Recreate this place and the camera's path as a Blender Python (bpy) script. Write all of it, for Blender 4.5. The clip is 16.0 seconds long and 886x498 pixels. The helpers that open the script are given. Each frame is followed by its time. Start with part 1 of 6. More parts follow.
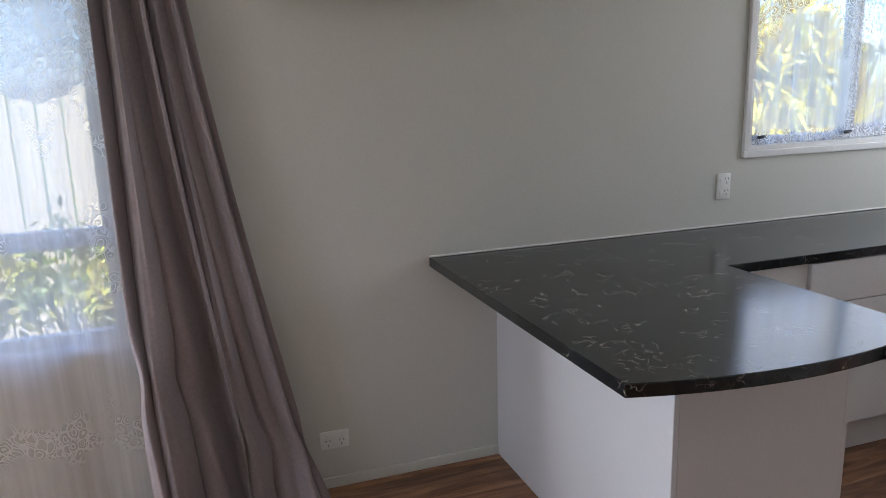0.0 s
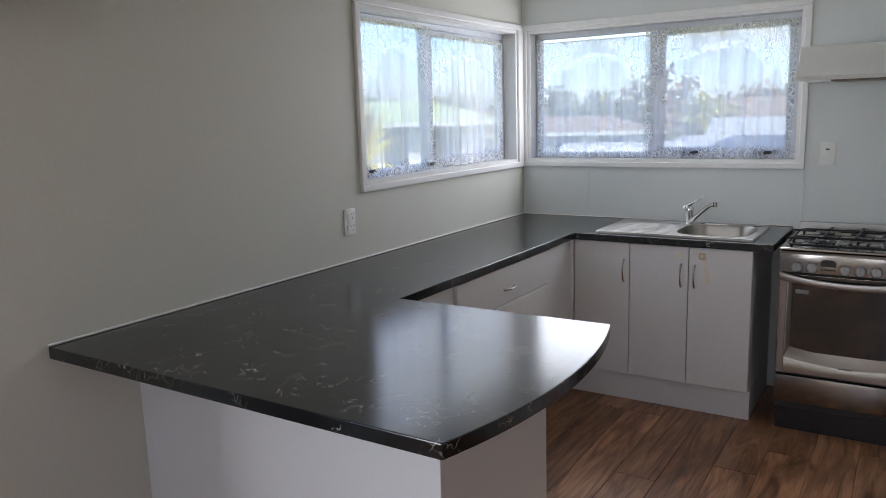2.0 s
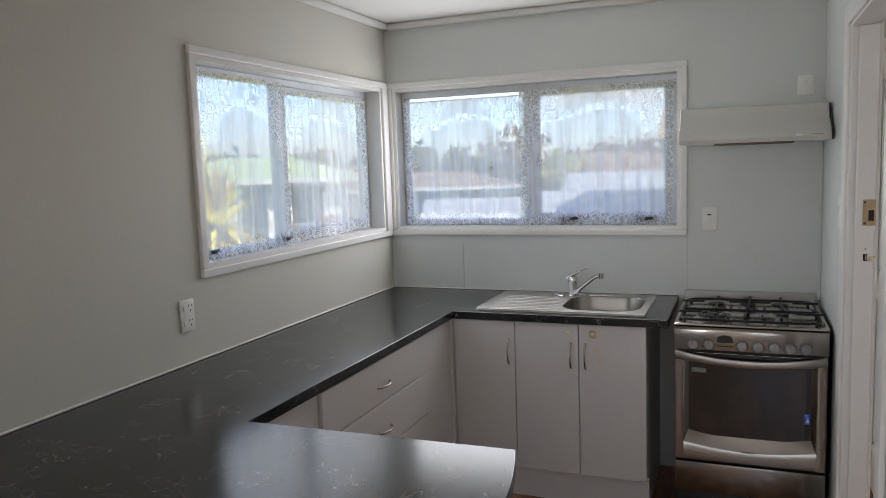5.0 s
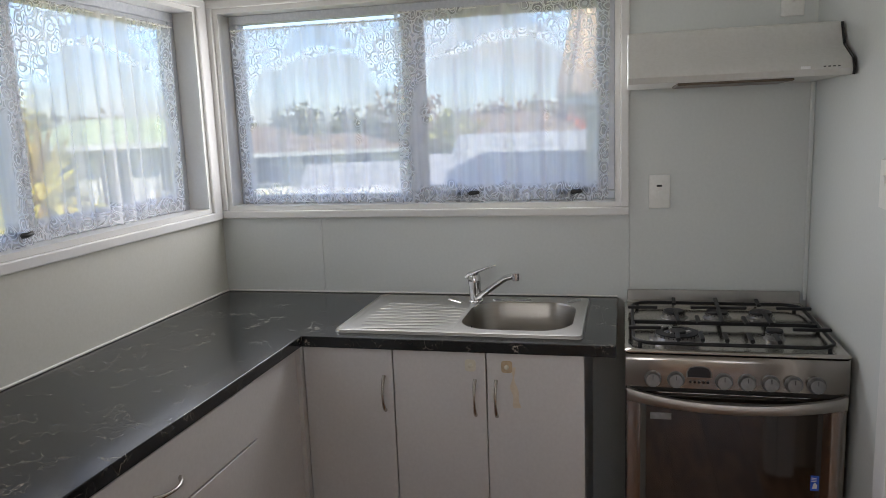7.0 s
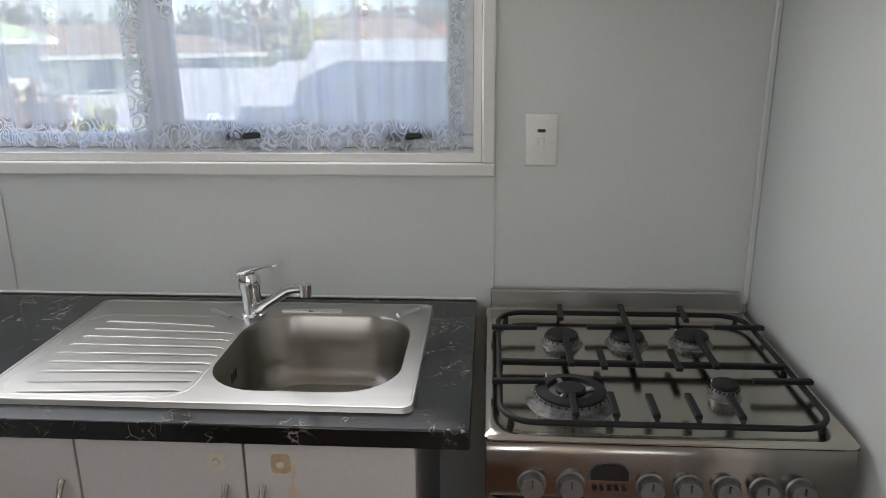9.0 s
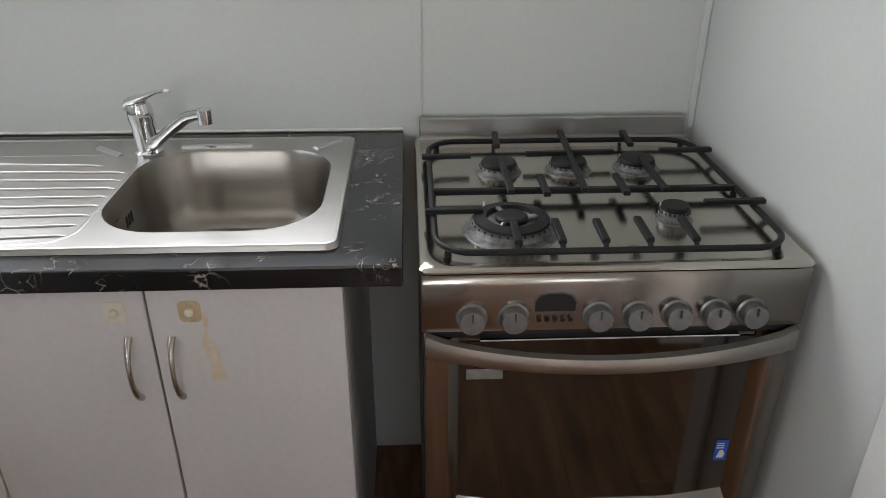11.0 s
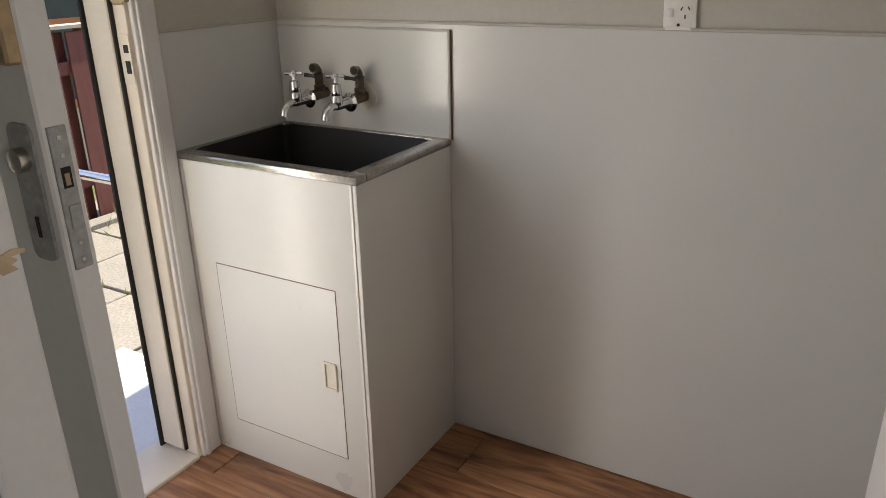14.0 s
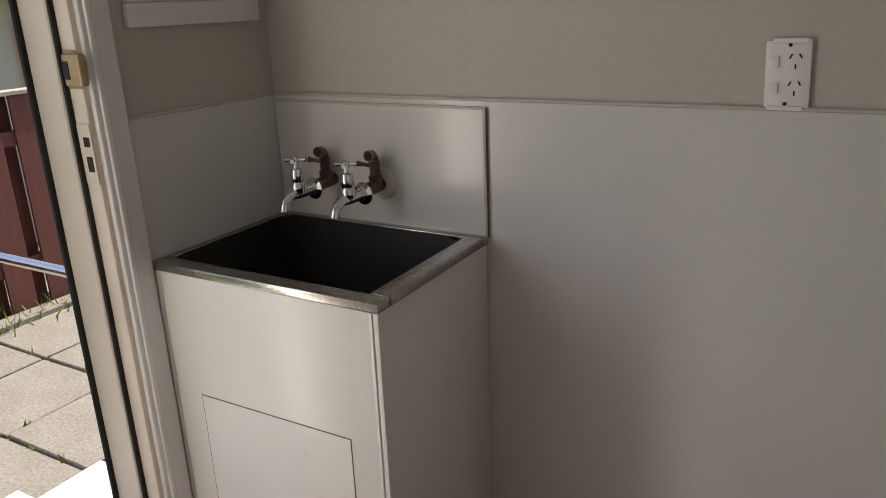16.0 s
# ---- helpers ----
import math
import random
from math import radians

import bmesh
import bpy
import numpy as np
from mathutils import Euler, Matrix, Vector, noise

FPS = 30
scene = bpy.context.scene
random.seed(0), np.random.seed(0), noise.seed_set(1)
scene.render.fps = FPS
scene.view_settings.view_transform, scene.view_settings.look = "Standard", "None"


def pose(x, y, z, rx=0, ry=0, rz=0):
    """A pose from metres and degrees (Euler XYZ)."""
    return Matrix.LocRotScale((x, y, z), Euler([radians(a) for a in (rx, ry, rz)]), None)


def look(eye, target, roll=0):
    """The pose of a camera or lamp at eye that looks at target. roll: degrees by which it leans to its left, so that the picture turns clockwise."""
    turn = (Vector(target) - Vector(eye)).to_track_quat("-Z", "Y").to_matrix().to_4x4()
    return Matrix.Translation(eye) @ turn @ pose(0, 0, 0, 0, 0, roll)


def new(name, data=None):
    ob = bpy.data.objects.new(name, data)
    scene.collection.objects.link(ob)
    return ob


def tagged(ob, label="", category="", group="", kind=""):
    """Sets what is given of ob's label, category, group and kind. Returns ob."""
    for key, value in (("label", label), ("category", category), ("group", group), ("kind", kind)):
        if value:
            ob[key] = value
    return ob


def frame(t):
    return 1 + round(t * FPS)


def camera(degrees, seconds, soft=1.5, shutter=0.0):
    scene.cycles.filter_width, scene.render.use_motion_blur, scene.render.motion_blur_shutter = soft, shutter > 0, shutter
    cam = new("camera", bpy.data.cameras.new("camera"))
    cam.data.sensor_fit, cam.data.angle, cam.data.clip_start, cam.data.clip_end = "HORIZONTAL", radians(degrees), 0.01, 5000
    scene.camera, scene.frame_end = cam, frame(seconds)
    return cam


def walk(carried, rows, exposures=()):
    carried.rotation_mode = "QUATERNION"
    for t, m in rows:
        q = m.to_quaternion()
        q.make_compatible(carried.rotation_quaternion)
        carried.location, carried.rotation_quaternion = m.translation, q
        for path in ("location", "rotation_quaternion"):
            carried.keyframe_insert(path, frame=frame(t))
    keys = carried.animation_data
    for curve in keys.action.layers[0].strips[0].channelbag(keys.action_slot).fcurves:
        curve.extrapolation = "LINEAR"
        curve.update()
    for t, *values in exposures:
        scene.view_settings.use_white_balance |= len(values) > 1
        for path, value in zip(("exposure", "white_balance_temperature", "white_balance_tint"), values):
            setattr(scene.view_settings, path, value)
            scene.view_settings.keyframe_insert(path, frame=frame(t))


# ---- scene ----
cam = camera(61.4, 16.0, 0.85)
PATH = [
    (0, (0.05, 0.159, 1.576), (0.699, 2.0, 1.138), -1.6),
    (0.5, (0.022, 0.424, 1.564), (1.071, 2.063, 1.103), -1.4),
    (1, (-0.036, 0.615, 1.543), (1.362, 1.974, 1.097), -1.4),
    (1.5, (-0.17, 0.726, 1.531), (1.412, 1.877, 1.118), -1.7),
    (2, (-0.201, 0.754, 1.537), (1.457, 1.815, 1.184), -1.7),
    (2.5, (-0.201, 0.782, 1.583), (1.503, 1.788, 1.296), -1.3),
    (3, (-0.196, 0.769, 1.624), (1.534, 1.749, 1.404), -1.2),
    (3.5, (-0.195, 0.773, 1.626), (1.555, 1.727, 1.45), -1.1),
    (6, (0.743, 1.171, 1.562), (2.633, 1.757, 1.266), -2.3),
    (6.5, (1.023, 1.215, 1.554), (2.926, 1.746, 1.242), -2.1),
    (7, (1.345, 1.273, 1.554), (3.261, 1.744, 1.223), -2.2),
    (7.5, (1.664, 1.284, 1.563), (3.593, 1.678, 1.214), -2.0),
    (8, (1.984, 1.262, 1.555), (3.927, 1.539, 1.171), -1.6),
    (10.5, (2.568, 1.279, 1.459), (4.379, 1.245, 0.611), 0.8),
    (11, (2.528, 1.28, 1.425), (4.3, 1.197, 0.5), 0.2),
    (11.5, (2.481, 1.281, 1.421), (4.21, 1.009, 0.453), 0.3),
    (12, (2.442, 1.23, 1.431), (4.124, 0.676, 0.502), 0.0),
    (12.5, (2.431, 1.161, 1.439), (4.011, 0.293, 0.574), -0.4),
    (13, (2.422, 1.102, 1.449), (3.828, -0.068, 0.64), -1.0),
    (13.5, (2.455, 1.042, 1.445), (3.633, -0.382, 0.681), -1.1),
    (14, (2.562, 0.901, 1.449), (3.505, -0.705, 0.721), -1.2),
    (14.5, (2.639, 0.833, 1.48), (3.426, -0.869, 0.786), -1.5),
    (15, (2.721, 0.838, 1.483), (3.42, -0.911, 0.809), -2.0),
    (15.5, (2.76, 0.775, 1.479), (3.525, -0.957, 0.835), -2.6),
    (16, (2.85, 0.571, 1.495), (3.806, -1.068, 0.863), -2.3),
]
EXPOSURES = [(0, 3.0, 6050, 13), (0.5, 3.15, 6050, 13), (1, 3.0, 6100, 13), (1.5, 2.8, 6150, 13), (2.5, 2.75, 6250, 13), (3.5, 2.5, 6350, 13), (6, 2.65, 6650, 13), (7, 2.55, 6700, 13), (8, 2.6, 6700, 12), (10.5, 3.12, 6650, 12), (11, 3.2, 6650, 11), (11.5, 3.5, 6700, 11), (12, 3.5, 6850, 12), (12.5, 2.95, 6900, 12), (13, 2.6, 6900, 12), (13.5, 2.4, 7000, 12), (14, 2.3, 7000, 12), (14.5, 1.95, 7000, 13), (16, 1.82, 7000, 14)]
walk(cam, [(t, look(eye, target, roll)) for t, eye, target, roll in PATH], EXPOSURES)

# ---- world, sun, exposure ----
world = bpy.data.worlds.new("world")
scene.world = world
world.use_nodes = True
wn, wl = world.node_tree.nodes, world.node_tree.links
bg = wn["Background"]
sky = wn.new("ShaderNodeTexSky")
sky.sky_type = "NISHITA"
sky.sun_disc = False
sky.sun_elevation = radians(52)
SUN_AZ = 186.0  # degrees clockwise from +y
sky.sun_rotation = radians(SUN_AZ)
sky.dust_density = 0.4
sky.ozone_density = 2.5
# broken white cloud over the blue
wtc = wn.new("ShaderNodeTexCoord")
wmap = wn.new("ShaderNodeMapping")
wmap.inputs["Scale"].default_value = (1.6, 1.6, 4.5)
wno = wn.new("ShaderNodeTexNoise")
wno.inputs["Scale"].default_value = 1.7
wno.inputs["Detail"].default_value = 7
wno.inputs["Roughness"].default_value = 0.6
wra = wn.new("ShaderNodeValToRGB")
wra.color_ramp.elements[0].position, wra.color_ramp.elements[1].position = 0.45, 0.63
wmx = wn.new("ShaderNodeMixRGB")
wmx.inputs[2].default_value = (2.7, 2.75, 2.85, 1)
wtint = wn.new("ShaderNodeMixRGB")
wtint.blend_type, wtint.inputs[0].default_value = "MULTIPLY", 1.0
wtint.inputs[2].default_value = (0.60, 0.66, 0.82, 1)
wl.new(wtc.outputs["Generated"], wmap.inputs[0])
wl.new(wmap.outputs[0], wno.inputs[0])
wl.new(wno.outputs[0], wra.inputs[0])
wl.new(wra.outputs[0], wmx.inputs[0])
wl.new(sky.outputs[0], wtint.inputs[1])
wl.new(wtint.outputs[0], wmx.inputs[1])
wl.new(wmx.outputs[0], bg.inputs[0])
bg.inputs[1].default_value = 0.08
sun = new("sun", bpy.data.lights.new("sun", "SUN"))
sun.data.energy, sun.data.angle, sun.data.color = 2.2, radians(0.5), (1.0, 0.95, 0.86)
_e, _a = radians(52), radians(SUN_AZ)
sun.matrix_world = look((20 * math.sin(_a) * math.cos(_e), 20 * math.cos(_a) * math.cos(_e), 20 * math.sin(_e)), (0, 0, 0))

# sky light in the openings of the living-room windows and the back door
def daylight(name, eye, target, w, h, watts, colour):
    lamp_ = new(name, bpy.data.lights.new(name, "AREA"))
    lamp_.data.shape, lamp_.data.size, lamp_.data.size_y = "RECTANGLE", w, h
    lamp_.data.energy, lamp_.data.color = watts, colour
    lamp_.matrix_world = look(eye, target)
    return lamp_


daylight("daylight_living", (-1.58, 2.785, 1.40), (-1.58, 0, 1.30), 1.16, 1.22, 12, (0.93, 0.965, 1.0))
for _x0, _x1 in ((2.54, 3.10), (3.18, 3.96)):
    daylight("daylight_corner", ((_x0 + _x1) / 2, 2.895, 1.63), ((_x0 + _x1) / 2, 0, 1.63), _x1 - _x0, 0.66, 0.36 * (_x1 - _x0), (0.97, 0.985, 1.0))
for _y0, _y1 in ((1.35, 2.04), (2.11, 2.78)):
    daylight("daylight_sink", (4.112, (_y0 + _y1) / 2, 1.63), (0, (_y0 + _y1) / 2, 1.63), _y1 - _y0, 0.66, 1.55 * (_y1 - _y0), (0.97, 0.985, 1.0))
daylight("daylight_west", (-3.27, 0.2, 1.5), (0, 0.2, 1.3), 1.5, 1.0, 1.5, (0.95, 0.975, 1.0))
daylight("daylight_back_door", (4.335, 0.30, 1.05), (3.0, 0.30, 1.05), 0.26, 1.85, 2.8, (1.0, 0.97, 0.93))

# ---- materials ----


def mat(name, base, rough=0.5, metal=0.0, var=0.06, scale=6.0, fine=0.03, fscale=90.0, bump=0.05, bscale=120.0,
        spec=0.5, tint=None, stretch=None, coat=0.0):
    """A painted or plain surface: broad blotches, fine grain and a light relief."""
    m = bpy.data.materials.new(name)
    m.use_nodes = True
    n, l = m.node_tree.nodes, m.node_tree.links
    b = n["Principled BSDF"]
    b.inputs["Roughness"].default_value = rough
    b.inputs["Metallic"].default_value = metal
    b.inputs["Specular IOR Level"].default_value = spec
    b.inputs["Coat Weight"].default_value = coat
    tc = n.new("ShaderNodeTexCoord")
    mp = n.new("ShaderNodeMapping")
    if stretch:
        mp.inputs["Scale"].default_value = stretch
    l.new(tc.outputs["Object"], mp.inputs[0])
    a, c = n.new("ShaderNodeTexNoise"), n.new("ShaderNodeTexNoise")
    a.inputs["Scale"].default_value, a.inputs["Detail"].default_value = scale, 5
    c.inputs["Scale"].default_value, c.inputs["Detail"].default_value = fscale, 3
    for q in (a, c):
        l.new(mp.outputs[0], q.inputs[0])
    m1, m2 = n.new("ShaderNodeMixRGB"), n.new("ShaderNodeMixRGB")
    dark = tuple(v * (1 - 2.5 * var) for v in base) if tint is None else tint
    m1.inputs[1].default_value, m1.inputs[2].default_value = (*dark, 1), (*[min(1, v * (1 + 1.2 * var)) for v in base], 1)
    l.new(a.outputs[0], m1.inputs[0])
    m2.blend_type = "OVERLAY"
    m2.inputs[0].default_value = min(1, fine * 8)
    l.new(m1.outputs[0], m2.inputs[1])
    l.new(c.outputs[0], m2.inputs[2])
    l.new(m2.outputs[0], b.inputs["Base Color"])
    rr = n.new("ShaderNodeMapRange")
    rr.inputs["To Min"].default_value, rr.inputs["To Max"].default_value = max(0.02, rough * 0.8), min(1, rough * 1.2)
    l.new(a.outputs[0], rr.inputs[0])
    l.new(rr.outputs[0], b.inputs["Roughness"])
    if bump:
        d = n.new("ShaderNodeTexNoise")
        d.inputs["Scale"].default_value, d.inputs["Detail"].default_value = bscale, 4
        l.new(mp.outputs[0], d.inputs[0])
        bp = n.new("ShaderNodeBump")
        bp.inputs["Strength"].default_value, bp.inputs["Distance"].default_value = bump, 0.004
        l.new(d.outputs[0], bp.inputs["Height"])
        l.new(bp.outputs[0], b.inputs["Normal"])
    return m


WALL = mat("wall_paint", (0.592, 0.58, 0.52), 0.6, var=0.025, scale=1.8, fine=0.01, bump=0.06, bscale=220)
PANEL = mat("kitchen_lining_board", (0.62, 0.64, 0.62), 0.34, var=0.02, scale=2.2, fine=0.01, bump=0.02, bscale=90)
DADO = mat("laundry_dado_board", (0.63, 0.63, 0.61), 0.17, var=0.025, scale=2.5, fine=0.006, bump=0.015, bscale=5)
LWALL = mat("laundry_wall_paint", (0.50, 0.475, 0.425), 0.6, var=0.03, scale=2, fine=0.01, bump=0.06, bscale=200)
CEIL = mat("ceiling_paint", (0.74, 0.73, 0.71), 0.8, var=0.02, scale=2, fine=0.01, bump=0.05, bscale=180)
TRIM = mat("gloss_trim_paint", (0.74, 0.73, 0.71), 0.32, var=0.035, scale=5, fine=0.015, bump=0.05, bscale=40)
CREAM = mat("worn_cream_trim_paint", (0.72, 0.64, 0.53), 0.4, var=0.05, scale=7, fine=0.012, bump=0.08, bscale=45)
GAP = mat("dark_gap", (0.02, 0.018, 0.016), 0.9, bump=0)
CAB = mat("cabinet_melamine", (0.66, 0.64, 0.63), 0.36, var=0.025, scale=3, fine=0.015, bump=0.015, bscale=150)
CABSIDE = mat("peninsula_board", (0.68, 0.68, 0.69), 0.4, var=0.02, scale=2, fine=0.01, bump=0.02, bscale=120)
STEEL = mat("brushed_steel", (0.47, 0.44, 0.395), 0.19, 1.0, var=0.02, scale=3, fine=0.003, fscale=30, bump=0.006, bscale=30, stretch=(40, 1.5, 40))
# Cooker front: hob steel darkened, the dim room's reflection put into its colour.
STEELDIM = mat("dimmed_front_steel", (0.28, 0.258, 0.235), 0.19, 1.0, var=0.012, scale=3, fine=0.002, fscale=30, bump=0.004, bscale=30, stretch=(40, 1.5, 40))
SINK = mat("sink_steel", (0.43, 0.42, 0.40), 0.34, 1.0, var=0.04, scale=4, fine=0.005, fscale=40, bump=0.008, bscale=40, stretch=(30, 2, 2))
# Sink steel darkened for the bowl: its dark brown reflections are in the colour.
BOWL = mat("shaded_bowl_steel", (0.36, 0.34, 0.31), 0.30, 1.0, var=0.06, scale=4, fine=0.005, bump=0.008, bscale=40, stretch=(2, 2, 20))
CHROME = mat("chrome", (0.72, 0.72, 0.73), 0.08, 1.0, var=0.03, bump=0)
NICKEL = mat("satin_nickel", (0.50, 0.47, 0.43), 0.25, 1.0, var=0.05, bump=0)
IRON = mat("cast_iron_enamel", (0.010, 0.010, 0.011), 0.5, var=0.1, scale=20, fine=0.03, bump=0.08, bscale=160, spec=0.3)
HANDLE = mat("satin_handle_steel", (0.44, 0.42, 0.39), 0.40, 1.0, var=0.02, scale=3, fine=0.003, fscale=30, bump=0.005, bscale=30, stretch=(40, 1.5, 40))
BURNER = mat("burner_alloy", (0.24, 0.235, 0.23), 0.42, 0.8, var=0.15, scale=30, fine=0.1, bump=0.15, bscale=120)
KNOB = mat("grey_knob", (0.21, 0.21, 0.21), 0.33, 0.7, var=0.05, bump=0)
BLACK = mat("black_plastic", (0.015, 0.015, 0.017), 0.3, var=0.05, bump=0)
WHITEP = mat("white_switch_plastic", (0.78, 0.77, 0.73), 0.35, var=0.03, scale=20, bump=0.01)
IVORY = mat("aged_ivory_plastic", (0.70, 0.66, 0.55), 0.4, var=0.05, scale=30, bump=0.02)
HOODM = mat("hood_enamel", (0.58, 0.575, 0.54), 0.35, var=0.03, scale=4, fine=0.015, bump=0.01)
ALU = mat("aluminium_joinery", (0.56, 0.58, 0.62), 0.38, 0.4, var=0.05, bump=0.02)
BRASS = mat("aged_brass", (0.46, 0.34, 0.20), 0.45, 0.6, var=0.15, scale=40, bump=0.05)
PLATE = mat("scratched_grey_plate", (0.40, 0.40, 0.39), 0.45, 0.5, var=0.12, scale=50, fine=0.05, bump=0.1)
LINE = mat("grimy_joint", (0.20, 0.13, 0.08), 0.8, var=0.2, scale=20, bump=0)
OLDMETAL = mat("tarnished_pipe", (0.17, 0.135, 0.10), 0.42, 0.8, var=0.2, scale=40, bump=0.15, bscale=90)
# Near-black non-metal: the shade down in the steel basin is put into its colour.
TUBSHADE = mat("shaded_tub_steel", (0.022, 0.022, 0.023), 0.45, 0.0, var=0.1, scale=10, bump=0.05, spec=0.35)
TUBRIM = mat("worn_rim_steel", (0.38, 0.365, 0.335), 0.24, 0.95, var=0.12, scale=25, fine=0.06, bump=0.06)
TUBW = mat("tub_enamel", (0.69, 0.68, 0.64), 0.30, var=0.02, scale=5, fine=0.006, bump=0.02, bscale=5)
STAIN = mat("rust_stain", (0.62, 0.47, 0.30), 0.5, var=0.2, scale=25, bump=0.03)
STICKB = mat("blue_sticker", (0.02, 0.10, 0.55), 0.4, var=0.05, bump=0)
STICKG = mat("grey_sticker", (0.26, 0.26, 0.25), 0.45, var=0.25, scale=60, bump=0)
LETTER = mat("dark_print", (0.05, 0.05, 0.05), 0.5, bump=0)
LAMPM = mat("lamp_satin_metal", (0.40, 0.39, 0.38), 0.35, 0.9, var=0.05, bump=0)
LENS = mat("lamp_lens", (0.85, 0.85, 0.85), 0.15, var=0.02, bump=0)
SEAL = mat("silicone_bead", (0.74, 0.72, 0.68), 0.5, var=0.06, scale=30, bump=0.03)


def glass(name, tint=(1, 1, 1), rough=0.0):
    m = bpy.data.materials.new(name)
    m.use_nodes = True
    n, l = m.node_tree.nodes, m.node_tree.links
    n.remove(n["Principled BSDF"])
    tr, gl, mx, fr = n.new("ShaderNodeBsdfTransparent"), n.new("ShaderNodeBsdfGlossy"), n.new("ShaderNodeMixShader"), n.new("ShaderNodeMath")
    lw = n.new("ShaderNodeLayerWeight")
    lw.inputs[0].default_value = 0.5
    fr.operation, fr.inputs[1].default_value = "POWER", 4.5
    l.new(lw.outputs["Facing"], fr.inputs[0])
    tr.inputs[0].default_value = (*tint, 1)
    gl.inputs["Roughness"].default_value = rough
    l.new(fr.outputs[0], mx.inputs[0])
    l.new(tr.outputs[0], mx.inputs[1])
    l.new(gl.outputs[0], mx.inputs[2])
    l.new(mx.outputs[0], n["Material Output"].inputs[0])
    return m


PANE = glass("window_glass", (0.93, 0.95, 0.95))
# The brown of the mirrored floor is put into the glass colour.
OVENGLASS = mat("floor_tinted_oven_glass", (0.020, 0.013, 0.008), 0.06, var=0.2, scale=6, bump=0, spec=0.7, coat=0.4)


def counter_material():
    """Black marbled laminate with broken pale veins."""
    m = mat("black_marble_laminate", (0.014, 0.016, 0.018), 0.17, var=0.15, scale=4, fine=0.0, bump=0.012, bscale=200, spec=0.5, coat=0.0)
    n, l = m.node_tree.nodes, m.node_tree.links
    b = n["Principled BSDF"]
    tc = n.new("ShaderNodeTexCoord")
    warp = n.new("ShaderNodeTexNoise")
    warp.inputs["Scale"].default_value, warp.inputs["Detail"].default_value = 9, 4
    add = n.new("ShaderNodeMixRGB")
    add.blend_type, add.inputs[0].default_value = "ADD", 0.22
    l.new(tc.outputs["Object"], warp.inputs[0])
    l.new(tc.outputs["Object"], add.inputs[1])
    l.new(warp.outputs["Color"], add.inputs[2])
    v = n.new("ShaderNodeTexVoronoi")
    v.feature = "DISTANCE_TO_EDGE"
    v.inputs["Scale"].default_value = 24
    l.new(add.outputs[0], v.inputs["Vector"])
    thin = n.new("ShaderNodeMapRange")
    thin.inputs["From Min"].default_value, thin.inputs["From Max"].default_value = 0.0, 0.034
    thin.inputs["To Min"].default_value, thin.inputs["To Max"].default_value = 1, 0
    l.new(v.outputs["Distance"], thin.inputs[0])
    patch = n.new("ShaderNodeTexNoise")
    patch.inputs["Scale"].default_value, patch.inputs["Detail"].default_value = 12.7, 4
    l.new(tc.outputs["Object"], patch.inputs[0])
    pm = n.new("ShaderNodeMapRange")
    pm.inputs["From Min"].default_value, pm.inputs["From Max"].default_value = 0.50, 0.64
    l.new(patch.outputs[0], pm.inputs[0])
    mul = n.new("ShaderNodeMath")
    mul.operation = "MULTIPLY"
    l.new(thin.outputs[0], mul.inputs[0])
    l.new(pm.outputs[0], mul.inputs[1])
    # breaks the veins into short strokes
    crumb = n.new("ShaderNodeTexNoise")
    crumb.inputs["Scale"].default_value, crumb.inputs["Detail"].default_value = 60, 2
    l.new(tc.outputs["Object"], crumb.inputs[0])
    cm = n.new("ShaderNodeMapRange")
    cm.inputs["From Min"].default_value, cm.inputs["From Max"].default_value = 0.41, 0.50
    l.new(crumb.outputs[0], cm.inputs[0])
    mul2 = n.new("ShaderNodeMath")
    mul2.operation = "MULTIPLY"
    l.new(mul.outputs[0], mul2.inputs[0])
    l.new(cm.outputs[0], mul2.inputs[1])
    mul = mul2
    cloud = n.new("ShaderNodeTexNoise")
    cloud.inputs["Scale"].default_value, cloud.inputs["Detail"].default_value = 3, 6
    l.new(tc.outputs["Object"], cloud.inputs[0])
    cr = n.new("ShaderNodeValToRGB")
    cr.color_ramp.elements[0].position, cr.color_ramp.elements[1].position = 0.42, 0.75
    cr.color_ramp.elements[0].color, cr.color_ramp.elements[1].color = (0.007, 0.008, 0.009, 1), (0.024, 0.028, 0.030, 1)
    l.new(cloud.outputs[0], cr.inputs[0])
    mx = n.new("ShaderNodeMixRGB")
    mx.inputs[2].default_value = (0.36, 0.32, 0.27, 1)
    l.new(mul.outputs[0], mx.inputs[0])
    l.new(cr.outputs[0], mx.inputs[1])
    l.new(mx.outputs[0], b.inputs["Base Color"])
    return m


COUNTER = counter_material()


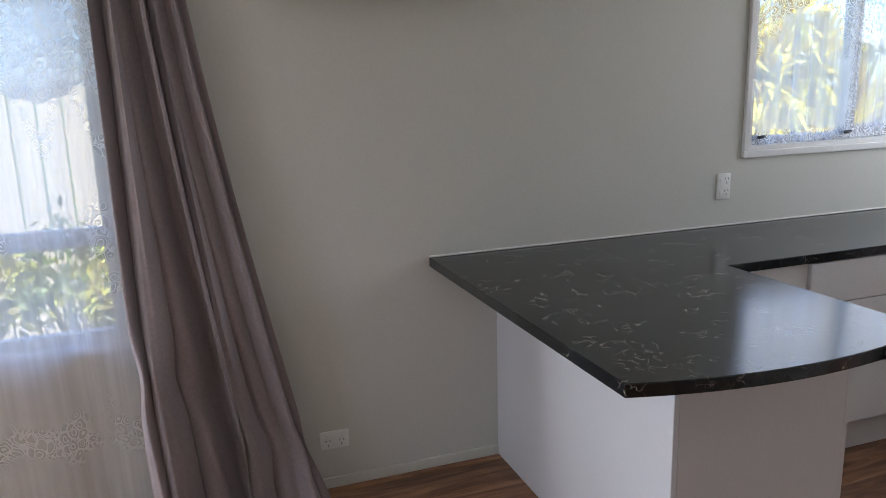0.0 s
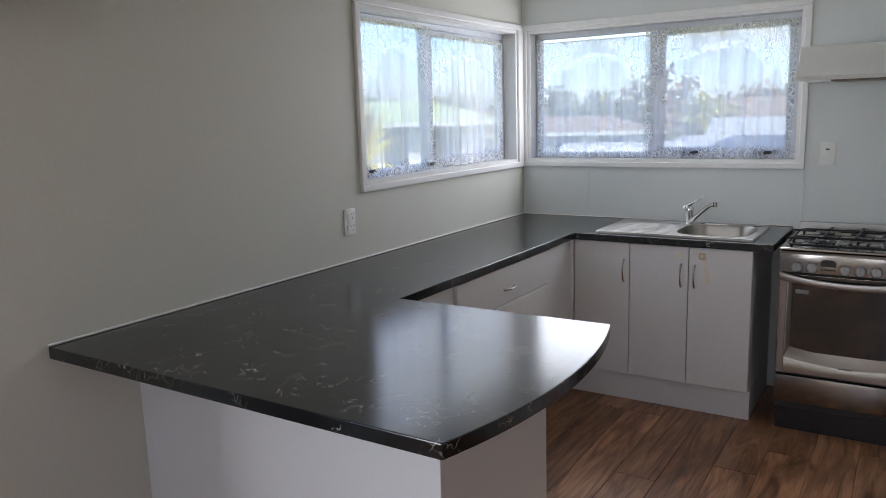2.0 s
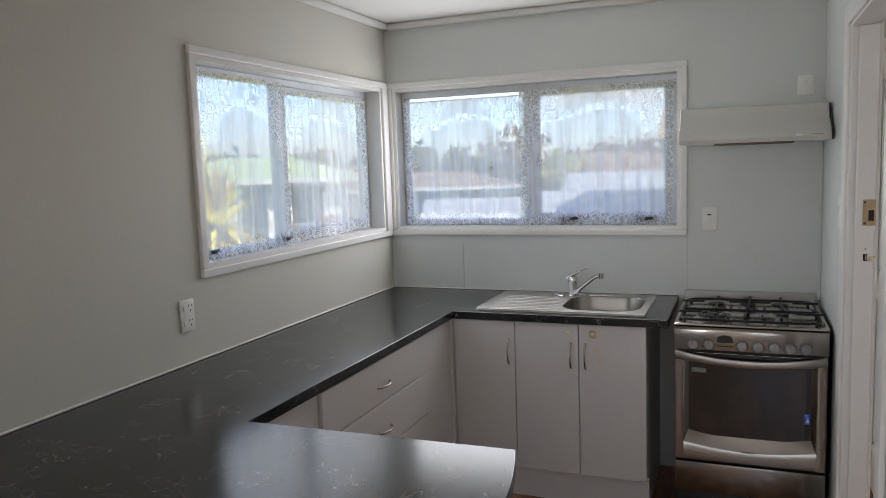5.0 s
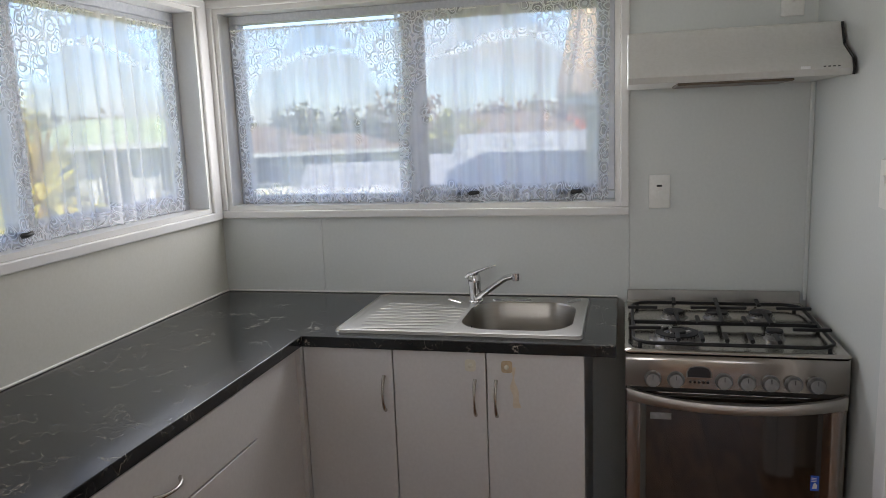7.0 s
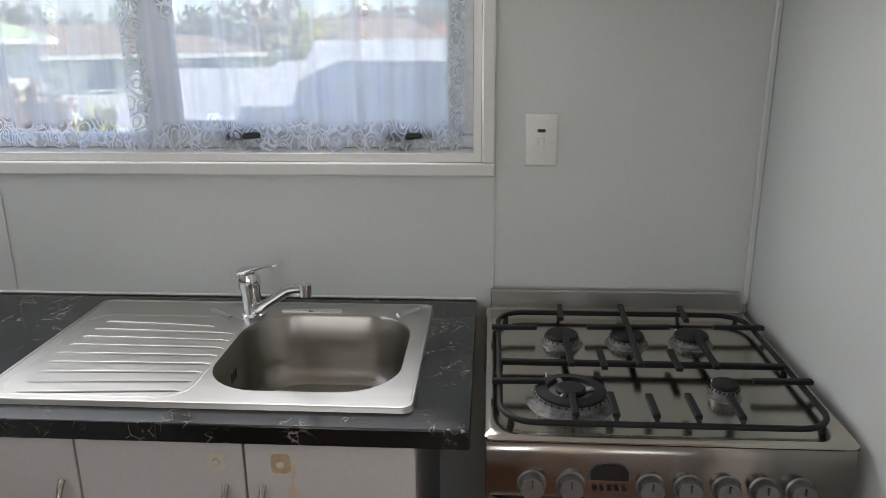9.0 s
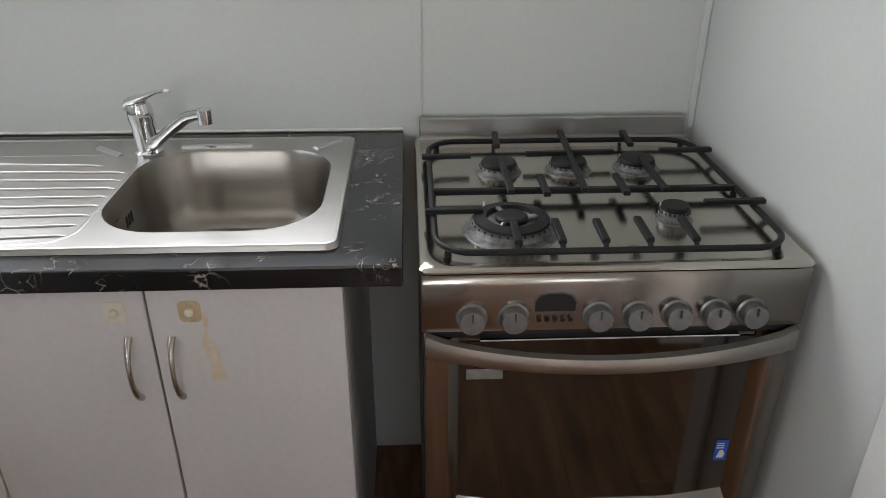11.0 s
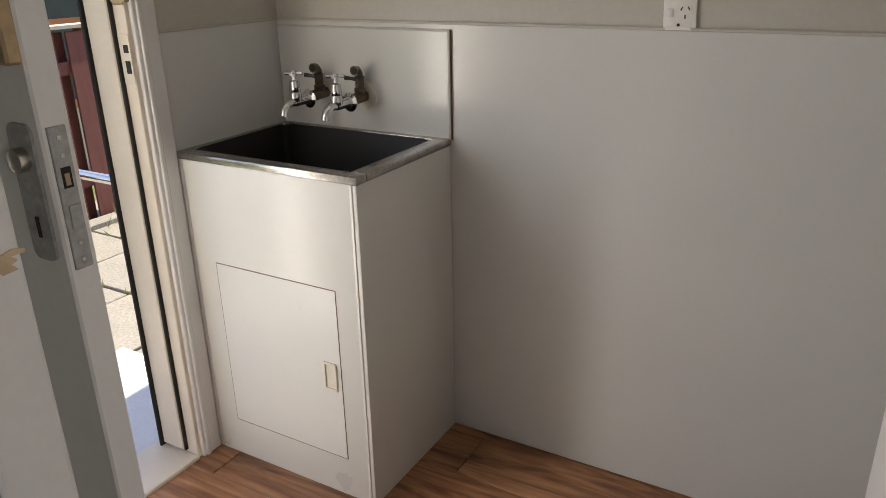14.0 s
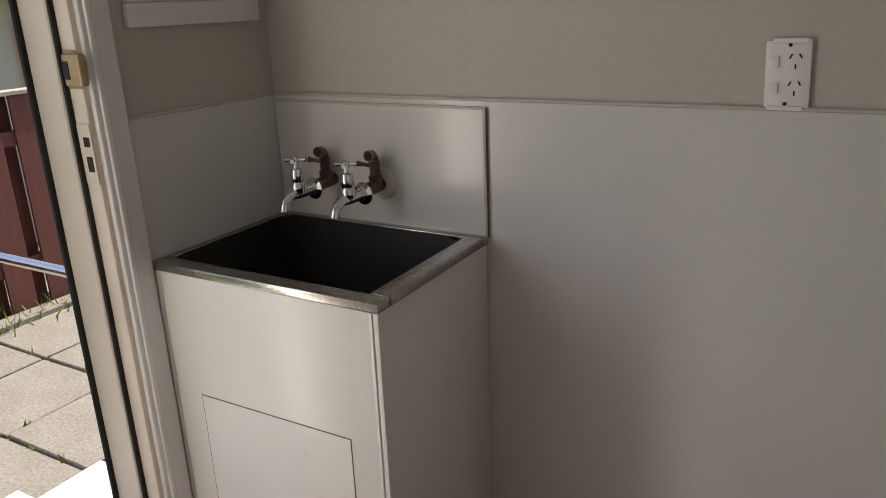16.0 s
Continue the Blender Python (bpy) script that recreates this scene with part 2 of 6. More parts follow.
def wood_material(name, light, mid, dark, rough=0.4):
    """Printed rustic timber planks: cathedral grain along x, fine streaks, knots, each plank with its own tone."""
    m = bpy.data.materials.new(name)
    m.use_nodes = True
    n, l = m.node_tree.nodes, m.node_tree.links
    b = n["Principled BSDF"]
    tc, oi = n.new("ShaderNodeTexCoord"), n.new("ShaderNodeObjectInfo")
    sh = n.new("ShaderNodeVectorMath")
    sh.operation = "SCALE"
    sh.inputs[0].default_value = (37, 19, 5)
    l.new(oi.outputs["Random"], sh.inputs["Scale"])
    ad = n.new("ShaderNodeVectorMath")
    l.new(tc.outputs["Object"], ad.inputs[0])
    l.new(sh.outputs[0], ad.inputs[1])

    def grain(stretch, scale, detail, distort):
        mp = n.new("ShaderNodeMapping")
        mp.inputs["Scale"].default_value = stretch
        l.new(ad.outputs[0], mp.inputs[0])
        t = n.new("ShaderNodeTexNoise")
        t.inputs["Scale"].default_value, t.inputs["Detail"].default_value, t.inputs["Distortion"].default_value = scale, detail, distort
        l.new(mp.outputs[0], t.inputs[0])
        return t
    broad, fine, blot = grain((1.1, 8, 8), 1.6, 7, 2.2), grain((2.5, 60, 60), 2.0, 4, 0.4), grain((1.0, 2.2, 2.2), 3.2, 5, 0.6)
    r = n.new("ShaderNodeValToRGB")
    e = r.color_ramp.elements
    e[0].position, e[1].position = 0.30, 0.72
    e[0].color, e[1].color = (*dark, 1), (*light, 1)
    q = e.new(0.47)
    q.color = (*mid, 1)
    l.new(broad.outputs[0], r.inputs[0])
    last = r.outputs[0]
    for tex, lo, p0, p1, amount in ((fine, (0.45, 0.40, 0.37), 0.34, 0.56, 0.38), (blot, (0.40, 0.36, 0.34), 0.36, 0.58, 0.6)):
        cr = n.new("ShaderNodeValToRGB")
        cr.color_ramp.elements[0].position, cr.color_ramp.elements[1].position = p0, p1
        cr.color_ramp.elements[0].color = (*lo, 1)
        l.new(tex.outputs[0], cr.inputs[0])
        mx = n.new("ShaderNodeMixRGB")
        mx.blend_type, mx.inputs[0].default_value = "MULTIPLY", amount
        l.new(last, mx.inputs[1])
        l.new(cr.outputs[0], mx.inputs[2])
        last = mx.outputs[0]
    # sparse dark knots drawn out along the grain
    km = n.new("ShaderNodeMapping")
    km.inputs["Scale"].default_value = (1.6, 4.2, 4.2)
    l.new(ad.outputs[0], km.inputs[0])
    kv = n.new("ShaderNodeTexVoronoi")
    kv.inputs["Scale"].default_value = 1.7
    l.new(km.outputs[0], kv.inputs["Vector"])
    kr = n.new("ShaderNodeMapRange")
    kr.inputs["From Min"].default_value, kr.inputs["From Max"].default_value = 0.035, 0.13
    kr.inputs["To Min"].default_value, kr.inputs["To Max"].default_value = 0.75, 0.0
    l.new(kv.outputs["Distance"], kr.inputs[0])
    kx = n.new("ShaderNodeMixRGB")
    kx.inputs[2].default_value = (*[v * 0.5 for v in dark], 1)
    l.new(kr.outputs[0], kx.inputs[0])
    l.new(last, kx.inputs[1])
    hs = n.new("ShaderNodeHueSaturation")
    mr = n.new("ShaderNodeMapRange")
    mr.inputs["To Min"].default_value, mr.inputs["To Max"].default_value = 0.72, 1.25
    l.new(oi.outputs["Random"], mr.inputs[0])
    l.new(mr.outputs[0], hs.inputs["Value"])
    l.new(kx.outputs[0], hs.inputs["Color"])
    l.new(hs.outputs[0], b.inputs["Base Color"])
    rr = n.new("ShaderNodeMapRange")
    rr.inputs["To Min"].default_value, rr.inputs["To Max"].default_value = rough * 0.8, rough * 1.35
    l.new(blot.outputs[0], rr.inputs[0])
    l.new(rr.outputs[0], b.inputs["Roughness"])
    bp = n.new("ShaderNodeBump")
    bp.inputs["Strength"].default_value, bp.inputs["Distance"].default_value = 0.12, 0.002
    l.new(fine.outputs[0], bp.inputs["Height"])
    l.new(bp.outputs[0], b.inputs["Normal"])
    return m


PLANK = wood_material("timber_vinyl", (0.50, 0.275, 0.145), (0.30, 0.138, 0.066), (0.12, 0.050, 0.024), 0.34)


def cloth_material(name, base, weave=700):
    m = mat(name, base, 0.85, var=0.06, scale=3, fine=0.03, bump=0.15, bscale=weave, spec=0.2)
    n, l = m.node_tree.nodes, m.node_tree.links
    b = n["Principled BSDF"]
    b.inputs["Sheen Weight"].default_value = 0.3
    tl, mx = n.new("ShaderNodeBsdfTranslucent"), n.new("ShaderNodeMixShader")
    tl.inputs[0].default_value = (*[v * 0.9 for v in base], 1)
    mx.inputs[0].default_value = 0.03
    l.new(b.outputs[0], mx.inputs[1])
    l.new(tl.outputs[0], mx.inputs[2])
    l.new(mx.outputs[0], n["Material Output"].inputs[0])
    return m


DRAPE = cloth_material("mauve_drape_cloth", (0.30, 0.252, 0.255))


def lace_material(name, scale=1.0, sheer=0.74, thread=0.96, openness=0.40):
    """White net: sheer ground with denser floral scrolls and a fine mesh. Coordinates come from the cloth's own UV in metres."""
    m = bpy.data.materials.new(name)
    m.use_nodes = True
    n, l = m.node_tree.nodes, m.node_tree.links
    n.remove(n["Principled BSDF"])
    uv = n.new("ShaderNodeUVMap")
    uv.uv_map = "cloth"
    w = n.new("ShaderNodeTexNoise")
    w.inputs["Scale"].default_value, w.inputs["Detail"].default_value = 14 * scale, 2
    l.new(uv.outputs[0], w.inputs[0])
    ad = n.new("ShaderNodeMixRGB")
    ad.blend_type, ad.inputs[0].default_value = "ADD", 0.05 / scale
    l.new(uv.outputs[0], ad.inputs[1])
    l.new(w.outputs["Color"], ad.inputs[2])
    v, o = n.new("ShaderNodeTexVoronoi"), n.new("ShaderNodeTexVoronoi")
    o.feature = "DISTANCE_TO_EDGE"
    v.inputs["Scale"].default_value = o.inputs["Scale"].default_value = 25 * scale
    l.new(ad.outputs[0], v.inputs["Vector"])
    l.new(ad.outputs[0], o.inputs["Vector"])
    ring = n.new("ShaderNodeMath")
    ring.operation = "SINE"
    k = n.new("ShaderNodeMath")
    k.operation = "MULTIPLY"
    k.inputs[1].default_value = 24
    l.new(v.outputs["Distance"], k.inputs[0])
    l.new(k.outputs[0], ring.inputs[0])
    rings = n.new("ShaderNodeMapRange")
    rings.inputs["From Min"].default_value, rings.inputs["From Max"].default_value = 0.25, 0.75
    l.new(ring.outputs[0], rings.inputs[0])
    rim = n.new("ShaderNodeMapRange")
    rim.inputs["From Min"].default_value, rim.inputs["From Max"].default_value = 0.03, 0.07
    rim.inputs["To Min"].default_value, rim.inputs["To Max"].default_value = 1, 0
    l.new(o.outputs["Distance"], rim.inputs[0])
    edge = n.new("ShaderNodeMath")
    edge.operation = "MAXIMUM"
    l.new(rings.outputs[0], edge.inputs[0])
    l.new(rim.outputs[0], edge.inputs[1])
    # where the flowers lie: bands near the side hems, the top and the foot
    att = n.new("ShaderNodeAttribute")
    att.attribute_name = "floral"
    pn = n.new("ShaderNodeTexNoise")
    pn.inputs["Scale"].default_value, pn.inputs["Detail"].default_value = 7 * scale, 2
    l.new(uv.outputs[0], pn.inputs[0])
    am = n.new("ShaderNodeMath")
    am.operation = "ADD"
    l.new(att.outputs["Fac"], am.inputs[0])
    l.new(pn.outputs[0], am.inputs[1])
    gate = n.new("ShaderNodeMapRange")
    gate.inputs["From Min"].default_value, gate.inputs["From Max"].default_value = 0.86, 1.02
    l.new(am.outputs[0], gate.inputs[0])
    mm = n.new("ShaderNodeMath")
    mm.operation = "MULTIPLY"
    l.new(edge.outputs[0], mm.inputs[0])
    l.new(gate.outputs[0], mm.inputs[1])
    # within the flowers the ground is open net; elsewhere it is gathered unevenly
    gm = n.new("ShaderNodeMapping")
    gm.inputs["Scale"].default_value = (1, 0.03, 1)
    l.new(uv.outputs[0], gm.inputs[0])
    gn = n.new("ShaderNodeTexNoise")
    gn.inputs["Scale"].default_value, gn.inputs["Detail"].default_value = 26, 3
    l.new(gm.outputs[0], gn.inputs[0])
    gr = n.new("ShaderNodeMapRange")
    gr.inputs["From Min"].default_value, gr.inputs["From Max"].default_value = 0.3, 0.7
    gr.inputs["To Min"].default_value, gr.inputs["To Max"].default_value = sheer * 0.84, sheer * 1.16
    l.new(gn.outputs[0], gr.inputs[0])
    ground = n.new("ShaderNodeMapRange")
    ground.inputs["To Max"].default_value = sheer * openness
    l.new(gate.outputs[0], ground.inputs[0])
    l.new(gr.outputs[0], ground.inputs["To Min"])
    den = n.new("ShaderNodeMix")
    l.new(mm.outputs[0], den.inputs[0])
    l.new(ground.outputs[0], den.inputs[2])
    den.inputs[3].default_value = thread
    tr, tl, df, mx, m2 = (n.new("ShaderNodeBsdfTransparent"), n.new("ShaderNodeBsdfTranslucent"), n.new("ShaderNodeBsdfDiffuse"),
                          n.new("ShaderNodeMixShader"), n.new("ShaderNodeMixShader"))
    tl.inputs[0].default_value = df.inputs[0].default_value = (0.93, 0.93, 0.94, 1)
    mx.inputs[0].default_value = 0.90
    l.new(df.outputs[0], mx.inputs[1])
    l.new(tl.outputs[0], mx.inputs[2])
    l.new(den.outputs[0], m2.inputs[0])
    l.new(tr.outputs[0], m2.inputs[1])
    l.new(mx.outputs[0], m2.inputs[2])
    l.new(m2.outputs[0], n["Material Output"].inputs[0])
    return m


LACE = lace_material("white_lace_net", 1.0, 0.76, 0.90)
LACEVAL = lace_material("white_lace_valance", 1.0, 0.86, 0.97, 0.80)
LACEBIG = lace_material("white_lace_net_large", 1.0, 0.64, 0.86, 0.75)

# outdoors
GRASS = mat("lawn_ground", (0.10, 0.13, 0.035), 0.9, var=0.25, scale=0.6, fine=0.08, fscale=14, bump=0.3, bscale=25, tint=(0.06, 0.075, 0.025))
PAVER = mat("weathered_concrete_paver", (0.27, 0.25, 0.21), 0.85, var=0.14, scale=5, fine=0.07, fscale=60, bump=0.3, bscale=90)
WHITESTEP = mat("white_deck_paint", (0.66, 0.66, 0.65), 0.5, var=0.04, scale=6, fine=0.03, bump=0.08, bscale=40)
FENCE = mat("red_brown_stained_timber", (0.17, 0.055, 0.042), 0.75, var=0.2, scale=6, fine=0.08, bump=0.25, bscale=40, stretch=(6, 6, 0.7))
FENCEC = mat("cream_fence_paint", (0.42, 0.37, 0.30), 0.8, var=0.08, scale=3, fine=0.04, bump=0.15, bscale=30)
HOUSEW = mat("white_weatherboard", (0.80, 0.78, 0.73), 0.7, var=0.06, scale=1, fine=0.02, bump=0.05, bscale=10)
HOUSEC = mat("cream_wall", (0.62, 0.54, 0.42), 0.7, var=0.06, scale=1, fine=0.02, bump=0.05, bscale=10)
ORANGE = mat("orange_brown_trim", (0.55, 0.19, 0.07), 0.6, var=0.1, bump=0.05)
ROOFG = mat("pale_metal_roof", (0.40, 0.41, 0.42), 0.5, 0.1, var=0.05, scale=0.8, fine=0.02, bump=0.03)
ROOFB = mat("brown_tile_roof", (0.22, 0.15, 0.11), 0.8, var=0.15, scale=2, bump=0.1)
ROOFSH = mat("grey_metal_roof", (0.46, 0.47, 0.49), 0.5, 0.1, var=0.05, scale=0.8, bump=0.03)
ROOFGR = mat("green_metal_roof", (0.36, 0.44, 0.26), 0.6, var=0.06, scale=1, bump=0.03)
ROOFR = mat("red_roof", (0.52, 0.13, 0.06), 0.7, var=0.12, scale=2, bump=0.1)
TILE = mat("weathered_clay_tile", (0.36, 0.28, 0.21), 0.85, var=0.22, scale=9, fine=0.08, bump=0.3, bscale=50)
DARKWIN = mat("far_window_glass", (0.05, 0.06, 0.07), 0.1, var=0.1, bump=0)
BARK = mat("bark", (0.13, 0.095, 0.065), 0.9, var=0.2, scale=12, bump=0.4, bscale=40)


def leaf_material(name, base, back=0.35):
    m = bpy.data.materials.new(name)
    m.use_nodes = True
    n, l = m.node_tree.nodes, m.node_tree.links
    b = n["Principled BSDF"]
    b.inputs["Roughness"].default_value = 0.55
    geo = n.new("ShaderNodeNewGeometry")
    hs = n.new("ShaderNodeHueSaturation")
    hs.inputs["Color"].default_value = (*base, 1)
    mr, mh = n.new("ShaderNodeMapRange"), n.new("ShaderNodeMapRange")
    mr.inputs["To Min"].default_value, mr.inputs["To Max"].default_value = 0.55, 1.5
    mh.inputs["To Min"].default_value, mh.inputs["To Max"].default_value = 0.47, 0.53
    l.new(geo.outputs["Random Per Island"], mr.inputs[0])
    l.new(geo.outputs["Random Per Island"], mh.inputs[0])
    l.new(mr.outputs[0], hs.inputs["Value"])
    l.new(mh.outputs[0], hs.inputs["Hue"])
    l.new(hs.outputs[0], b.inputs["Base Color"])
    tl, mx = n.new("ShaderNodeBsdfTranslucent"), n.new("ShaderNodeMixShader")
    l.new(hs.outputs[0], tl.inputs[0])
    mx.inputs[0].default_value = back
    l.new(b.outputs[0], mx.inputs[1])
    l.new(tl.outputs[0], mx.inputs[2])
    l.new(mx.outputs[0], n["Material Output"].inputs[0])
    return m


PALMLEAF = leaf_material("yellow_green_strap_leaf", (0.70, 0.58, 0.13), 0.45)
# Dark foliage made paler: the haze of distance is put into its colour.
LEAFD = leaf_material("hazed_dark_foliage", (0.25, 0.24, 0.16))
LEAFY = leaf_material("yellow_green_foliage", (0.40, 0.37, 0.10))
LEAFB = leaf_material("bronze_foliage", (0.30, 0.20, 0.13))
WEED = leaf_material("weed_leaf", (0.16, 0.20, 0.04))

# ---- building helpers ----


def box(bm, x0, x1, y0, y1, z0, z1, bevel=0.0, seg=1):
    m = Matrix.Translation(((x0 + x1) / 2, (y0 + y1) / 2, (z0 + z1) / 2)) @ Matrix.Diagonal((abs(x1 - x0), abs(y1 - y0), abs(z1 - z0), 1))
    vs = bmesh.ops.create_cube(bm, size=1, matrix=m)["verts"]
    if bevel:
        es = list({e for v in vs for e in v.link_edges})
        bmesh.ops.bevel(bm, geom=es, offset=bevel, segments=seg, affect="EDGES", profile=0.5)
    return bm


def cyl(bm, p0, p1, r0, r1=None, seg=20, caps=True):
    a, b = Vector(p0), Vector(p1)
    d = b - a
    m = Matrix.Translation((a + b) / 2) @ d.to_track_quat("Z", "Y").to_matrix().to_4x4()
    bmesh.ops.create_cone(bm, cap_ends=caps, cap_tris=False, segments=seg, radius1=r0, radius2=r0 if r1 is None else r1, depth=d.length, matrix=m)
    return bm


def lathe(bm, origin, axis, profile, seg=28):
    """Turn a profile of (radius, height) about an axis."""
    o = Vector(origin)
    q = Vector(axis).to_track_quat("Z", "Y")
    rings = []
    for r, h in profile:
        if r < 1e-5:
            rings.append([bm.verts.new(o + q @ Vector((0, 0, h)))])
        else:
            rings.append([bm.verts.new(o + q @ Vector((r * math.cos(2 * math.pi * i / seg), r * math.sin(2 * math.pi * i / seg), h))) for i in range(seg)])
    for a, b in zip(rings, rings[1:]):
        for i in range(seg):
            j = (i + 1) % seg
            if len(a) == 1 and len(b) > 1:
                bm.faces.new((a[0], b[i], b[j]))
            elif len(b) == 1 and len(a) > 1:
                bm.faces.new((a[i], b[0], a[j]))
            elif len(a) > 1:
                bm.faces.new((a[i], b[i], b[j], a[j]))
    bmesh.ops.recalc_face_normals(bm, faces=bm.faces[:])
    return bm


def tube(bm, pts, r, seg=12, flat=1.0):
    """A round bar swept along points; r may be a list of radii, flat squeezes its height."""
    pts = [Vector(p) for p in pts]
    rs = r if isinstance(r, (list, tuple)) else [r] * len(pts)
    rings = []
    ref = None
    for i, p in enumerate(pts):
        d = (pts[min(i + 1, len(pts) - 1)] - pts[max(i - 1, 0)]).normalized()
        if ref is None:
            ref = Vector((0, 0, 1)) if abs(d.z) < 0.9 else Vector((1, 0, 0))
        side = d.cross(ref).normalized()
        up = side.cross(d).normalized()
        ref = up
        rings.append([bm.verts.new(p + rs[i] * (math.cos(2 * math.pi * k / seg) * side + flat * math.sin(2 * math.pi * k / seg) * up)) for k in range(seg)])
    for a, b in zip(rings, rings[1:]):
        for k in range(seg):
            bm.faces.new((a[k], a[(k + 1) % seg], b[(k + 1) % seg], b[k]))
    bm.faces.new(rings[0][::-1])
    bm.faces.new(rings[-1])
    bmesh.ops.recalc_face_normals(bm, faces=bm.faces[:])
    return bm


def prism(bm, outline, z0, z1, m=None, bevel=0.0, seg=2):
    """An outline in x, y raised from z0 to z1, then moved by m."""
    bot = [bm.verts.new((x, y, z0)) for x, y in outline]
    top = [bm.verts.new((x, y, z1)) for x, y in outline]
    k = len(outline)
    fs = [bm.faces.new(bot[::-1]), bm.faces.new(top)]
    fs += [bm.faces.new((bot[i], bot[(i + 1) % k], top[(i + 1) % k], top[i])) for i in range(k)]
    bmesh.ops.recalc_face_normals(bm, faces=fs)
    if bevel:
        es = [e for f in fs[:2] for e in f.edges]
        r = bmesh.ops.bevel(bm, geom=es, offset=bevel, segments=seg, affect="EDGES", profile=0.5)
    if m is not None:
        vs = {v for f in bm.faces for v in f.verts} if not bevel else set(bm.verts)
        bmesh.ops.transform(bm, matrix=m, verts=list(set(bot + top)) if not bevel else list(vs))
    return bm


def rounded(x0, x1, y0, y1, r, n=6):
    pts = []
    for cx, cy, a in ((x1 - r, y0 + r, -90), (x1 - r, y1 - r, 0), (x0 + r, y1 - r, 90), (x0 + r, y0 + r, 180)):
        for i in range(n + 1):
            t = radians(a + 90 * i / n)
            pts.append((cx + r * math.cos(t), cy + r * math.sin(t)))
    return pts


def finish(name, bm, material, smooth=False):
    me = bpy.data.meshes.new(name)
    bm.to_mesh(me)
    bm.free()
    me.materials.append(material)
    if smooth:
        me.polygons.foreach_set("use_smooth", [True] * len(me.polygons))
        me.set_sharp_from_angle(angle=radians(38))
    return me


def part(name, bm, material, parent, label="", smooth=False):
    ob = new(name, finish(name, bm, material, smooth))
    ob.parent = parent
    if parent is not None:
        ob.matrix_parent_inverse = parent.matrix_world.inverted() if parent.parent is None else Matrix.Identity(4)
    if label:
        tagged(ob, label)
    return ob


def thing(name, label, category, at=(0, 0, 0), group=""):
    """An empty at the thing's base; its parts are built in world metres."""
    ob = new(name)
    ob.empty_display_size = 0.05
    ob.location = at
    ob.matrix_world = Matrix.Translation(at)
    return tagged(ob, label, category, group)


def single(name, bm, material, label, category, group="", smooth=False, kind=""):
    return tagged(new(name, finish(name, bm, material, smooth)), label, category, group, kind)


def structure(name, bm, material, label="", smooth=False):
    return tagged(new(name, finish(name, bm, material, smooth)), label or name.replace("_", " "), name.split("_")[0], kind="structure")


B = bmesh.new

# ---- the large structure ----
N, E, S = 2.88, 4.10, 0.655          # inner faces of the kitchen walls
TOP = 2.385                          # ceiling height
LS, LE = -0.94, 4.225                # laundry: south and east inner faces
OUT = 4.34                           # outer face of the east walls
W = 0.575                            # laundry face of the dividing wall

# north wall: living-room window and kitchen corner window
LW0, LW1, LZ0, LZ1 = -2.2, -0.16, 0.69, 2.06
KZ0, KZ1 = 1.235, 2.03
KN0, KN1 = 2.475, 4.02
bm = B()
N1 = N + 0.14
box(bm, -3.34, LW0, N, N1, 0, TOP)
box(bm, LW0, LW1, N, N1, 0, LZ0)
box(bm, LW0, LW1, N, N1, LZ1, TOP)
box(bm, LW1, KN0, N, N1, 0, TOP)
box(bm, KN0, KN1, N, N1, 0, KZ0)
box(bm, KN0, KN1, N, N1, KZ1, TOP)
box(bm, KN1, OUT, N, N1, 0, TOP)
structure("wall_north", bm, WALL, "warm grey painted plasterboard wall with corner window")

# east wall of the kitchen, lined with pale board
KE0, KE1 = 1.285, 2.845
bm = B()
box(bm, E, OUT, 0.535, KE0, 0, TOP)
box(bm, E, OUT, KE0, KE1, 0, KZ0)
box(bm, E, OUT, KE0, KE1, KZ1, TOP)
box(bm, E, OUT, KE1, N, 0, TOP)
structure("wall_east", bm, PANEL, "pale board-lined kitchen wall behind the sink")

# dividing wall with the doorway to the laundry
DX0, DX1, DZ = 2.40, 3.184, 2.02
bm = B()
box(bm, 2.2, DX0 - 0.02, W, S, 0, TOP)
box(bm, DX0 - 0.02, DX1 + 0.02, W, S, DZ + 0.02, TOP)
box(bm, DX1 + 0.02, E, W, S, 0, TOP)
structure("wall_dividing", bm, PANEL, "pale smooth wall between kitchen and laundry")

# laundry walls
bm = B()
EY0, EY1, EZ = -0.385, 0.455, 2.03
WLY0, WLY1, WLZ0, WLZ1 = -0.85, -0.56, 1.515, 2.0
box(bm, LE, OUT, EY1 + 0.02, 0.535, 0, TOP)
box(bm, LE, OUT, EY0 - 0.02, EY1 + 0.02, EZ + 0.02, TOP)
box(bm, LE, OUT, WLY1, EY0 - 0.02, 0, TOP)
box(bm, LE, OUT, WLY0, WLY1, 0, WLZ0)
box(bm, LE, OUT, WLY0, WLY1, WLZ1, TOP)
box(bm, LE, OUT, LS, WLY0, 0, TOP)
structure("wall_laundry_east", bm, LWALL, "greige painted laundry wall with outside door")
bm = B()
box(bm, 2.2, OUT, LS - 0.12, LS, 0, TOP)
structure("wall_laundry_south", bm, LWALL, "greige painted laundry wall above white dado")
bm = B()
box(bm, 2.2, 2.3, LS, W, 0, TOP)
structure("wall_laundry_west", bm, LWALL, "greige painted laundry end wall")

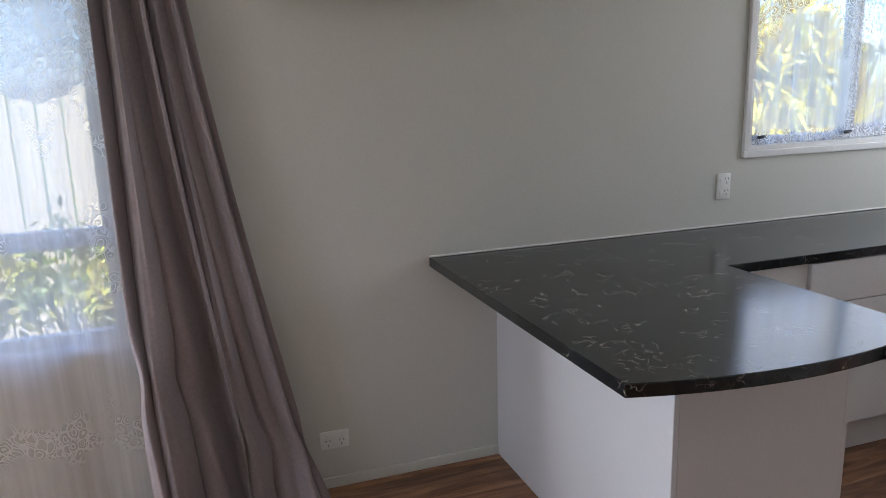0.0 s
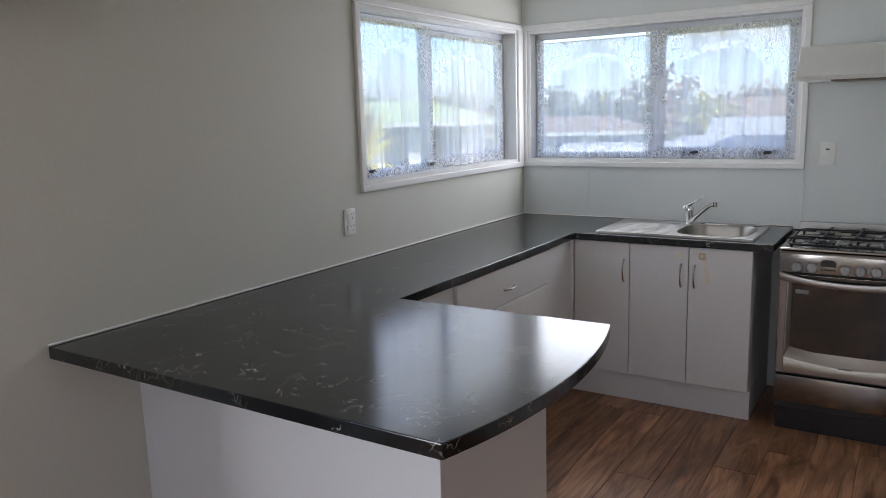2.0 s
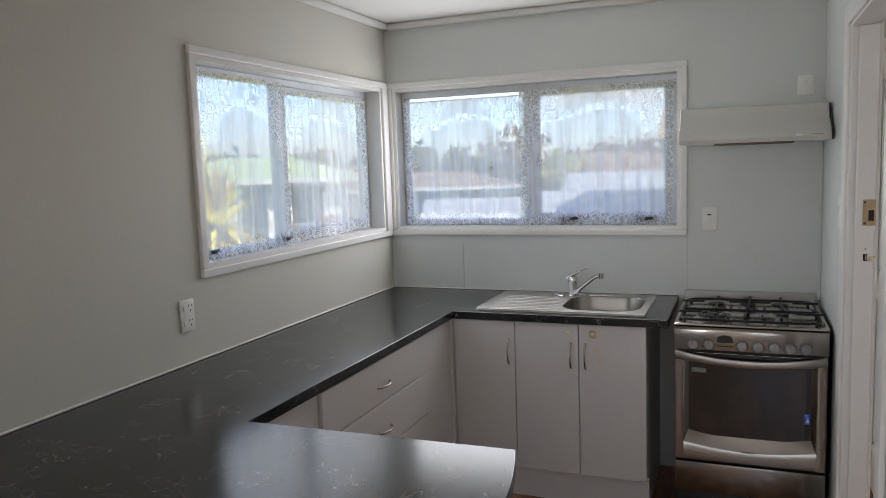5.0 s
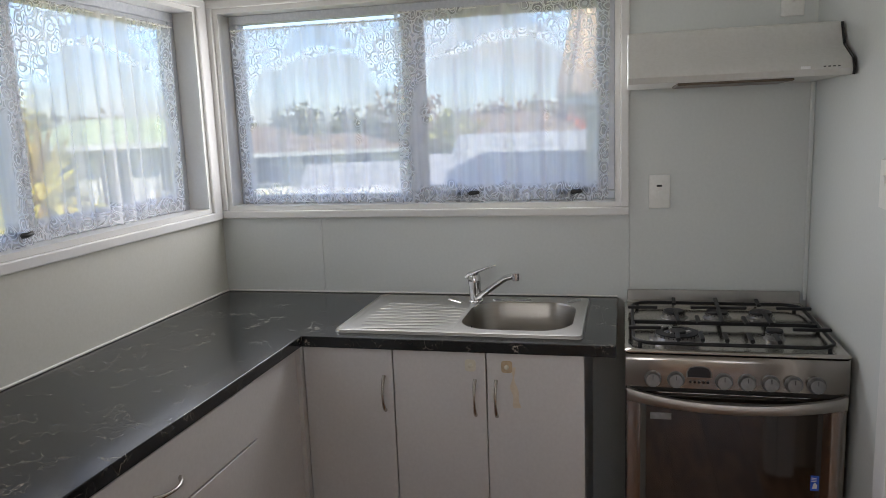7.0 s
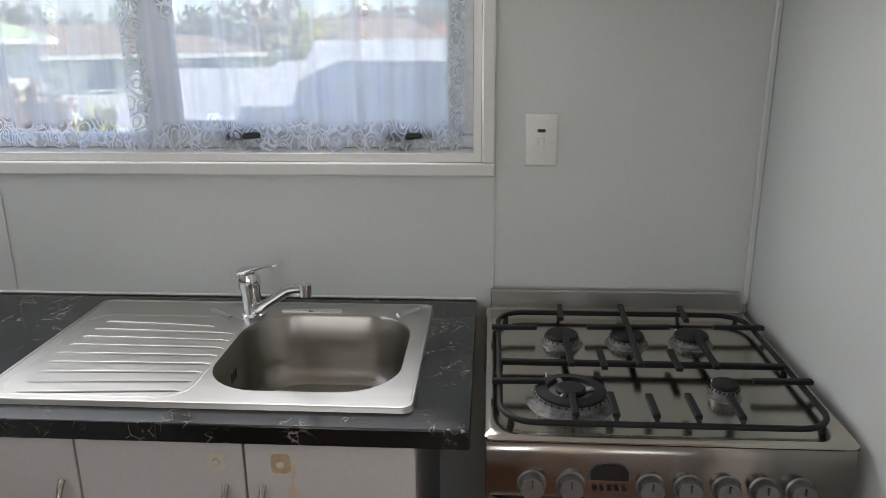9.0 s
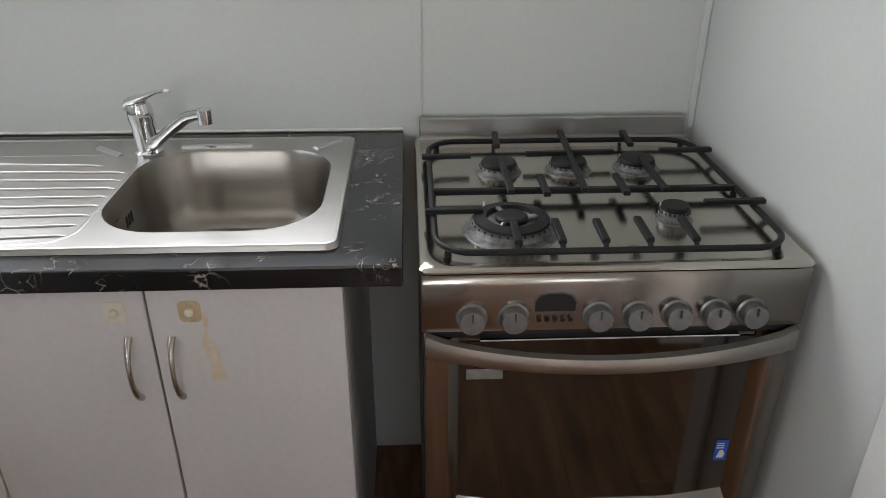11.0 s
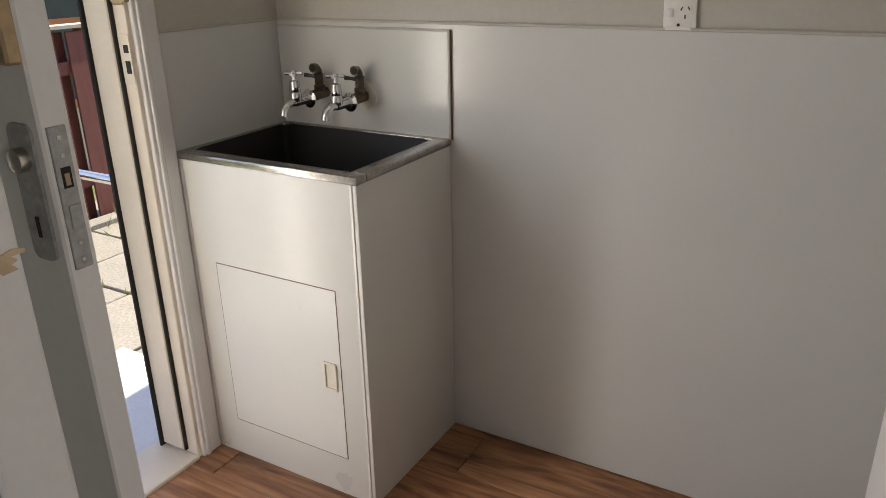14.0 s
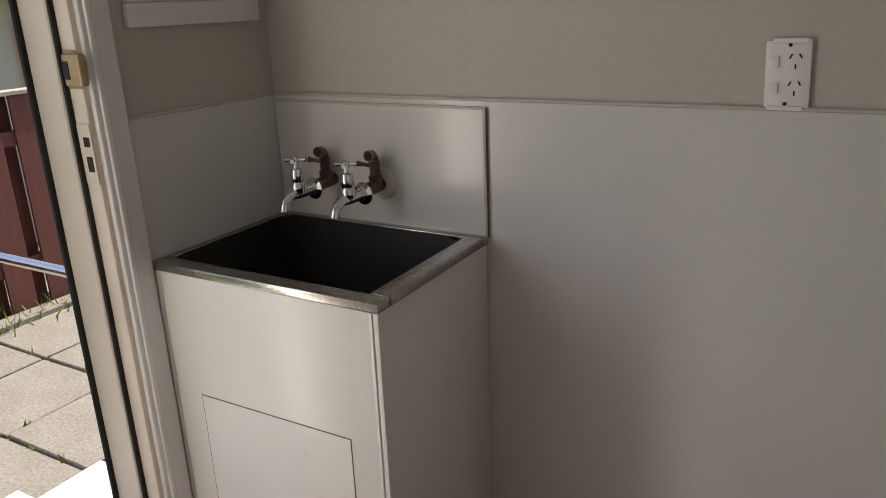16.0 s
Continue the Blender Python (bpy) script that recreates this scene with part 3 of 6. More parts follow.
# the rest of the living room, which closes the place
bm = B()
box(bm, -3.34, -3.2, -3.0, -0.6, 0, TOP)
box(bm, -3.34, -3.2, -0.6, 1.0, 0, 0.95)
box(bm, -3.34, -3.2, -0.6, 1.0, 2.05, TOP)
box(bm, -3.34, -3.2, 1.0, N, 0, TOP)
structure("wall_west", bm, WALL, "warm grey painted living room wall")
bm = B()
box(bm, -3.34, 2.2, -3.14, -3.0, 0, TOP)
structure("wall_south", bm, WALL, "warm grey painted living room wall")
bm = B()
box(bm, 2.2, 2.3, -3.14, LS - 0.12, 0, TOP)
structure("wall_hall", bm, WALL, "warm grey painted hall wall")

bm = B()
box(bm, -3.34, OUT, -3.14, N1, -0.25, -0.006)
structure("floor", bm, PLANK, "brown timber-look vinyl floor")
bm = B()
box(bm, -3.34, OUT + 0.0, -3.14, N1, TOP, TOP + 0.12)
structure("ceiling", bm, CEIL, "white painted flat ceiling")
bm = B()
box(bm, -3.34, OUT + 0.30, -3.14, N1 + 0.5, TOP + 0.125, TOP + 0.2)
structure("eaves", bm, TRIM, "white soffit lining under the roof edge")

# dado boards in the laundry
bm = B()
box(bm, 2.3, LE, LS, LS + 0.006, 0, 1.278)
structure("dado_south", bm, DADO, "glossy white lining board on the lower wall")
bm = B()
box(bm, LE - 0.006, LE, LS + 0.006, EY0 - 0.085, 0, 1.278)
structure("dado_east", bm, DADO, "glossy white lining board beside the tub")
bm = B()
box(bm, 2.3, LE - 0.006, LS, LS + 0.010, 1.278, 1.286, 0.002)
box(bm, LE - 0.010, LE, LS + 0.010, EY0 - 0.085, 1.278, 1.284, 0.002)
structure("trim_dado", bm, LWALL, "painted capping strip over the dado")

# board joints on the kitchen lining, silicone beads
bm = B()
box(bm, E - 0.003, E, 2.444, 2.450, 0.9, KZ0 - 0.03, 0.001)
box(bm, E - 0.003, E, 1.252, 1.257, 0.0, KZ0 - 0.03, 0.001)
box(bm, E - 0.014, E, S, S + 0.014, 0.9, 1.66, 0.003)
structure("trim_joint", bm, PANEL, "thin cover strips over the wall board joints")
bm = B()
box(bm, 0.95, E - 0.004, N - 0.008, N, 0.9, 0.908, 0.003)
box(bm, E - 0.008, E, 1.295, N - 0.008, 0.9, 0.907, 0.003)
structure("trim_sealant", bm, SEAL, "off-white sealant bead along the worktop")

# cornice
bm = B()
for pts in (((-3.2, N - 0.022, TOP), (E, N - 0.022, TOP)), ((E - 0.022, N, TOP), (E - 0.022, S, TOP)), ((E, S + 0.022, TOP), (2.2, S + 0.022, TOP))):
    (x0, y0, z), (x1, y1, _) = pts
    if y0 == y1:
        box(bm, x0, x1, y0 - 0.022, y0 + 0.022, TOP - 0.035, TOP, 0.012, 2)
    else:
        box(bm, x0 - 0.022, x0 + 0.022, y1, y0, TOP - 0.035, TOP, 0.012, 2)
structure("trim_cornice", bm, CEIL, "small painted scotia at the ceiling edge")

# skirting along the living-room side of the north wall
bm = B()
box(bm, -3.2, 1.235, N - 0.012, N, 0, 0.045, 0.004, 2)
structure("baseboard", bm, WALL, "low painted skirting board")


def window(name, label, axis, face, a0, a1, z0, z1, mull, depth, sash):
    """An aluminium window in a timber-lined opening. axis 'y': in a wall that faces -y; 'x': faces -x."""
    w = thing(name, label, "window", (0, 0, 0))
    w["kind"] = "structure"

    def bx(bm, u0, u1, v0, v1, d0, d1, bevel=0.0):
        if axis == "y":
            box(bm, u0, u1, face + d0, face + d1, v0, v1, bevel)
        else:
            box(bm, face + d0, face + d1, u0, u1, v0, v1, bevel)
    bm = B()
    t = 0.018
    bx(bm, a0, a1, z0, z0 + t, -0.004, depth)
    bx(bm, a0, a1, z1 - t, z1, -0.004, depth)
    bx(bm, a0, a0 + t, z0 + t, z1 - t, -0.004, depth)
    bx(bm, a1 - t, a1, z0 + t, z1 - t, -0.004, depth)
    part("reveal", bm, TRIM, w)
    f = 0.034
    i0, i1, j0, j1 = a0 + t, a1 - t, z0 + t, z1 - t
    d0, d1 = depth - 0.055, depth - 0.012
    bm = B()
    bx(bm, i0, i1, j0, j0 + f, d0, d1, 0.003)
    bx(bm, i0, i1, j1 - f, j1, d0, d1, 0.003)
    bx(bm, i0, i0 + f, j0 + f, j1 - f, d0, d1, 0.003)
    bx(bm, i1 - f, i1, j0 + f, j1 - f, d0, d1, 0.003)
    for m0 in mull:
        bx(bm, m0 - 0.028, m0 + 0.028, j0 + f, j1 - f, d0 + 0.002, d1 - 0.002, 0.003)
    part("window_frame", bm, ALU, w)
    edges = [i0 + f] + [q for m0 in mull for q in (m0 - 0.028, m0 + 0.028)] + [i1 - f]
    for k in range(0, len(edges), 2):
        s0, s1 = edges[k], edges[k + 1]
        if k // 2 in sash:
            bm = B()
            for args in ((s0, s1, j0 + f, j0 + f + 0.03), (s0, s1, j1 - f - 0.03, j1 - f), (s0, s0 + 0.03, j0 + f + 0.03, j1 - f - 0.03), (s1 - 0.03, s1, j0 + f + 0.03, j1 - f - 0.03)):
                bx(bm, *args, d0 + 0.006, d1 - 0.006, 0.002)
            part("sash", bm, ALU, w)
        bm = B()
        bx(bm, s0, s1, j0 + f, j1 - f, depth - 0.035, depth - 0.031)
        g = part("pane", bm, PANE, w)
        g.visible_shadow = False
    return w, bx


def architrave(name, label, axis, face, a0, a1, z0, z1, wid, proud, skip=()):
    bm = B()

    def bx(u0, u1, v0, v1):
        if axis == "y":
            box(bm, u0, u1, face - proud, face, v0, v1, 0.004, 2)
        else:
            box(bm, face - proud, face, u0, u1, v0, v1, 0.004, 2)
    if "bottom" not in skip:
        bx(a0 - wid, a1 + wid, z0 - wid, z0)
    bx(a0 - wid, a1 + wid, z1, z1 + wid)
    if "low" not in skip:
        bx(a0 - wid, a0, z0, z1)
    if "high" not in skip:
        bx(a1, a1 + wid, z0, z1)
    return structure(name, bm, TRIM, label)


wk, _ = window("window_1", "white-lined aluminium kitchen corner window", "y", N, KN0 + 0.001, KN1 - 0.001, KZ0 + 0.001, KZ1 - 0.001, (3.14,), 0.135, (1,))
we, _ = window("window_2", "white-lined aluminium window over the sink", "x", E, KE0 + 0.001, KE1 - 0.001, KZ0 + 0.001, KZ1 - 0.001, (2.078,), 0.135, (0,))
wv, bxl = window("window_3", "aluminium living room window with mid rail", "y", N, LW0 + 0.001, LW1 - 0.001, LZ0 + 0.001, LZ1 - 0.001, (), 0.135, ())
bm = B()
box(bm, LW0 + 0.055, LW1 - 0.055, N + 0.078, N + 0.122, 1.048, 1.114, 0.003)
part("mid_rail", bm, TRIM, wv)
wl4, _ = window("window_4", "small white-framed laundry window over the tub", "x", LE, WLY0 + 0.001, WLY1 - 0.001, WLZ0 + 0.001, WLZ1 - 0.001, (), 0.11, ())
architrave("trim_window_1", "white painted window architrave", "y", N, KN0, KN1, KZ0, KZ1, 0.032, 0.018, ("high",))
architrave("trim_window_2", "white painted window architrave", "x", E, KE0, KE1, KZ0, KZ1, 0.03, 0.018)
architrave("trim_window_4", "white painted architrave of the laundry window", "x", LE, WLY0, WLY1, WLZ0, WLZ1, 0.05, 0.016)
bm = B()
box(bm, KN1, E - 0.018, N - 0.016, N, KZ0 - 0.032, KZ1 + 0.032, 0.003)
structure("trim_corner_post", bm, TRIM, "white painted post at the window corner")


def stay(y, w):
    """A black friction stay handle on the sill bar."""
    h = part("window_handle", tube(B(), [(E + 0.085, y, 1.290), (E + 0.06, y, 1.288), (E + 0.045, y - 0.01, 1.286), (E + 0.043, y - 0.06, 1.289), (E + 0.045, y - 0.10, 1.292)], [0.011, 0.013, 0.012, 0.008, 0.006], 10), BLACK, w, "black window catch", True)
    return h


stay(1.89, we)
stay(1.50, we)
for xx in (2.56, 3.08):
    part("window_handle", tube(B(), [(xx, N + 0.085, 1.290), (xx, N + 0.05, 1.287), (xx + 0.02, N + 0.04, 1.286), (xx + 0.05, N + 0.042, 1.289)], [0.009, 0.010, 0.008, 0.006], 10), BLACK, wk, "black window catch", True)

# doorway to the laundry: lining, stop, architraves, with the old lock's hole
bm = B()
box(bm, DX1, DX1 + 0.02, W - 0.005, S + 0.005, 0, DZ + 0.02, 0.005, 3)
box(bm, DX0 - 0.02, DX0, W - 0.005, S + 0.005, 0, DZ + 0.02, 0.002)
box(bm, DX0, DX1, W - 0.005, S + 0.005, DZ, DZ + 0.02, 0.002)
box(bm, DX1 - 0.012, DX1, W - 0.003, S - 0.02, 0, DZ, 0.005, 3)
box(bm, DX0, DX0 + 0.012, W - 0.003, S - 0.02, 0, DZ, 0.002)
structure("trim_door_lining", bm, TRIM, "worn white painted door lining with lock hole")
bm = B()
for y0, y1 in ((S, S + 0.016), (W - 0.016, W)):
    box(bm, DX1 + 0.008, DX1 + 0.090, y0, y1, 0, DZ + 0.075, 0.007, 4)
    box(bm, DX0 - 0.075, DX0 - 0.008, y0, y1, 0, DZ + 0.075, 0.004, 2)
    box(bm, DX0 - 0.008, DX1 + 0.008, y0, y1, DZ + 0.008, DZ + 0.075, 0.004, 2)
structure("trim_door_architrave", bm, TRIM, "white painted architrave round the laundry doorway")

# exterior door frame
bm = B()
for y0, y1 in ((EY0 - 0.02, EY0), (EY1, EY1 + 0.02)):
    box(bm, LE - 0.004, OUT + 0.02, y0, y1, 0, EZ + 0.02, 0.002)
box(bm, LE - 0.004, OUT + 0.02, EY0, EY1, EZ, EZ + 0.02, 0.002)
box(bm, LE + 0.045, OUT + 0.02, EY0, EY0 + 0.014, 0.02, EZ, 0.003)
box(bm, LE + 0.045, OUT + 0.02, EY1 - 0.014, EY1, 0.02, EZ, 0.003)
structure("trim_outer_door_frame", bm, CREAM, "worn cream painted outside door frame")
bm = B()
box(bm, OUT + 0.02, OUT + 0.03, EY0 - 0.03, EY0 + 0.024, 0, EZ, 0.002)
box(bm, LE + 0.038, LE + 0.045, EY0, EY0 + 0.010, 0.02, EZ)
structure("trim_weather_seal", bm, GAP, "black perished weather seal on the door frame")
bm = B()
box(bm, LE - 0.016, LE, EY0 - 0.085, EY0 - 0.012, 0, EZ + 0.07, 0.004, 2)
box(bm, LE - 0.022, LE, EY0 - 0.040, EY0 - 0.024, 0, EZ + 0.07, 0.004, 2)
box(bm, LE - 0.016, LE, EY1 + 0.012, EY1 + 0.07, 0, EZ + 0.07, 0.004, 2)
box(bm, LE - 0.016, LE, EY0 - 0.012, EY1 + 0.012, EZ + 0.012, EZ + 0.07, 0.004, 2)
structure("trim_outer_door_architrave", bm, TRIM, "white painted architrave beside the outside door")
bm = B()
box(bm, LE - 0.01, OUT + 0.06, EY0, EY1, -0.02, 0.012, 0.005, 2)
structure("threshold", bm, CREAM, "worn painted timber door sill")


def keeper(name, x, y0, z0, z1, material, holes, parent_label, box_out=0.0):
    k = thing(name, parent_label, "strike plate", (x, y0, z0))
    bm = B()
    box(bm, LE - 0.004, LE + 0.036, EY0, EY0 + 0.003, z0, z1, 0.001)
    if box_out:
        box(bm, LE - 0.03, LE + 0.022, EY0, EY0 + box_out, z0 + 0.006, z1 - 0.006, 0.004, 2)
    part("plate", bm, material, k)
    for h0, h1 in holes:
        bm = B()
        y = EY0 + max(0.003, box_out)
        box(bm, LE + 0.002, LE + 0.020, y, y + 0.001, h0, h1)
        part("hole", bm, GAP, k)
    return k


keeper("strike_plate", LE, EY0, 1.16, 1.285, CREAM, ((1.238, 1.258), (1.186, 1.218)), "painted-over strike plate on the door frame")
keeper("lock_keeper", LE, EY0, 1.355, 1.43, BRASS, ((1.375, 1.41),), "brass rim lock keeper on the door frame", 0.018)

# the open outside door
door = thing("door_1", "white painted panel door standing open inwards", "door", (LE, 0.40, 0))
door["kind"] = "structure"
Y0, Y1 = 0.378, 0.416
bm = B()
X0, X1 = 3.335, 4.20
for a in ((X0, X0 + 0.11, 0.012, 2.01), (X1 - 0.11, X1, 0.012, 2.01), (X0 + 0.11, X1 - 0.11, 0.012, 0.22), (X0 + 0.11, X1 - 0.11, 0.90, 1.04), (X0 + 0.11, X1 - 0.11, 1.89, 2.01)):
    box(bm, a[0], a[1], Y0, Y1, a[2], a[3], 0.003)
box(bm, X0 + 0.11, X1 - 0.11, Y0 + 0.012, Y1 - 0.012, 0.22, 0.90)
box(bm, X0 + 0.11, X1 - 0.11, Y0 + 0.012, Y1 - 0.012, 1.04, 1.89)
part("leaf", bm, TRIM, door)
bm = B()
box(bm, X0 - 0.0025, X0 + 0.001, 0.386, 0.409, 1.101, 1.268, 0.001)
fp = part("lock_faceplate", bm, PLATE, door, "scratched grey mortice lock faceplate")
part("latch_hole", box(B(), X0 - 0.0030, X0 - 0.0024, 0.391, 0.403, 1.198, 1.222), GAP, fp)
part("latch", box(B(), X0 - 0.0036, X0 - 0.0028, 0.394, 0.400, 1.201, 1.215, 0.0002), BRASS, fp)
part("deadbolt", box(B(), X0 - 0.0045, X0 - 0.0024, 0.389, 0.403, 1.150, 1.178, 0.0006), PLATE, fp)
for z in (1.255, 1.235, 1.132, 1.112):
    part("screw", cyl(B(), (X0 - 0.0024, 0.3975, z), (X0 - 0.0034, 0.3975, z), 0.0028, seg=10), NICKEL, fp)
bm = B()
prism(bm, rounded(-0.021, 0.021, -0.080, 0.080, 0.012), 0, 0.004, Matrix.Translation((X0 + 0.034, Y1, 1.192)) @ Matrix.Rotation(radians(-90), 4, "X"))
hp = part("handle_plate", bm, PLATE, door, "scratched metal handle plate")
part("spindle_boss", lathe(B(), (X0 + 0.034, Y1 + 0.004, 1.232), (0, 1, 0), [(0, 0), (0.014, 0), (0.014, 0.012), (0.008, 0.014), (0, 0.014)], 16), NICKEL, hp, "", True)
bm = B()
box(bm, X0 + 0.031, X0 + 0.037, Y1 + 0.0035, Y1 + 0.005, 1.14, 1.165)
part("keyhole", bm, GAP, hp)
bm = B()
box(bm, X0 + 0.0, X0 + 0.06, Y1, Y1 + 0.018, 1.336, 1.44, 0.003)
rim_lock = part("rim_lock", bm, BRASS, door, "worn brass rim lock")
door.matrix_world = Matrix.Translation((0, 0.018, 0.018)) @ door.matrix_world

# the inner door, open against the laundry's end wall
idoor = thing("door_2", "plain white hollow door standing open into the laundry", "door", (DX0, 0.535, 0))
idoor["kind"] = "structure"
bm = B()
box(bm, DX0 + 0.035, DX0 + 0.072, -0.30, 0.475, 0.012, 2.0, 0.003)
part("leaf", bm, TRIM, idoor)
kb = part("door_knob", lathe(B(), (DX0 + 0.072, -0.235, 1.215), (1, 0, 0), [(0, 0), (0.028, 0), (0.028, 0.005), (0.011, 0.008), (0.011, 0.028), (0.024, 0.038), (0.027, 0.052), (0.018, 0.062), (0, 0.063)], 24), NICKEL, idoor, "satin metal knob", True)

# old lock hole in the doorway lining
lk = thing("lock_hole", "empty lock hole and chipped paint in the door lining", "lock hole", (DX1 - 0.013, 0.60, 1.2))
part("recess", box(B(), DX1 - 0.0135, DX1 - 0.011, 0.594, 0.607, 1.209, 1.234), GAP, lk)
part("latch_tongue", box(B(), DX1 - 0.0142, DX1 - 0.0130, 0.596, 0.601, 1.212, 1.231, 0.0004), PLATE, lk)
bm = B()
prism(bm, [(0.0, 0.0), (0.004, 0.013), (0.014, 0.016), (0.026, 0.014), (0.025, 0.010), (0.013, 0.010), (0.018, 0.005), (0.012, 0.003), (0.017, -0.003), (0.003, -0.004)], 0, 0.0012, Matrix.Translation((DX1 - 0.0122, 0.594, 1.212)) @ Matrix.Rotation(radians(90), 4, "Z") @ Matrix.Rotation(radians(90), 4, "X") @ Matrix.Rotation(radians(180), 4, "Y"))
part("bare_wood", bm, STAIN, lk, "chipped paint down to bare wood")
part("screw_hole", cyl(B(), (DX1 - 0.011, 0.600, 1.252), (DX1 - 0.0135, 0.600, 1.252), 0.004, seg=10), STAIN, lk)
keep = thing("brass_strike", "bare brass strike plate let into the door lining", "strike plate", (DX1 - 0.012, 0.59, 1.335))
part("plate", box(B(), DX1 - 0.0136, DX1 - 0.011, 0.571, 0.612, 1.334, 1.425, 0.0006), BRASS, keep)
part("bolt_hole", box(B(), DX1 - 0.0142, DX1 - 0.0134, 0.577, 0.594, 1.351, 1.388), GAP, keep)
for z in (1.342, 1.415):
    part("screw", cyl(B(), (DX1 - 0.0130, 0.605, z), (DX1 - 0.0144, 0.605, z), 0.0038, seg=10), GAP, keep)


# ---- kitchen ----
# worktop: one outline with a bowed end
curve = []
for i in range(25):
    u = i / 24
    curve.append((0.952 + (1.904 - 0.952) * u, 1.508 - 0.072 * (1 - (2 * u - 1) ** 2)))
outline = curve + [(1.889, 2.279), (3.484, 2.279), (3.484, 1.294), (E - 0.002, 1.294), (E - 0.002, N - 0.002), (0.949, N - 0.002)]
bm = B()
SINK_HOLE = rounded(3.560, 3.990, 1.415, 1.810, 0.09, 6)
loops = []
for z in (0.9, 0.864):
    pair = []
    for pts in (outline, SINK_HOLE):
        vs = [bm.verts.new((x, y, z)) for x, y in pts]
        pair.append((vs, [bm.edges.new((vs[i], vs[(i + 1) % len(vs)])) for i in range(len(vs))]))
    bmesh.ops.triangle_fill(bm, use_beauty=True, use_dissolve=False, edges=pair[0][1] + pair[1][1])
    loops.append([q[0] for q in pair])
for up, dn in zip(*loops):
    for i in range(len(up)):
        j = (i + 1) % len(up)
        bm.faces.new((up[i], up[j], dn[j], dn[i]))
bmesh.ops.recalc_face_normals(bm, faces=bm.faces[:])
worktop = single("worktop", bm, COUNTER, "black marble-patterned laminate worktop with bowed peninsula end", "worktop")
bev = worktop.modifiers.new("edge", "BEVEL")
bev.width, bev.segments, bev.limit_method, bev.angle_limit = 0.003, 2, "ANGLE", radians(50)

# peninsula carcass
pen = thing("peninsula_cabinet", "white board peninsula cabinet under the black worktop", "cabinet", (1.5, 2.3, 0))
bm = B()
box(bm, 1.235, 1.253, 1.70, N - 0.002, 0.0, 0.864, 0.0015)
part("back_panel", bm, CABSIDE, pen)
bm = B()
box(bm, 1.253, 1.845, 1.70, 1.718, 0.0, 0.864, 0.0015)
part("end_panel", bm, CAB, pen)
bm = B()
box(bm, 1.845, 1.863, 1.702, 2.279, 0.15, 0.864, 0.0015)
part("front_panel", bm, CAB, pen)
bm = B()
box(bm, 1.253, 1.80, 1.718, 2.30, 0.0, 0.15)
part("plinth", bm, CAB, pen)

# drawers along the north wall
run = thing("drawer_cabinet", "white melamine drawer unit with bow handles", "cabinet", (2.7, 2.6, 0))
bm = B()
box(bm, 1.863, 2.286, 2.302, 2.318, 0.155, 0.860, 0.001)
box(bm, 3.176, 3.482, 2.302, 2.318, 0.155, 0.860, 0.001)
box(bm, 1.863, 3.56, 2.320, N - 0.004, 0.15, 0.862)
part("body", bm, CAB, run)
bm = B()
box(bm, 1.80, 3.548, 2.345, 2.36, 0.0, 0.15, 0.001)
part("plinth", bm, CAB, run)


def bow_handle(parent, centre, along, out, length=0.105, depth=0.024):
    """A slim curved bar between two feet."""
    c, a, o = Vector(centre), Vector(along), Vector(out)
    pts, rs = [], []
    for i in range(13):
        u = i / 12
        w = math.sin(math.pi * u) ** 0.65
        pts.append(c + a * (length * (u - 0.5)) + o * (depth * w))
        rs.append(0.0062 - 0.0022 * math.sin(math.pi * u))
    return part("handle", tube(B(), pts, rs, 10), NICKEL, parent, "curved satin metal handle", True)


for z0, z1, hz in ((0.692, 0.858, 0.758), (0.505, 0.687, 0.578), (0.157, 0.500, 0.42)):
    bm = B()
    box(bm, 2.290, 3.171, 2.286, 2.318, z0, z1, 0.0015)
    d = part("drawer", bm, CAB, run)
    bow_handle(d, (2.738, 2.286, hz), (1, 0, 0.0), (0, -1, 0))

bm = B()
box(bm, 3.482, 3.521, 2.2865, 2.318, 0.155, 0.862, 0.001)
part("corner_filler", bm, CAB, run)

# cupboard under the sink: three doors
cup = thing("sink_cabinet", "white melamine sink cupboard with stained doors", "cabinet", (3.8, 1.8, 0))
bm = B()
box(bm, 3.522, E - 0.004, 1.402, 2.316, 0.15, 0.70)
part("body", bm, CAB, cup)
bm = B()
box(bm, 3.522, E - 0.004, 1.386, 1.402, 0.15, 0.862, 0.001)
part("side_panel", bm, CAB, cup)
bm = B()
box(bm, 3.522, 3.54, 1.402, 2.316, 0.80, 0.862)
part("front_rail", bm, CAB, cup)
bm = B()
box(bm, 3.545, 3.56, 1.380, 2.345, 0.0, 0.15, 0.001)
box(bm, 3.56, E - 0.004, 1.386, 1.40, 0.0, 0.15)
part("plinth", bm, CAB, cup)
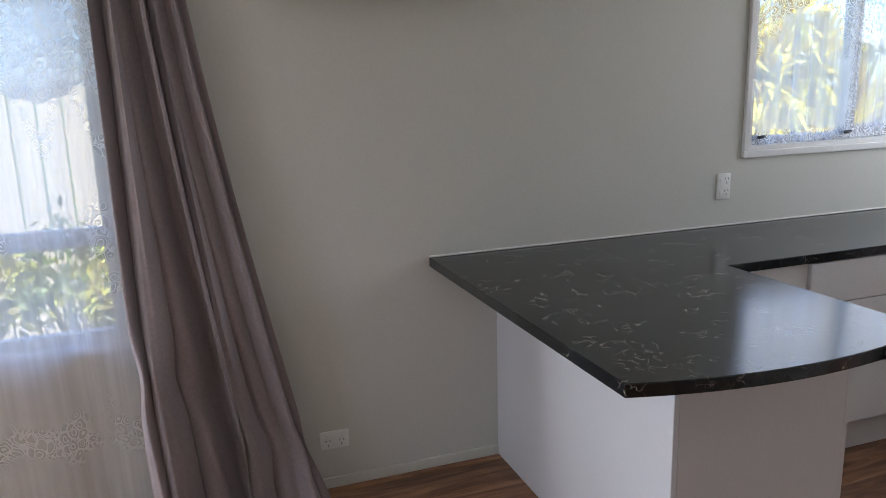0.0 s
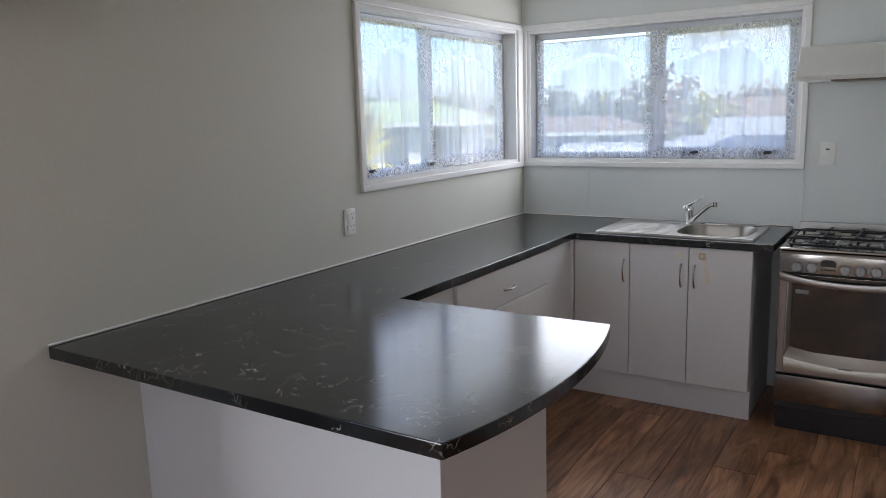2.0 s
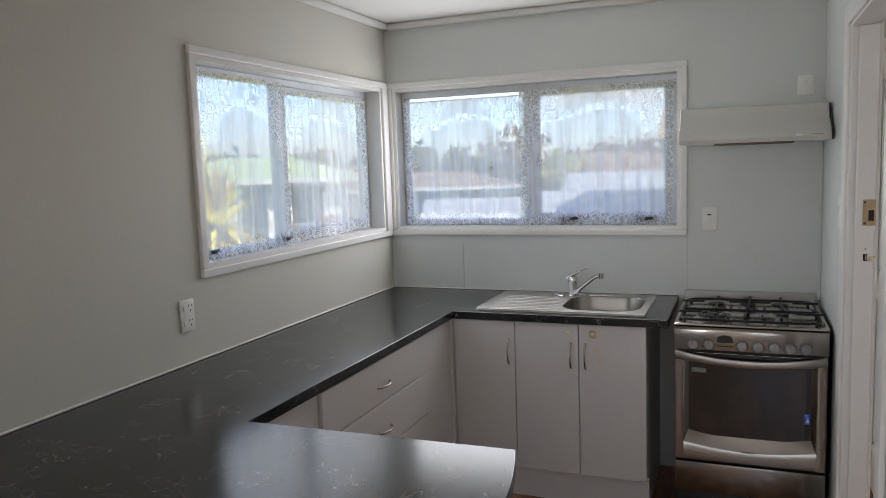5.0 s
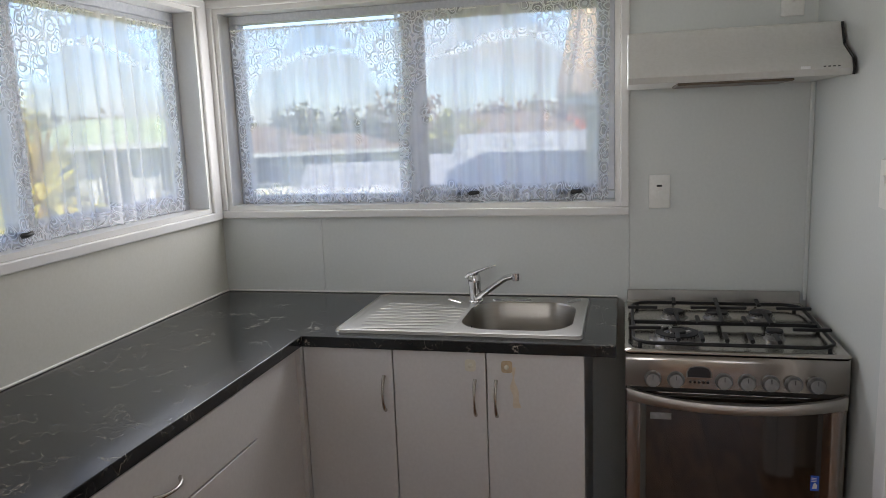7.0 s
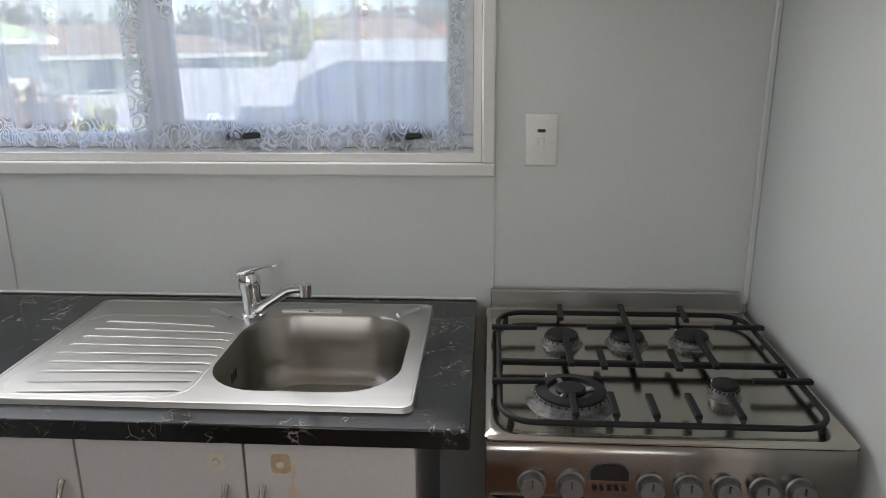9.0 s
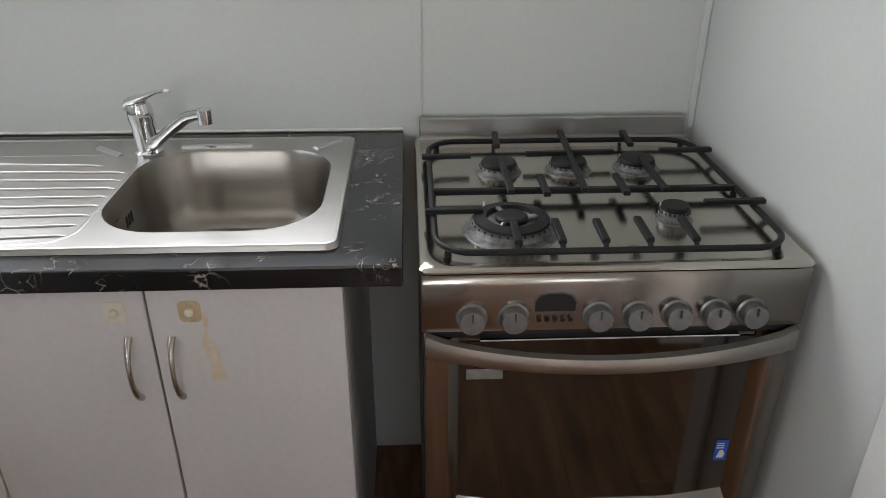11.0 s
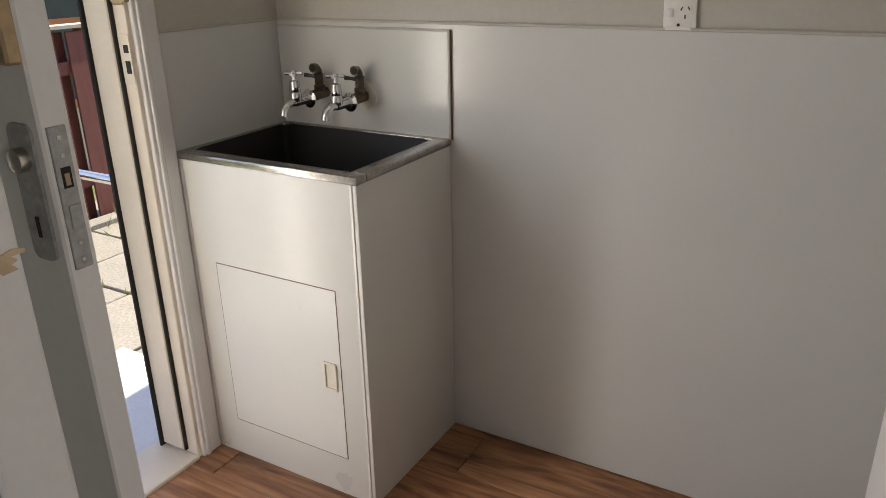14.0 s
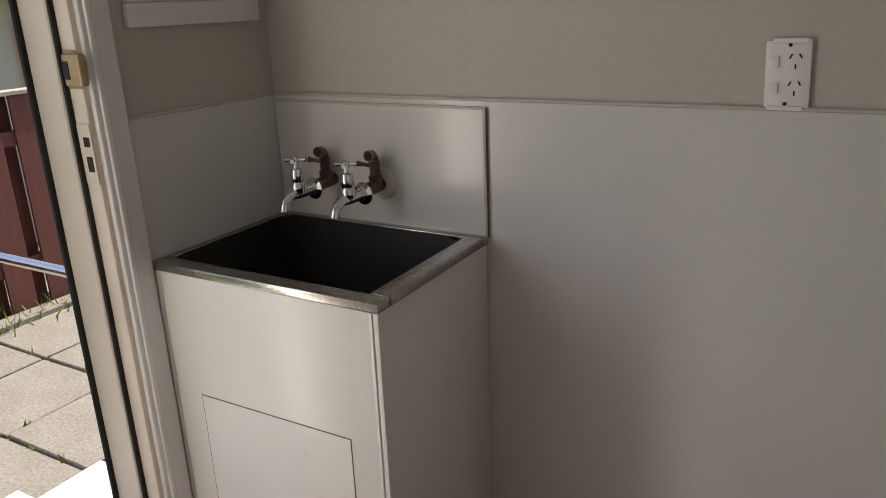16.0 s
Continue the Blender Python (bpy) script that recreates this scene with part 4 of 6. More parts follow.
for y0, y1, hy in ((1.983, 2.283, 2.012), (1.684, 1.979, 1.718), (1.386, 1.680, 1.652)):
    bm = B()
    box(bm, 3.502, 3.520, y0, y1, 0.157, 0.860, 0.0015)
    d = part("door", bm, CAB, cup)
    bow_handle(d, (3.502, hy, 0.715), (0, 0, 1), (-1, 0, 0), 0.115)
    if hy < 1.9:
        ly = 1.731 if hy > 1.7 else 1.618
        lo = part("child_lock", lathe(B(), (3.502, ly, 0.818), (-1, 0, 0), [(0, 0), (0.007, 0), (0.007, 0.006), (0.004, 0.008), (0, 0.008)], 14), IVORY, d, "yellowed plastic child lock", True)
        bm = B()
        prism(bm, rounded(-0.019, 0.019, -0.017, 0.017, 0.009), 0, 0.0008, Matrix.Translation((3.502, ly, 0.818)) @ Matrix.Rotation(radians(-90), 4, "Y"))
        part("glue_mark", bm, STAIN if ly < 1.7 else IVORY, d, "yellowed glue mark")
streak = [(0.009 + 0.004 * math.sin(5 * u) + 0.004 * math.sin(13 * u + 1), 0.13 * (u - 0.5)) for u in [i / 14 for i in range(15)]]
streak += [(-0.008 - 0.004 * math.sin(4 * u + 2) + 0.003 * math.sin(11 * u), 0.13 * (u - 0.5)) for u in [1 - i / 14 for i in range(15)]]
bm = B()
prism(bm, streak, 0, 0.0006, Matrix.Translation((3.5018, 1.594, 0.752)) @ Matrix.Rotation(radians(-6), 4, "X") @ Matrix.Rotation(radians(90), 4, "Y") @ Matrix.Rotation(radians(90), 4, "Z"))
stain_mat = mat("faded_glue_stain", (0.67, 0.60, 0.50), 0.4, var=0.10, scale=28, bump=0, tint=(0.58, 0.46, 0.32))
part("glue_streak", bm, stain_mat, cup, "faint brown glue streak")

# stainless sink with drainer
sk = thing("sink", "stainless steel single-bowl sink with ribbed drainer", "sink", (3.79, 1.78, 0.9))
SX0, SX1, SY0, SY1 = 3.538, 4.036, 1.394, 2.185
BX0, BX1, BY0, BY1, BR = 3.592, 3.965, 1.430, 1.795, 0.11
bowl = rounded(BX0, BX1, BY0, BY1, BR, 8)
bm = B()
ZT = 0.908
outer = rounded(SX0, SX1, SY0, SY1, 0.02, 8)
ov = [bm.verts.new((x, y, ZT)) for x, y in outer]
iv = [bm.verts.new((x, y, ZT)) for x, y in bowl]
bm.edges.ensure_lookup_table()
oe = [bm.edges.new((ov[i], ov[(i + 1) % len(ov)])) for i in range(len(ov))]
ie = [bm.edges.new((iv[i], iv[(i + 1) % len(iv)])) for i in range(len(iv))]
bmesh.ops.triangle_fill(bm, use_beauty=True, use_dissolve=False, edges=oe + ie)
low = [bm.verts.new((x, y, 0.9005)) for x, y in rounded(SX0 - 0.003, SX1 + 0.003, SY0 - 0.003, SY1 + 0.003, 0.02, 8)]
for i in range(len(ov)):
    bm.faces.new((ov[i], ov[(i + 1) % len(ov)], low[(i + 1) % len(ov)], low[i]))
bmesh.ops.recalc_face_normals(bm, faces=bm.faces[:])
part("deck", bm, SINK, sk)
bm = B()
rings = []
cx, cy = (BX0 + BX1) / 2, (BY0 + BY1) / 2
for s, z in ((1.0, ZT), (0.985, ZT - 0.006), (0.95, 0.80), (0.92, 0.765), (0.84, 0.748), (0.5, 0.744), (0.12, 0.742)):
    rings.append([bm.verts.new((cx + (x - cx) * s, cy + (y - cy) * s, z)) for x, y in bowl])
for a, b in zip(rings, rings[1:]):
    for i in range(len(a)):
        bm.faces.new((a[i], a[(i + 1) % len(a)], b[(i + 1) % len(a)], b[i]))
bm.faces.new(rings[-1])
part("bowl", bm, BOWL, sk, "", True)
part("waste", lathe(B(), (cx, cy, 0.7435), (0, 0, 1), [(0.042, 0), (0.042, 0.003), (0.03, 0.002), (0.012, 0.001), (0, 0.001)], 24), CHROME, sk, "", True)
bm = B()
for k in range(3):
    box(bm, 3.72 + 0.012 * k, 3.726 + 0.012 * k, BY1 - 0.0225, BY1 - 0.0205, 0.855, 0.875)
part("overflow", bm, GAP, sk)
for k in range(9):
    x = 3.585 + 0.0375 * k
    near, far = 1.815 - 0.012 * math.sin(math.pi * k / 8) + (0.05 if k == 8 else 0.0), 2.135 - 0.02 * abs(k - 4) / 4
    slant = 0.018 * (k - 4) / 4
    part("drainer_rib", tube(B(), [(x, near, ZT - 0.001), (x, near + 0.012, ZT + 0.0005), (x + slant, far - 0.012, ZT + 0.0005), (x + slant, far, ZT - 0.001)], [0.0025, 0.0042, 0.0042, 0.0025], 10, 0.6), SINK, sk, "", True)
part("drainer_frame", tube(B(), [(p[0], p[1], ZT - 0.001) for p in rounded(3.560, 3.945, 1.802, 2.160, 0.05, 6)] + [(3.945 - 0.05, 1.802, ZT - 0.001)], 0.0035, 8, 0.5), SINK, sk, "", True)
part("front_rim", tube(B(), [(p[0], p[1], ZT) for p in rounded(SX0 + 0.003, SX1 - 0.003, SY0 + 0.003, SY1 - 0.003, 0.018, 6)] + [(SX1 - 0.003 - 0.018, SY0 + 0.003, ZT)], 0.0032, 8, 0.8), SINK, sk, "", True)
# Added chrome bars that stand for bright reflections on the sink deck.
for (x0, y0), (x1, y1) in (((3.965, 1.470), (4.010, 1.425)), ((3.985, 1.905), (3.935, 1.845)), ((3.99, 1.60), (3.985, 1.74))):
    part("glint_bar", tube(B(), [(x0, y0, ZT), (x1, y1, ZT)], 0.0080, 8, 0.60), CHROME, sk, "", True)

# mixer tap
tap = thing("mixer_tap", "chrome single-lever kitchen mixer tap", "tap", (4.0, 1.80, ZT))
TX, TY = 3.955, 1.797
part("body", lathe(B(), (TX, TY, ZT), (0.02, 0.06, 1), [(0, 0), (0.027, 0), (0.027, 0.004), (0.0225, 0.008), (0.0215, 0.060), (0.0235, 0.066), (0.0245, 0.074), (0.0245, 0.088), (0.021, 0.100), (0.010, 0.106), (0, 0.107)], 28), CHROME, tap, "", True)
sp = []
for u in range(13):
    q = u / 12
    sp.append((TX - 0.012 - 0.195 * q, TY - 0.008 - 0.165 * q, ZT + 0.016 + 0.140 * q - 0.014 * max(0, q - 0.75) * 4 * q))
spout = part("spout", tube(B(), sp, [0.0125] * 3 + [0.0108] * 8 + [0.0105, 0.0105], 14), CHROME, tap, "", True)
ex, ey, ez = sp[-1]
part("aerator", cyl(B(), (ex - 0.006, ey - 0.005, ez + 0.009), (ex - 0.006, ey - 0.005, ez - 0.015), 0.0120, 0.0112), CHROME, spout, "", True)
lv = [(TX + 0.022, TY + 0.030, ZT + 0.088), (TX + 0.006, TY + 0.014, ZT + 0.103), (TX - 0.03, TY - 0.022, ZT + 0.122), (TX - 0.085, TY - 0.065, ZT + 0.146), (TX - 0.128, TY - 0.094, ZT + 0.160)]
part("lever", tube(B(), lv, [0.017, 0.021, 0.012, 0.0075, 0.0050], 14, 0.5), CHROME, tap, "", True)

# ---- cooker ----
ck = thing("gas_cooker", "freestanding stainless steel gas cooker with five burners", "cooker", (3.8, 0.97, 0))
CX0, CX1, CY0, CY1 = 3.49, 4.085, 0.672, 1.268
bm = B()
box(bm, CX0 + 0.03, CX1, CY0 + 0.002, CY1 - 0.002, 0.115, 0.8825, 0.003)
part("body", bm, mat("dark_side_enamel", (0.028, 0.027, 0.026), 0.4, var=0.08, scale=6, bump=0.02), ck, "dark enamelled side panels")
bm = B()
box(bm, CX0 + 0.045, CX1, CY0 + 0.01, CY1 - 0.01, 0.0, 0.115)
part("plinth", bm, BLACK, ck, "black recessed plinth")
# hob pressed from one sheet: a raised rim round a sunken tray
HZ = 0.893
TZ = 0.888
bm = B()
rows = []
for grow, z in ((0.0, 0.8845), (0.0, HZ - 0.006), (-0.003, HZ - 0.003), (-0.009, HZ)):
    rows.append([bm.verts.new((x, y, z)) for x, y in rounded(CX0 - 0.008 - grow, CX1 + grow, CY0 - 0.003 - grow, CY1 + 0.003 + grow, 0.018, 10)])
for shrink, z in ((0.0, HZ), (0.006, HZ - 0.003), (0.016, TZ + 0.001), (0.022, TZ)):
    rows.append([bm.verts.new((x, y, z)) for x, y in rounded(CX0 + 0.002 + shrink, CX1 - 0.058 - shrink, CY0 + 0.010 + shrink, CY1 - 0.010 - shrink, 0.065, 10)])
for a, b in zip(rows, rows[1:]):
    for i in range(len(a)):
        j = (i + 1) % len(a)
        bm.faces.new((a[i], a[j], b[j], b[i]))
bm.faces.new(rows[-1])
bmesh.ops.recalc_face_normals(bm, faces=bm.faces[:])
hob = part("hob_top", bm, STEEL, ck, "", True)
part("hob_seam", box(B(), CX0 - 0.002, CX0 + 0.03, CY0 + 0.001, CY1 - 0.001, 0.8810, 0.8850), GAP, ck)
bm = B()
box(bm, CX1 - 0.014, CX1, CY0 + 0.008, CY1 - 0.008, 0.891, 0.936, 0.003, 2)
box(bm, CX1 - 0.03, CX1 - 0.012, CY0 + 0.008, CY1 - 0.008, 0.891, 0.897, 0.002)
part("rear_upstand", bm, SINK, ck, "folded steel splash lip")
for k in range(3):
    y = 0.97 + 0.075 * (k - 1)
    bm = B()
    box(bm, CX1 - 0.052, CX1 - 0.042, y - 0.028, y + 0.028, 0.8930, 0.8940, 0.0005)
    part("vent_slot", bm, GAP, hob)


def burner(x, y, r, h, crown=False):
    z = TZ
    h += 0.003
    base = part("burner", lathe(B(), (x, y, z), (0, 0, 1), [(0, 0), (r * 1.26, 0), (r * 1.24, 0.002), (r * 1.04, 0.004), (r * 0.98, h * 0.6), (r, h * 0.62), (r, h * 0.85), (r * 0.92, h * 0.86), (0, h * 0.86)], 32), BURNER, ck, "", True)
    top = z + h * 0.86
    if crown:
        part("crown_ring", lathe(B(), (x, y, top), (0, 0, 1), [(r * 0.62, 0), (r * 0.98, 0), (r * 0.96, 0.004), (r * 0.66, 0.007), (r * 0.62, 0)], 40), IRON, base, "", True)
        part("cap", lathe(B(), (x, y, top), (0, 0, 1), [(r * 0.42, 0), (r * 0.42, 0.006), (r * 0.36, 0.009), (0, 0.009)], 28), IRON, base, "", True)
        for a in range(3):
            t = radians(30 + 120 * a)
            tip = tube(B(), [(x + r * 0.40 * math.cos(t), y + r * 0.40 * math.sin(t), top + 0.002), (x + r * 0.56 * math.cos(t), y + r * 0.56 * math.sin(t), top + 0.006), (x + r * 0.68 * math.cos(t), y + r * 0.68 * math.sin(t), top + 0.003)], [0.005, 0.004, 0.003], 8)
            part("bridge", tip, BURNER, base)
    else:
        part("cap", lathe(B(), (x, y, top), (0, 0, 1), [(r * 0.95, 0), (r * 0.97, 0.004), (r * 0.90, 0.008), (0, 0.009)], 28), IRON, base, "", True)
    teeth = B()
    count = 30 if crown else 20
    for a in range(count):
        t = 2 * math.pi * a / count
        cyl(teeth, (x + r * 0.992 * math.cos(t), y + r * 0.992 * math.sin(t), z + h * 0.66), (x + r * 0.992 * math.cos(t), y + r * 0.992 * math.sin(t), z + h * 0.84), 0.0018, seg=6)
    part("flame_ports", teeth, GAP, base)
    part("ignition_pin", cyl(B(), (x + r * 1.16, y + r * 0.6, z), (x + r * 1.16, y + r * 0.6, z + h * 0.8), 0.0022, 0.0016, 8), WHITEP, base)


burner(3.622, 1.117, 0.064, 0.018, True)
burner(3.650, 0.838, 0.025, 0.020)
burner(3.875, 1.110, 0.036, 0.015)
burner(3.880, 0.973, 0.036, 0.015)
burner(3.885, 0.838, 0.036, 0.015)

# pan supports: one rounded frame, cross bars and fingers
GZ = 0.905
RX0, RX1, RY0, RY1 = 3.510, 4.006, 0.698, 1.244
rail = [(x, y, GZ) for x, y in rounded(RX0, RX1, RY0, RY1, 0.060, 8)]
grate = part("pan_support", tube(B(), rail + [rail[0]], 0.0054, 10), IRON, ck, "black enamelled pan support", True)
part("cross_bar", box(B(), 3.735, 3.747, RY0, RY1, GZ - 0.005, GZ + 0.006, 0.002), IRON, grate)


def finger(x0, y0, x1, y1, post=False):
    """A flat cast bar with a squared tip; post: a thin leg down to the rail at its outer end."""
    d = Vector((x1 - x0, y1 - y0, 0))
    m = Matrix.Translation(((x0 + x1) / 2, (y0 + y1) / 2, GZ + 0.0095)) @ Matrix.Rotation(math.atan2(d.y, d.x), 4, "Z")
    bm = box(B(), -d.length / 2, d.length / 2, -0.0062, 0.0062, -0.0045, 0.0045, 0.0016)
    bmesh.ops.transform(bm, matrix=m, verts=bm.verts)
    if post:
        u = d.normalized()
        tube(bm, [(x0 + u.x * 0.004, y0 + u.y * 0.004, GZ + 0.006), (x0 - u.x * 0.006, y0 - u.y * 0.006, GZ)], 0.0042, 8)
    part("finger", bm, IRON, grate)


for y, x1 in ((1.119, 3.592), (1.052, 3.600), (0.986, 3.596), (0.918, 3.602), (0.847, 3.598)):
    finger(3.520, y, x1, y - 0.001, True)
for y in (1.045, 0.906):
    finger(3.700, y, 3.788, y)
for y in (1.106, 0.834):
    finger(3.712, y, 3.872, y)
    finger(4.030, y - 0.004, 3.945, y, True)
finger(4.036, 0.962, 3.715, 0.976)
for x in (3.640, 3.893):
    finger(x, RY1 + 0.014, x + 0.003, RY1 - 0.082)
    finger(x + 0.022, RY0 - 0.018, x + 0.020, RY0 + 0.088)
finger(3.902, 1.055, 3.910, 0.878)
for x, y in ((RX0 + 0.018, RY0 + 0.018), (RX0 + 0.018, RY1 - 0.018), (RX1 - 0.018, RY0 + 0.018), (RX1 - 0.018, RY1 - 0.018), (3.741, RY0 + 0.002), (3.741, RY1 - 0.002)):
    part("foot", cyl(B(), (x, y, TZ), (x, y, GZ), 0.0065, 0.005, 10), IRON, grate)

# control panel, slightly tilted, with knobs and clock
fas = [(CX0 - 0.0045, 0.781), (CX0 - 0.005, 0.820), (CX0 - 0.0045, 0.860), (CX0 - 0.001, 0.875), (CX0 + 0.005, 0.881), (CX0 + 0.028, 0.881), (CX0 + 0.028, 0.781)]
bm = B()
prism(bm, fas, CY0, CY1, Matrix(((1, 0, 0, 0), (0, 0, 1, 0), (0, 1, 0, 0), (0, 0, 0, 1))), 0.003, 2)
bmesh.ops.recalc_face_normals(bm, faces=bm.faces[:])
fascia = part("control_panel", bm, STEELDIM, ck, "", True)
for y in (1.191, 1.127, 0.997, 0.936, 0.875, 0.815, 0.757):
    kn = part("knob", lathe(B(), (CX0 - 0.0035, y, 0.806), (-1, 0, 0.07), [(0, 0), (0.0245, 0), (0.0245, 0.003), (0.021, 0.005), (0.0200, 0.020), (0.0185, 0.0225), (0, 0.0230)], 26), KNOB, ck, "", True)
    bm = B()
    box(bm, CX0 - 0.0292, CX0 - 0.0255, y - 0.0012, y + 0.0012, 0.812, 0.824)
    part("pointer", bm, LETTER, kn)
    bm = B()
    box(bm, CX0 - 0.0033, CX0 - 0.001, y - 0.003, y + 0.003, 0.842, 0.846)
    part("symbol", bm, LETTER, fascia)
bm = B()
arch = [(-0.031, -0.012), (0.031, -0.012), (0.031, 0.004), (0.024, 0.014), (0.010, 0.018), (-0.010, 0.018), (-0.024, 0.014), (-0.031, 0.004)]
prism(bm, arch, 0, 0.004, Matrix.Translation((CX0 - 0.003, 1.064, 0.828)) @ Matrix.Rotation(radians(-90), 4, "Z") @ Matrix.Rotation(radians(90), 4, "X"))
cl = part("clock", bm, BLACK, fascia, "black oven clock display")
bm = B()
arch2 = [(x * 1.1, y * 1.14) for x, y in arch]
prism(bm, arch2, 0, 0.002, Matrix.Translation((CX0 - 0.003, 1.064, 0.828)) @ Matrix.Rotation(radians(-90), 4, "Z") @ Matrix.Rotation(radians(90), 4, "X"))
part("bezel", bm, KNOB, fascia)
for k in range(5):
    part("clock_button", cyl(B(), (CX0 - 0.010, 1.088 - 0.012 * k, 0.802), (CX0 - 0.002, 1.088 - 0.012 * k, 0.803), 0.004, seg=12), BLACK, fascia)

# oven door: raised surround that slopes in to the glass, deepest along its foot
od = part("oven_door", box(B(), CX0 + 0.014, CX0 + 0.03, CY0 + 0.004, CY1 - 0.004, 0.296, 0.766, 0.002), STEELDIM, ck, "", True)
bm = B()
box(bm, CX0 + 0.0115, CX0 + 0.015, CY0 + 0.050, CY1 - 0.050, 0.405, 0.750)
part("oven_window", bm, OVENGLASS, od, "dark mirror-like oven glass tinted with the floor's reflection")
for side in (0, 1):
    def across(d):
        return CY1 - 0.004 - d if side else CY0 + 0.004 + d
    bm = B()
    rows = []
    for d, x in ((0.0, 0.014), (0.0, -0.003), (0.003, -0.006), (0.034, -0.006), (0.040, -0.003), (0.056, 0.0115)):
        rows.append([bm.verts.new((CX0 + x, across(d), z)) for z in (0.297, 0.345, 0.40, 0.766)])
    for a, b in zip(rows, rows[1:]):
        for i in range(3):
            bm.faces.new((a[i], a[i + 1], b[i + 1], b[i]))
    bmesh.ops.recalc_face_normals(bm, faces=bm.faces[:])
    part("door_stile", bm, STEELDIM, od, "", True)
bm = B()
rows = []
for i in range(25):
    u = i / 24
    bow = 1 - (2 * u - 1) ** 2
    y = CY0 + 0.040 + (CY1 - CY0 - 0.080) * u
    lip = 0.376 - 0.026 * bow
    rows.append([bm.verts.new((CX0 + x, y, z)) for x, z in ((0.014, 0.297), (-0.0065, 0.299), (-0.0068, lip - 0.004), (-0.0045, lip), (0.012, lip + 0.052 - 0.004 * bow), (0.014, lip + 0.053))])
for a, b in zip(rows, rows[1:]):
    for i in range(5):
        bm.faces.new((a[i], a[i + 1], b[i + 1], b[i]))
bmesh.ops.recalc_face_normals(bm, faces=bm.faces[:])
part("door_foot_panel", bm, STEELDIM, od, "sloping bowed steel ledge under the glass", True)
hpts, hr = [], []
for i in range(21):
    u = i / 20
    bow = 1 - (2 * u - 1) ** 2
    hpts.append((CX0 - 0.010 - 0.030 * bow ** 0.7, CY0 + 0.006 + (CY1 - CY0 - 0.012) * u, 0.760 - 0.024 * bow))
    hr.append(0.0205 - 0.0060 * bow ** 0.5)
bm = B()
rings = []
for (x, y, z), r in zip(hpts, hr):
    rings.append([bm.verts.new((x + dx * 0.5, y, z + dz * r)) for dx, dz in ((0.016, 1), (-0.010, 0.92), (-0.014, 0.3), (-0.013, -0.7), (-0.006, -1), (0.016, -1))])
for a, b in zip(rings, rings[1:]):
    for i in range(6):
        bm.faces.new((a[i], a[(i + 1) % 6], b[(i + 1) % 6], b[i]))
bm.faces.new(rings[0][::-1])
bm.faces.new(rings[-1])
bmesh.ops.recalc_face_normals(bm, faces=bm.faces[:])
part("door_handle", bm, HANDLE, od, "curved brushed steel handle", True)
bm = B()
box(bm, CX0 - 0.016, CX0 + 0.002, CY0 + 0.10, CY1 - 0.09, 0.7685, 0.7715, 0.001)
part("vent_lip", bm, CHROME, od)
bm = B()
box(bm, CX0 + 0.002, CX0 + 0.02, CY0 + 0.006, CY1 - 0.006, 0.766, 0.781)
part("vent_gap", bm, GAP, ck)
bm = B()
box(bm, CX0 + 0.0101, CX0 + 0.0113, 0.735, 0.757, 0.488, 0.533)
st = part("sticker", bm, STICKB, od, "blue safety sticker")
bm = B()
prism(bm, [(-0.008, -0.008), (0.004, -0.008), (0.006, 0.002), (0.001, 0.01), (-0.004, 0.008)], 0, 0.0006, Matrix.Translation((CX0 + 0.0101, 0.745, 0.502)) @ Matrix.Rotation(radians(-90), 4, "Z") @ Matrix.Rotation(radians(90), 4, "X"))
part("print", bm, WHITEP, st)
bm = B()
for k in range(3):
    box(bm, CX0 + 0.0095, CX0 + 0.0101, 0.742, 0.755, 0.515 + 0.005 * k, 0.517 + 0.005 * k)
part("print", bm, WHITEP, st)
bm = B()
box(bm, CX0 + 0.0101, CX0 + 0.0113, 1.137, 1.196, 0.678, 0.698)
part("sticker", bm, STICKG, od, "scuffed grey rating label")
bm = B()
for k in range(7):
    box(bm, CX0 - 0.0085, CX0 - 0.0068, 0.944 + 0.008 * k, 0.949 + 0.008 * k, 0.345, 0.352)
part("maker_mark", bm, LETTER, od)
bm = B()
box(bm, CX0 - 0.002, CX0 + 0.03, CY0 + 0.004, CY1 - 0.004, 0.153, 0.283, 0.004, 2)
part("lower_drawer", bm, STEELDIM, ck, "", True)

# ---- range hood ----
hood = thing("range_hood", "white slim range hood leaning off the wall", "range hood", (3.85, 0.96, 1.65))
HY0, HY1 = 0.662, 1.262
prof = [(E - 0.002, 1.645), (3.632, 1.645), (3.626, 1.662), (3.640, 1.69), (3.735, 1.735), (3.772, 1.80), (3.80, 1.806), (E - 0.002, 1.806)]
bm = B()
prism(bm, prof, HY0 + 0.006, HY1, Matrix(((1, 0, 0, 0), (0, 0, 1, 0), (0, 1, 0, 0), (0, 0, 0, 1))), 0.003, 2)
bmesh.ops.recalc_face_normals(bm, faces=bm.faces[:])
part("canopy", bm, HOODM, hood, "", True)
bm = B()
prism(bm, [(x - 0.004, z) for x, z in prof[1:6]] + [(x + 0.02, z) for x, z in prof[5:0:-1]], HY0, HY0 + 0.006, Matrix(((1, 0, 0, 0), (0, 0, 1, 0), (0, 1, 0, 0), (0, 0, 0, 1))))
part("end_trim", bm, BLACK, hood, "dark end seam")
bm = B()
box(bm, 3.70, 3.95, 0.80, 1.12, 1.638, 1.646, 0.002)
part("filter", bm, OLDMETAL, hood, "grey grease filter")
bm = B()
box(bm, 3.626, 3.634, 0.775, 0.800, 1.664, 1.672, 0.001)
part("switch", bm, LENS, hood)
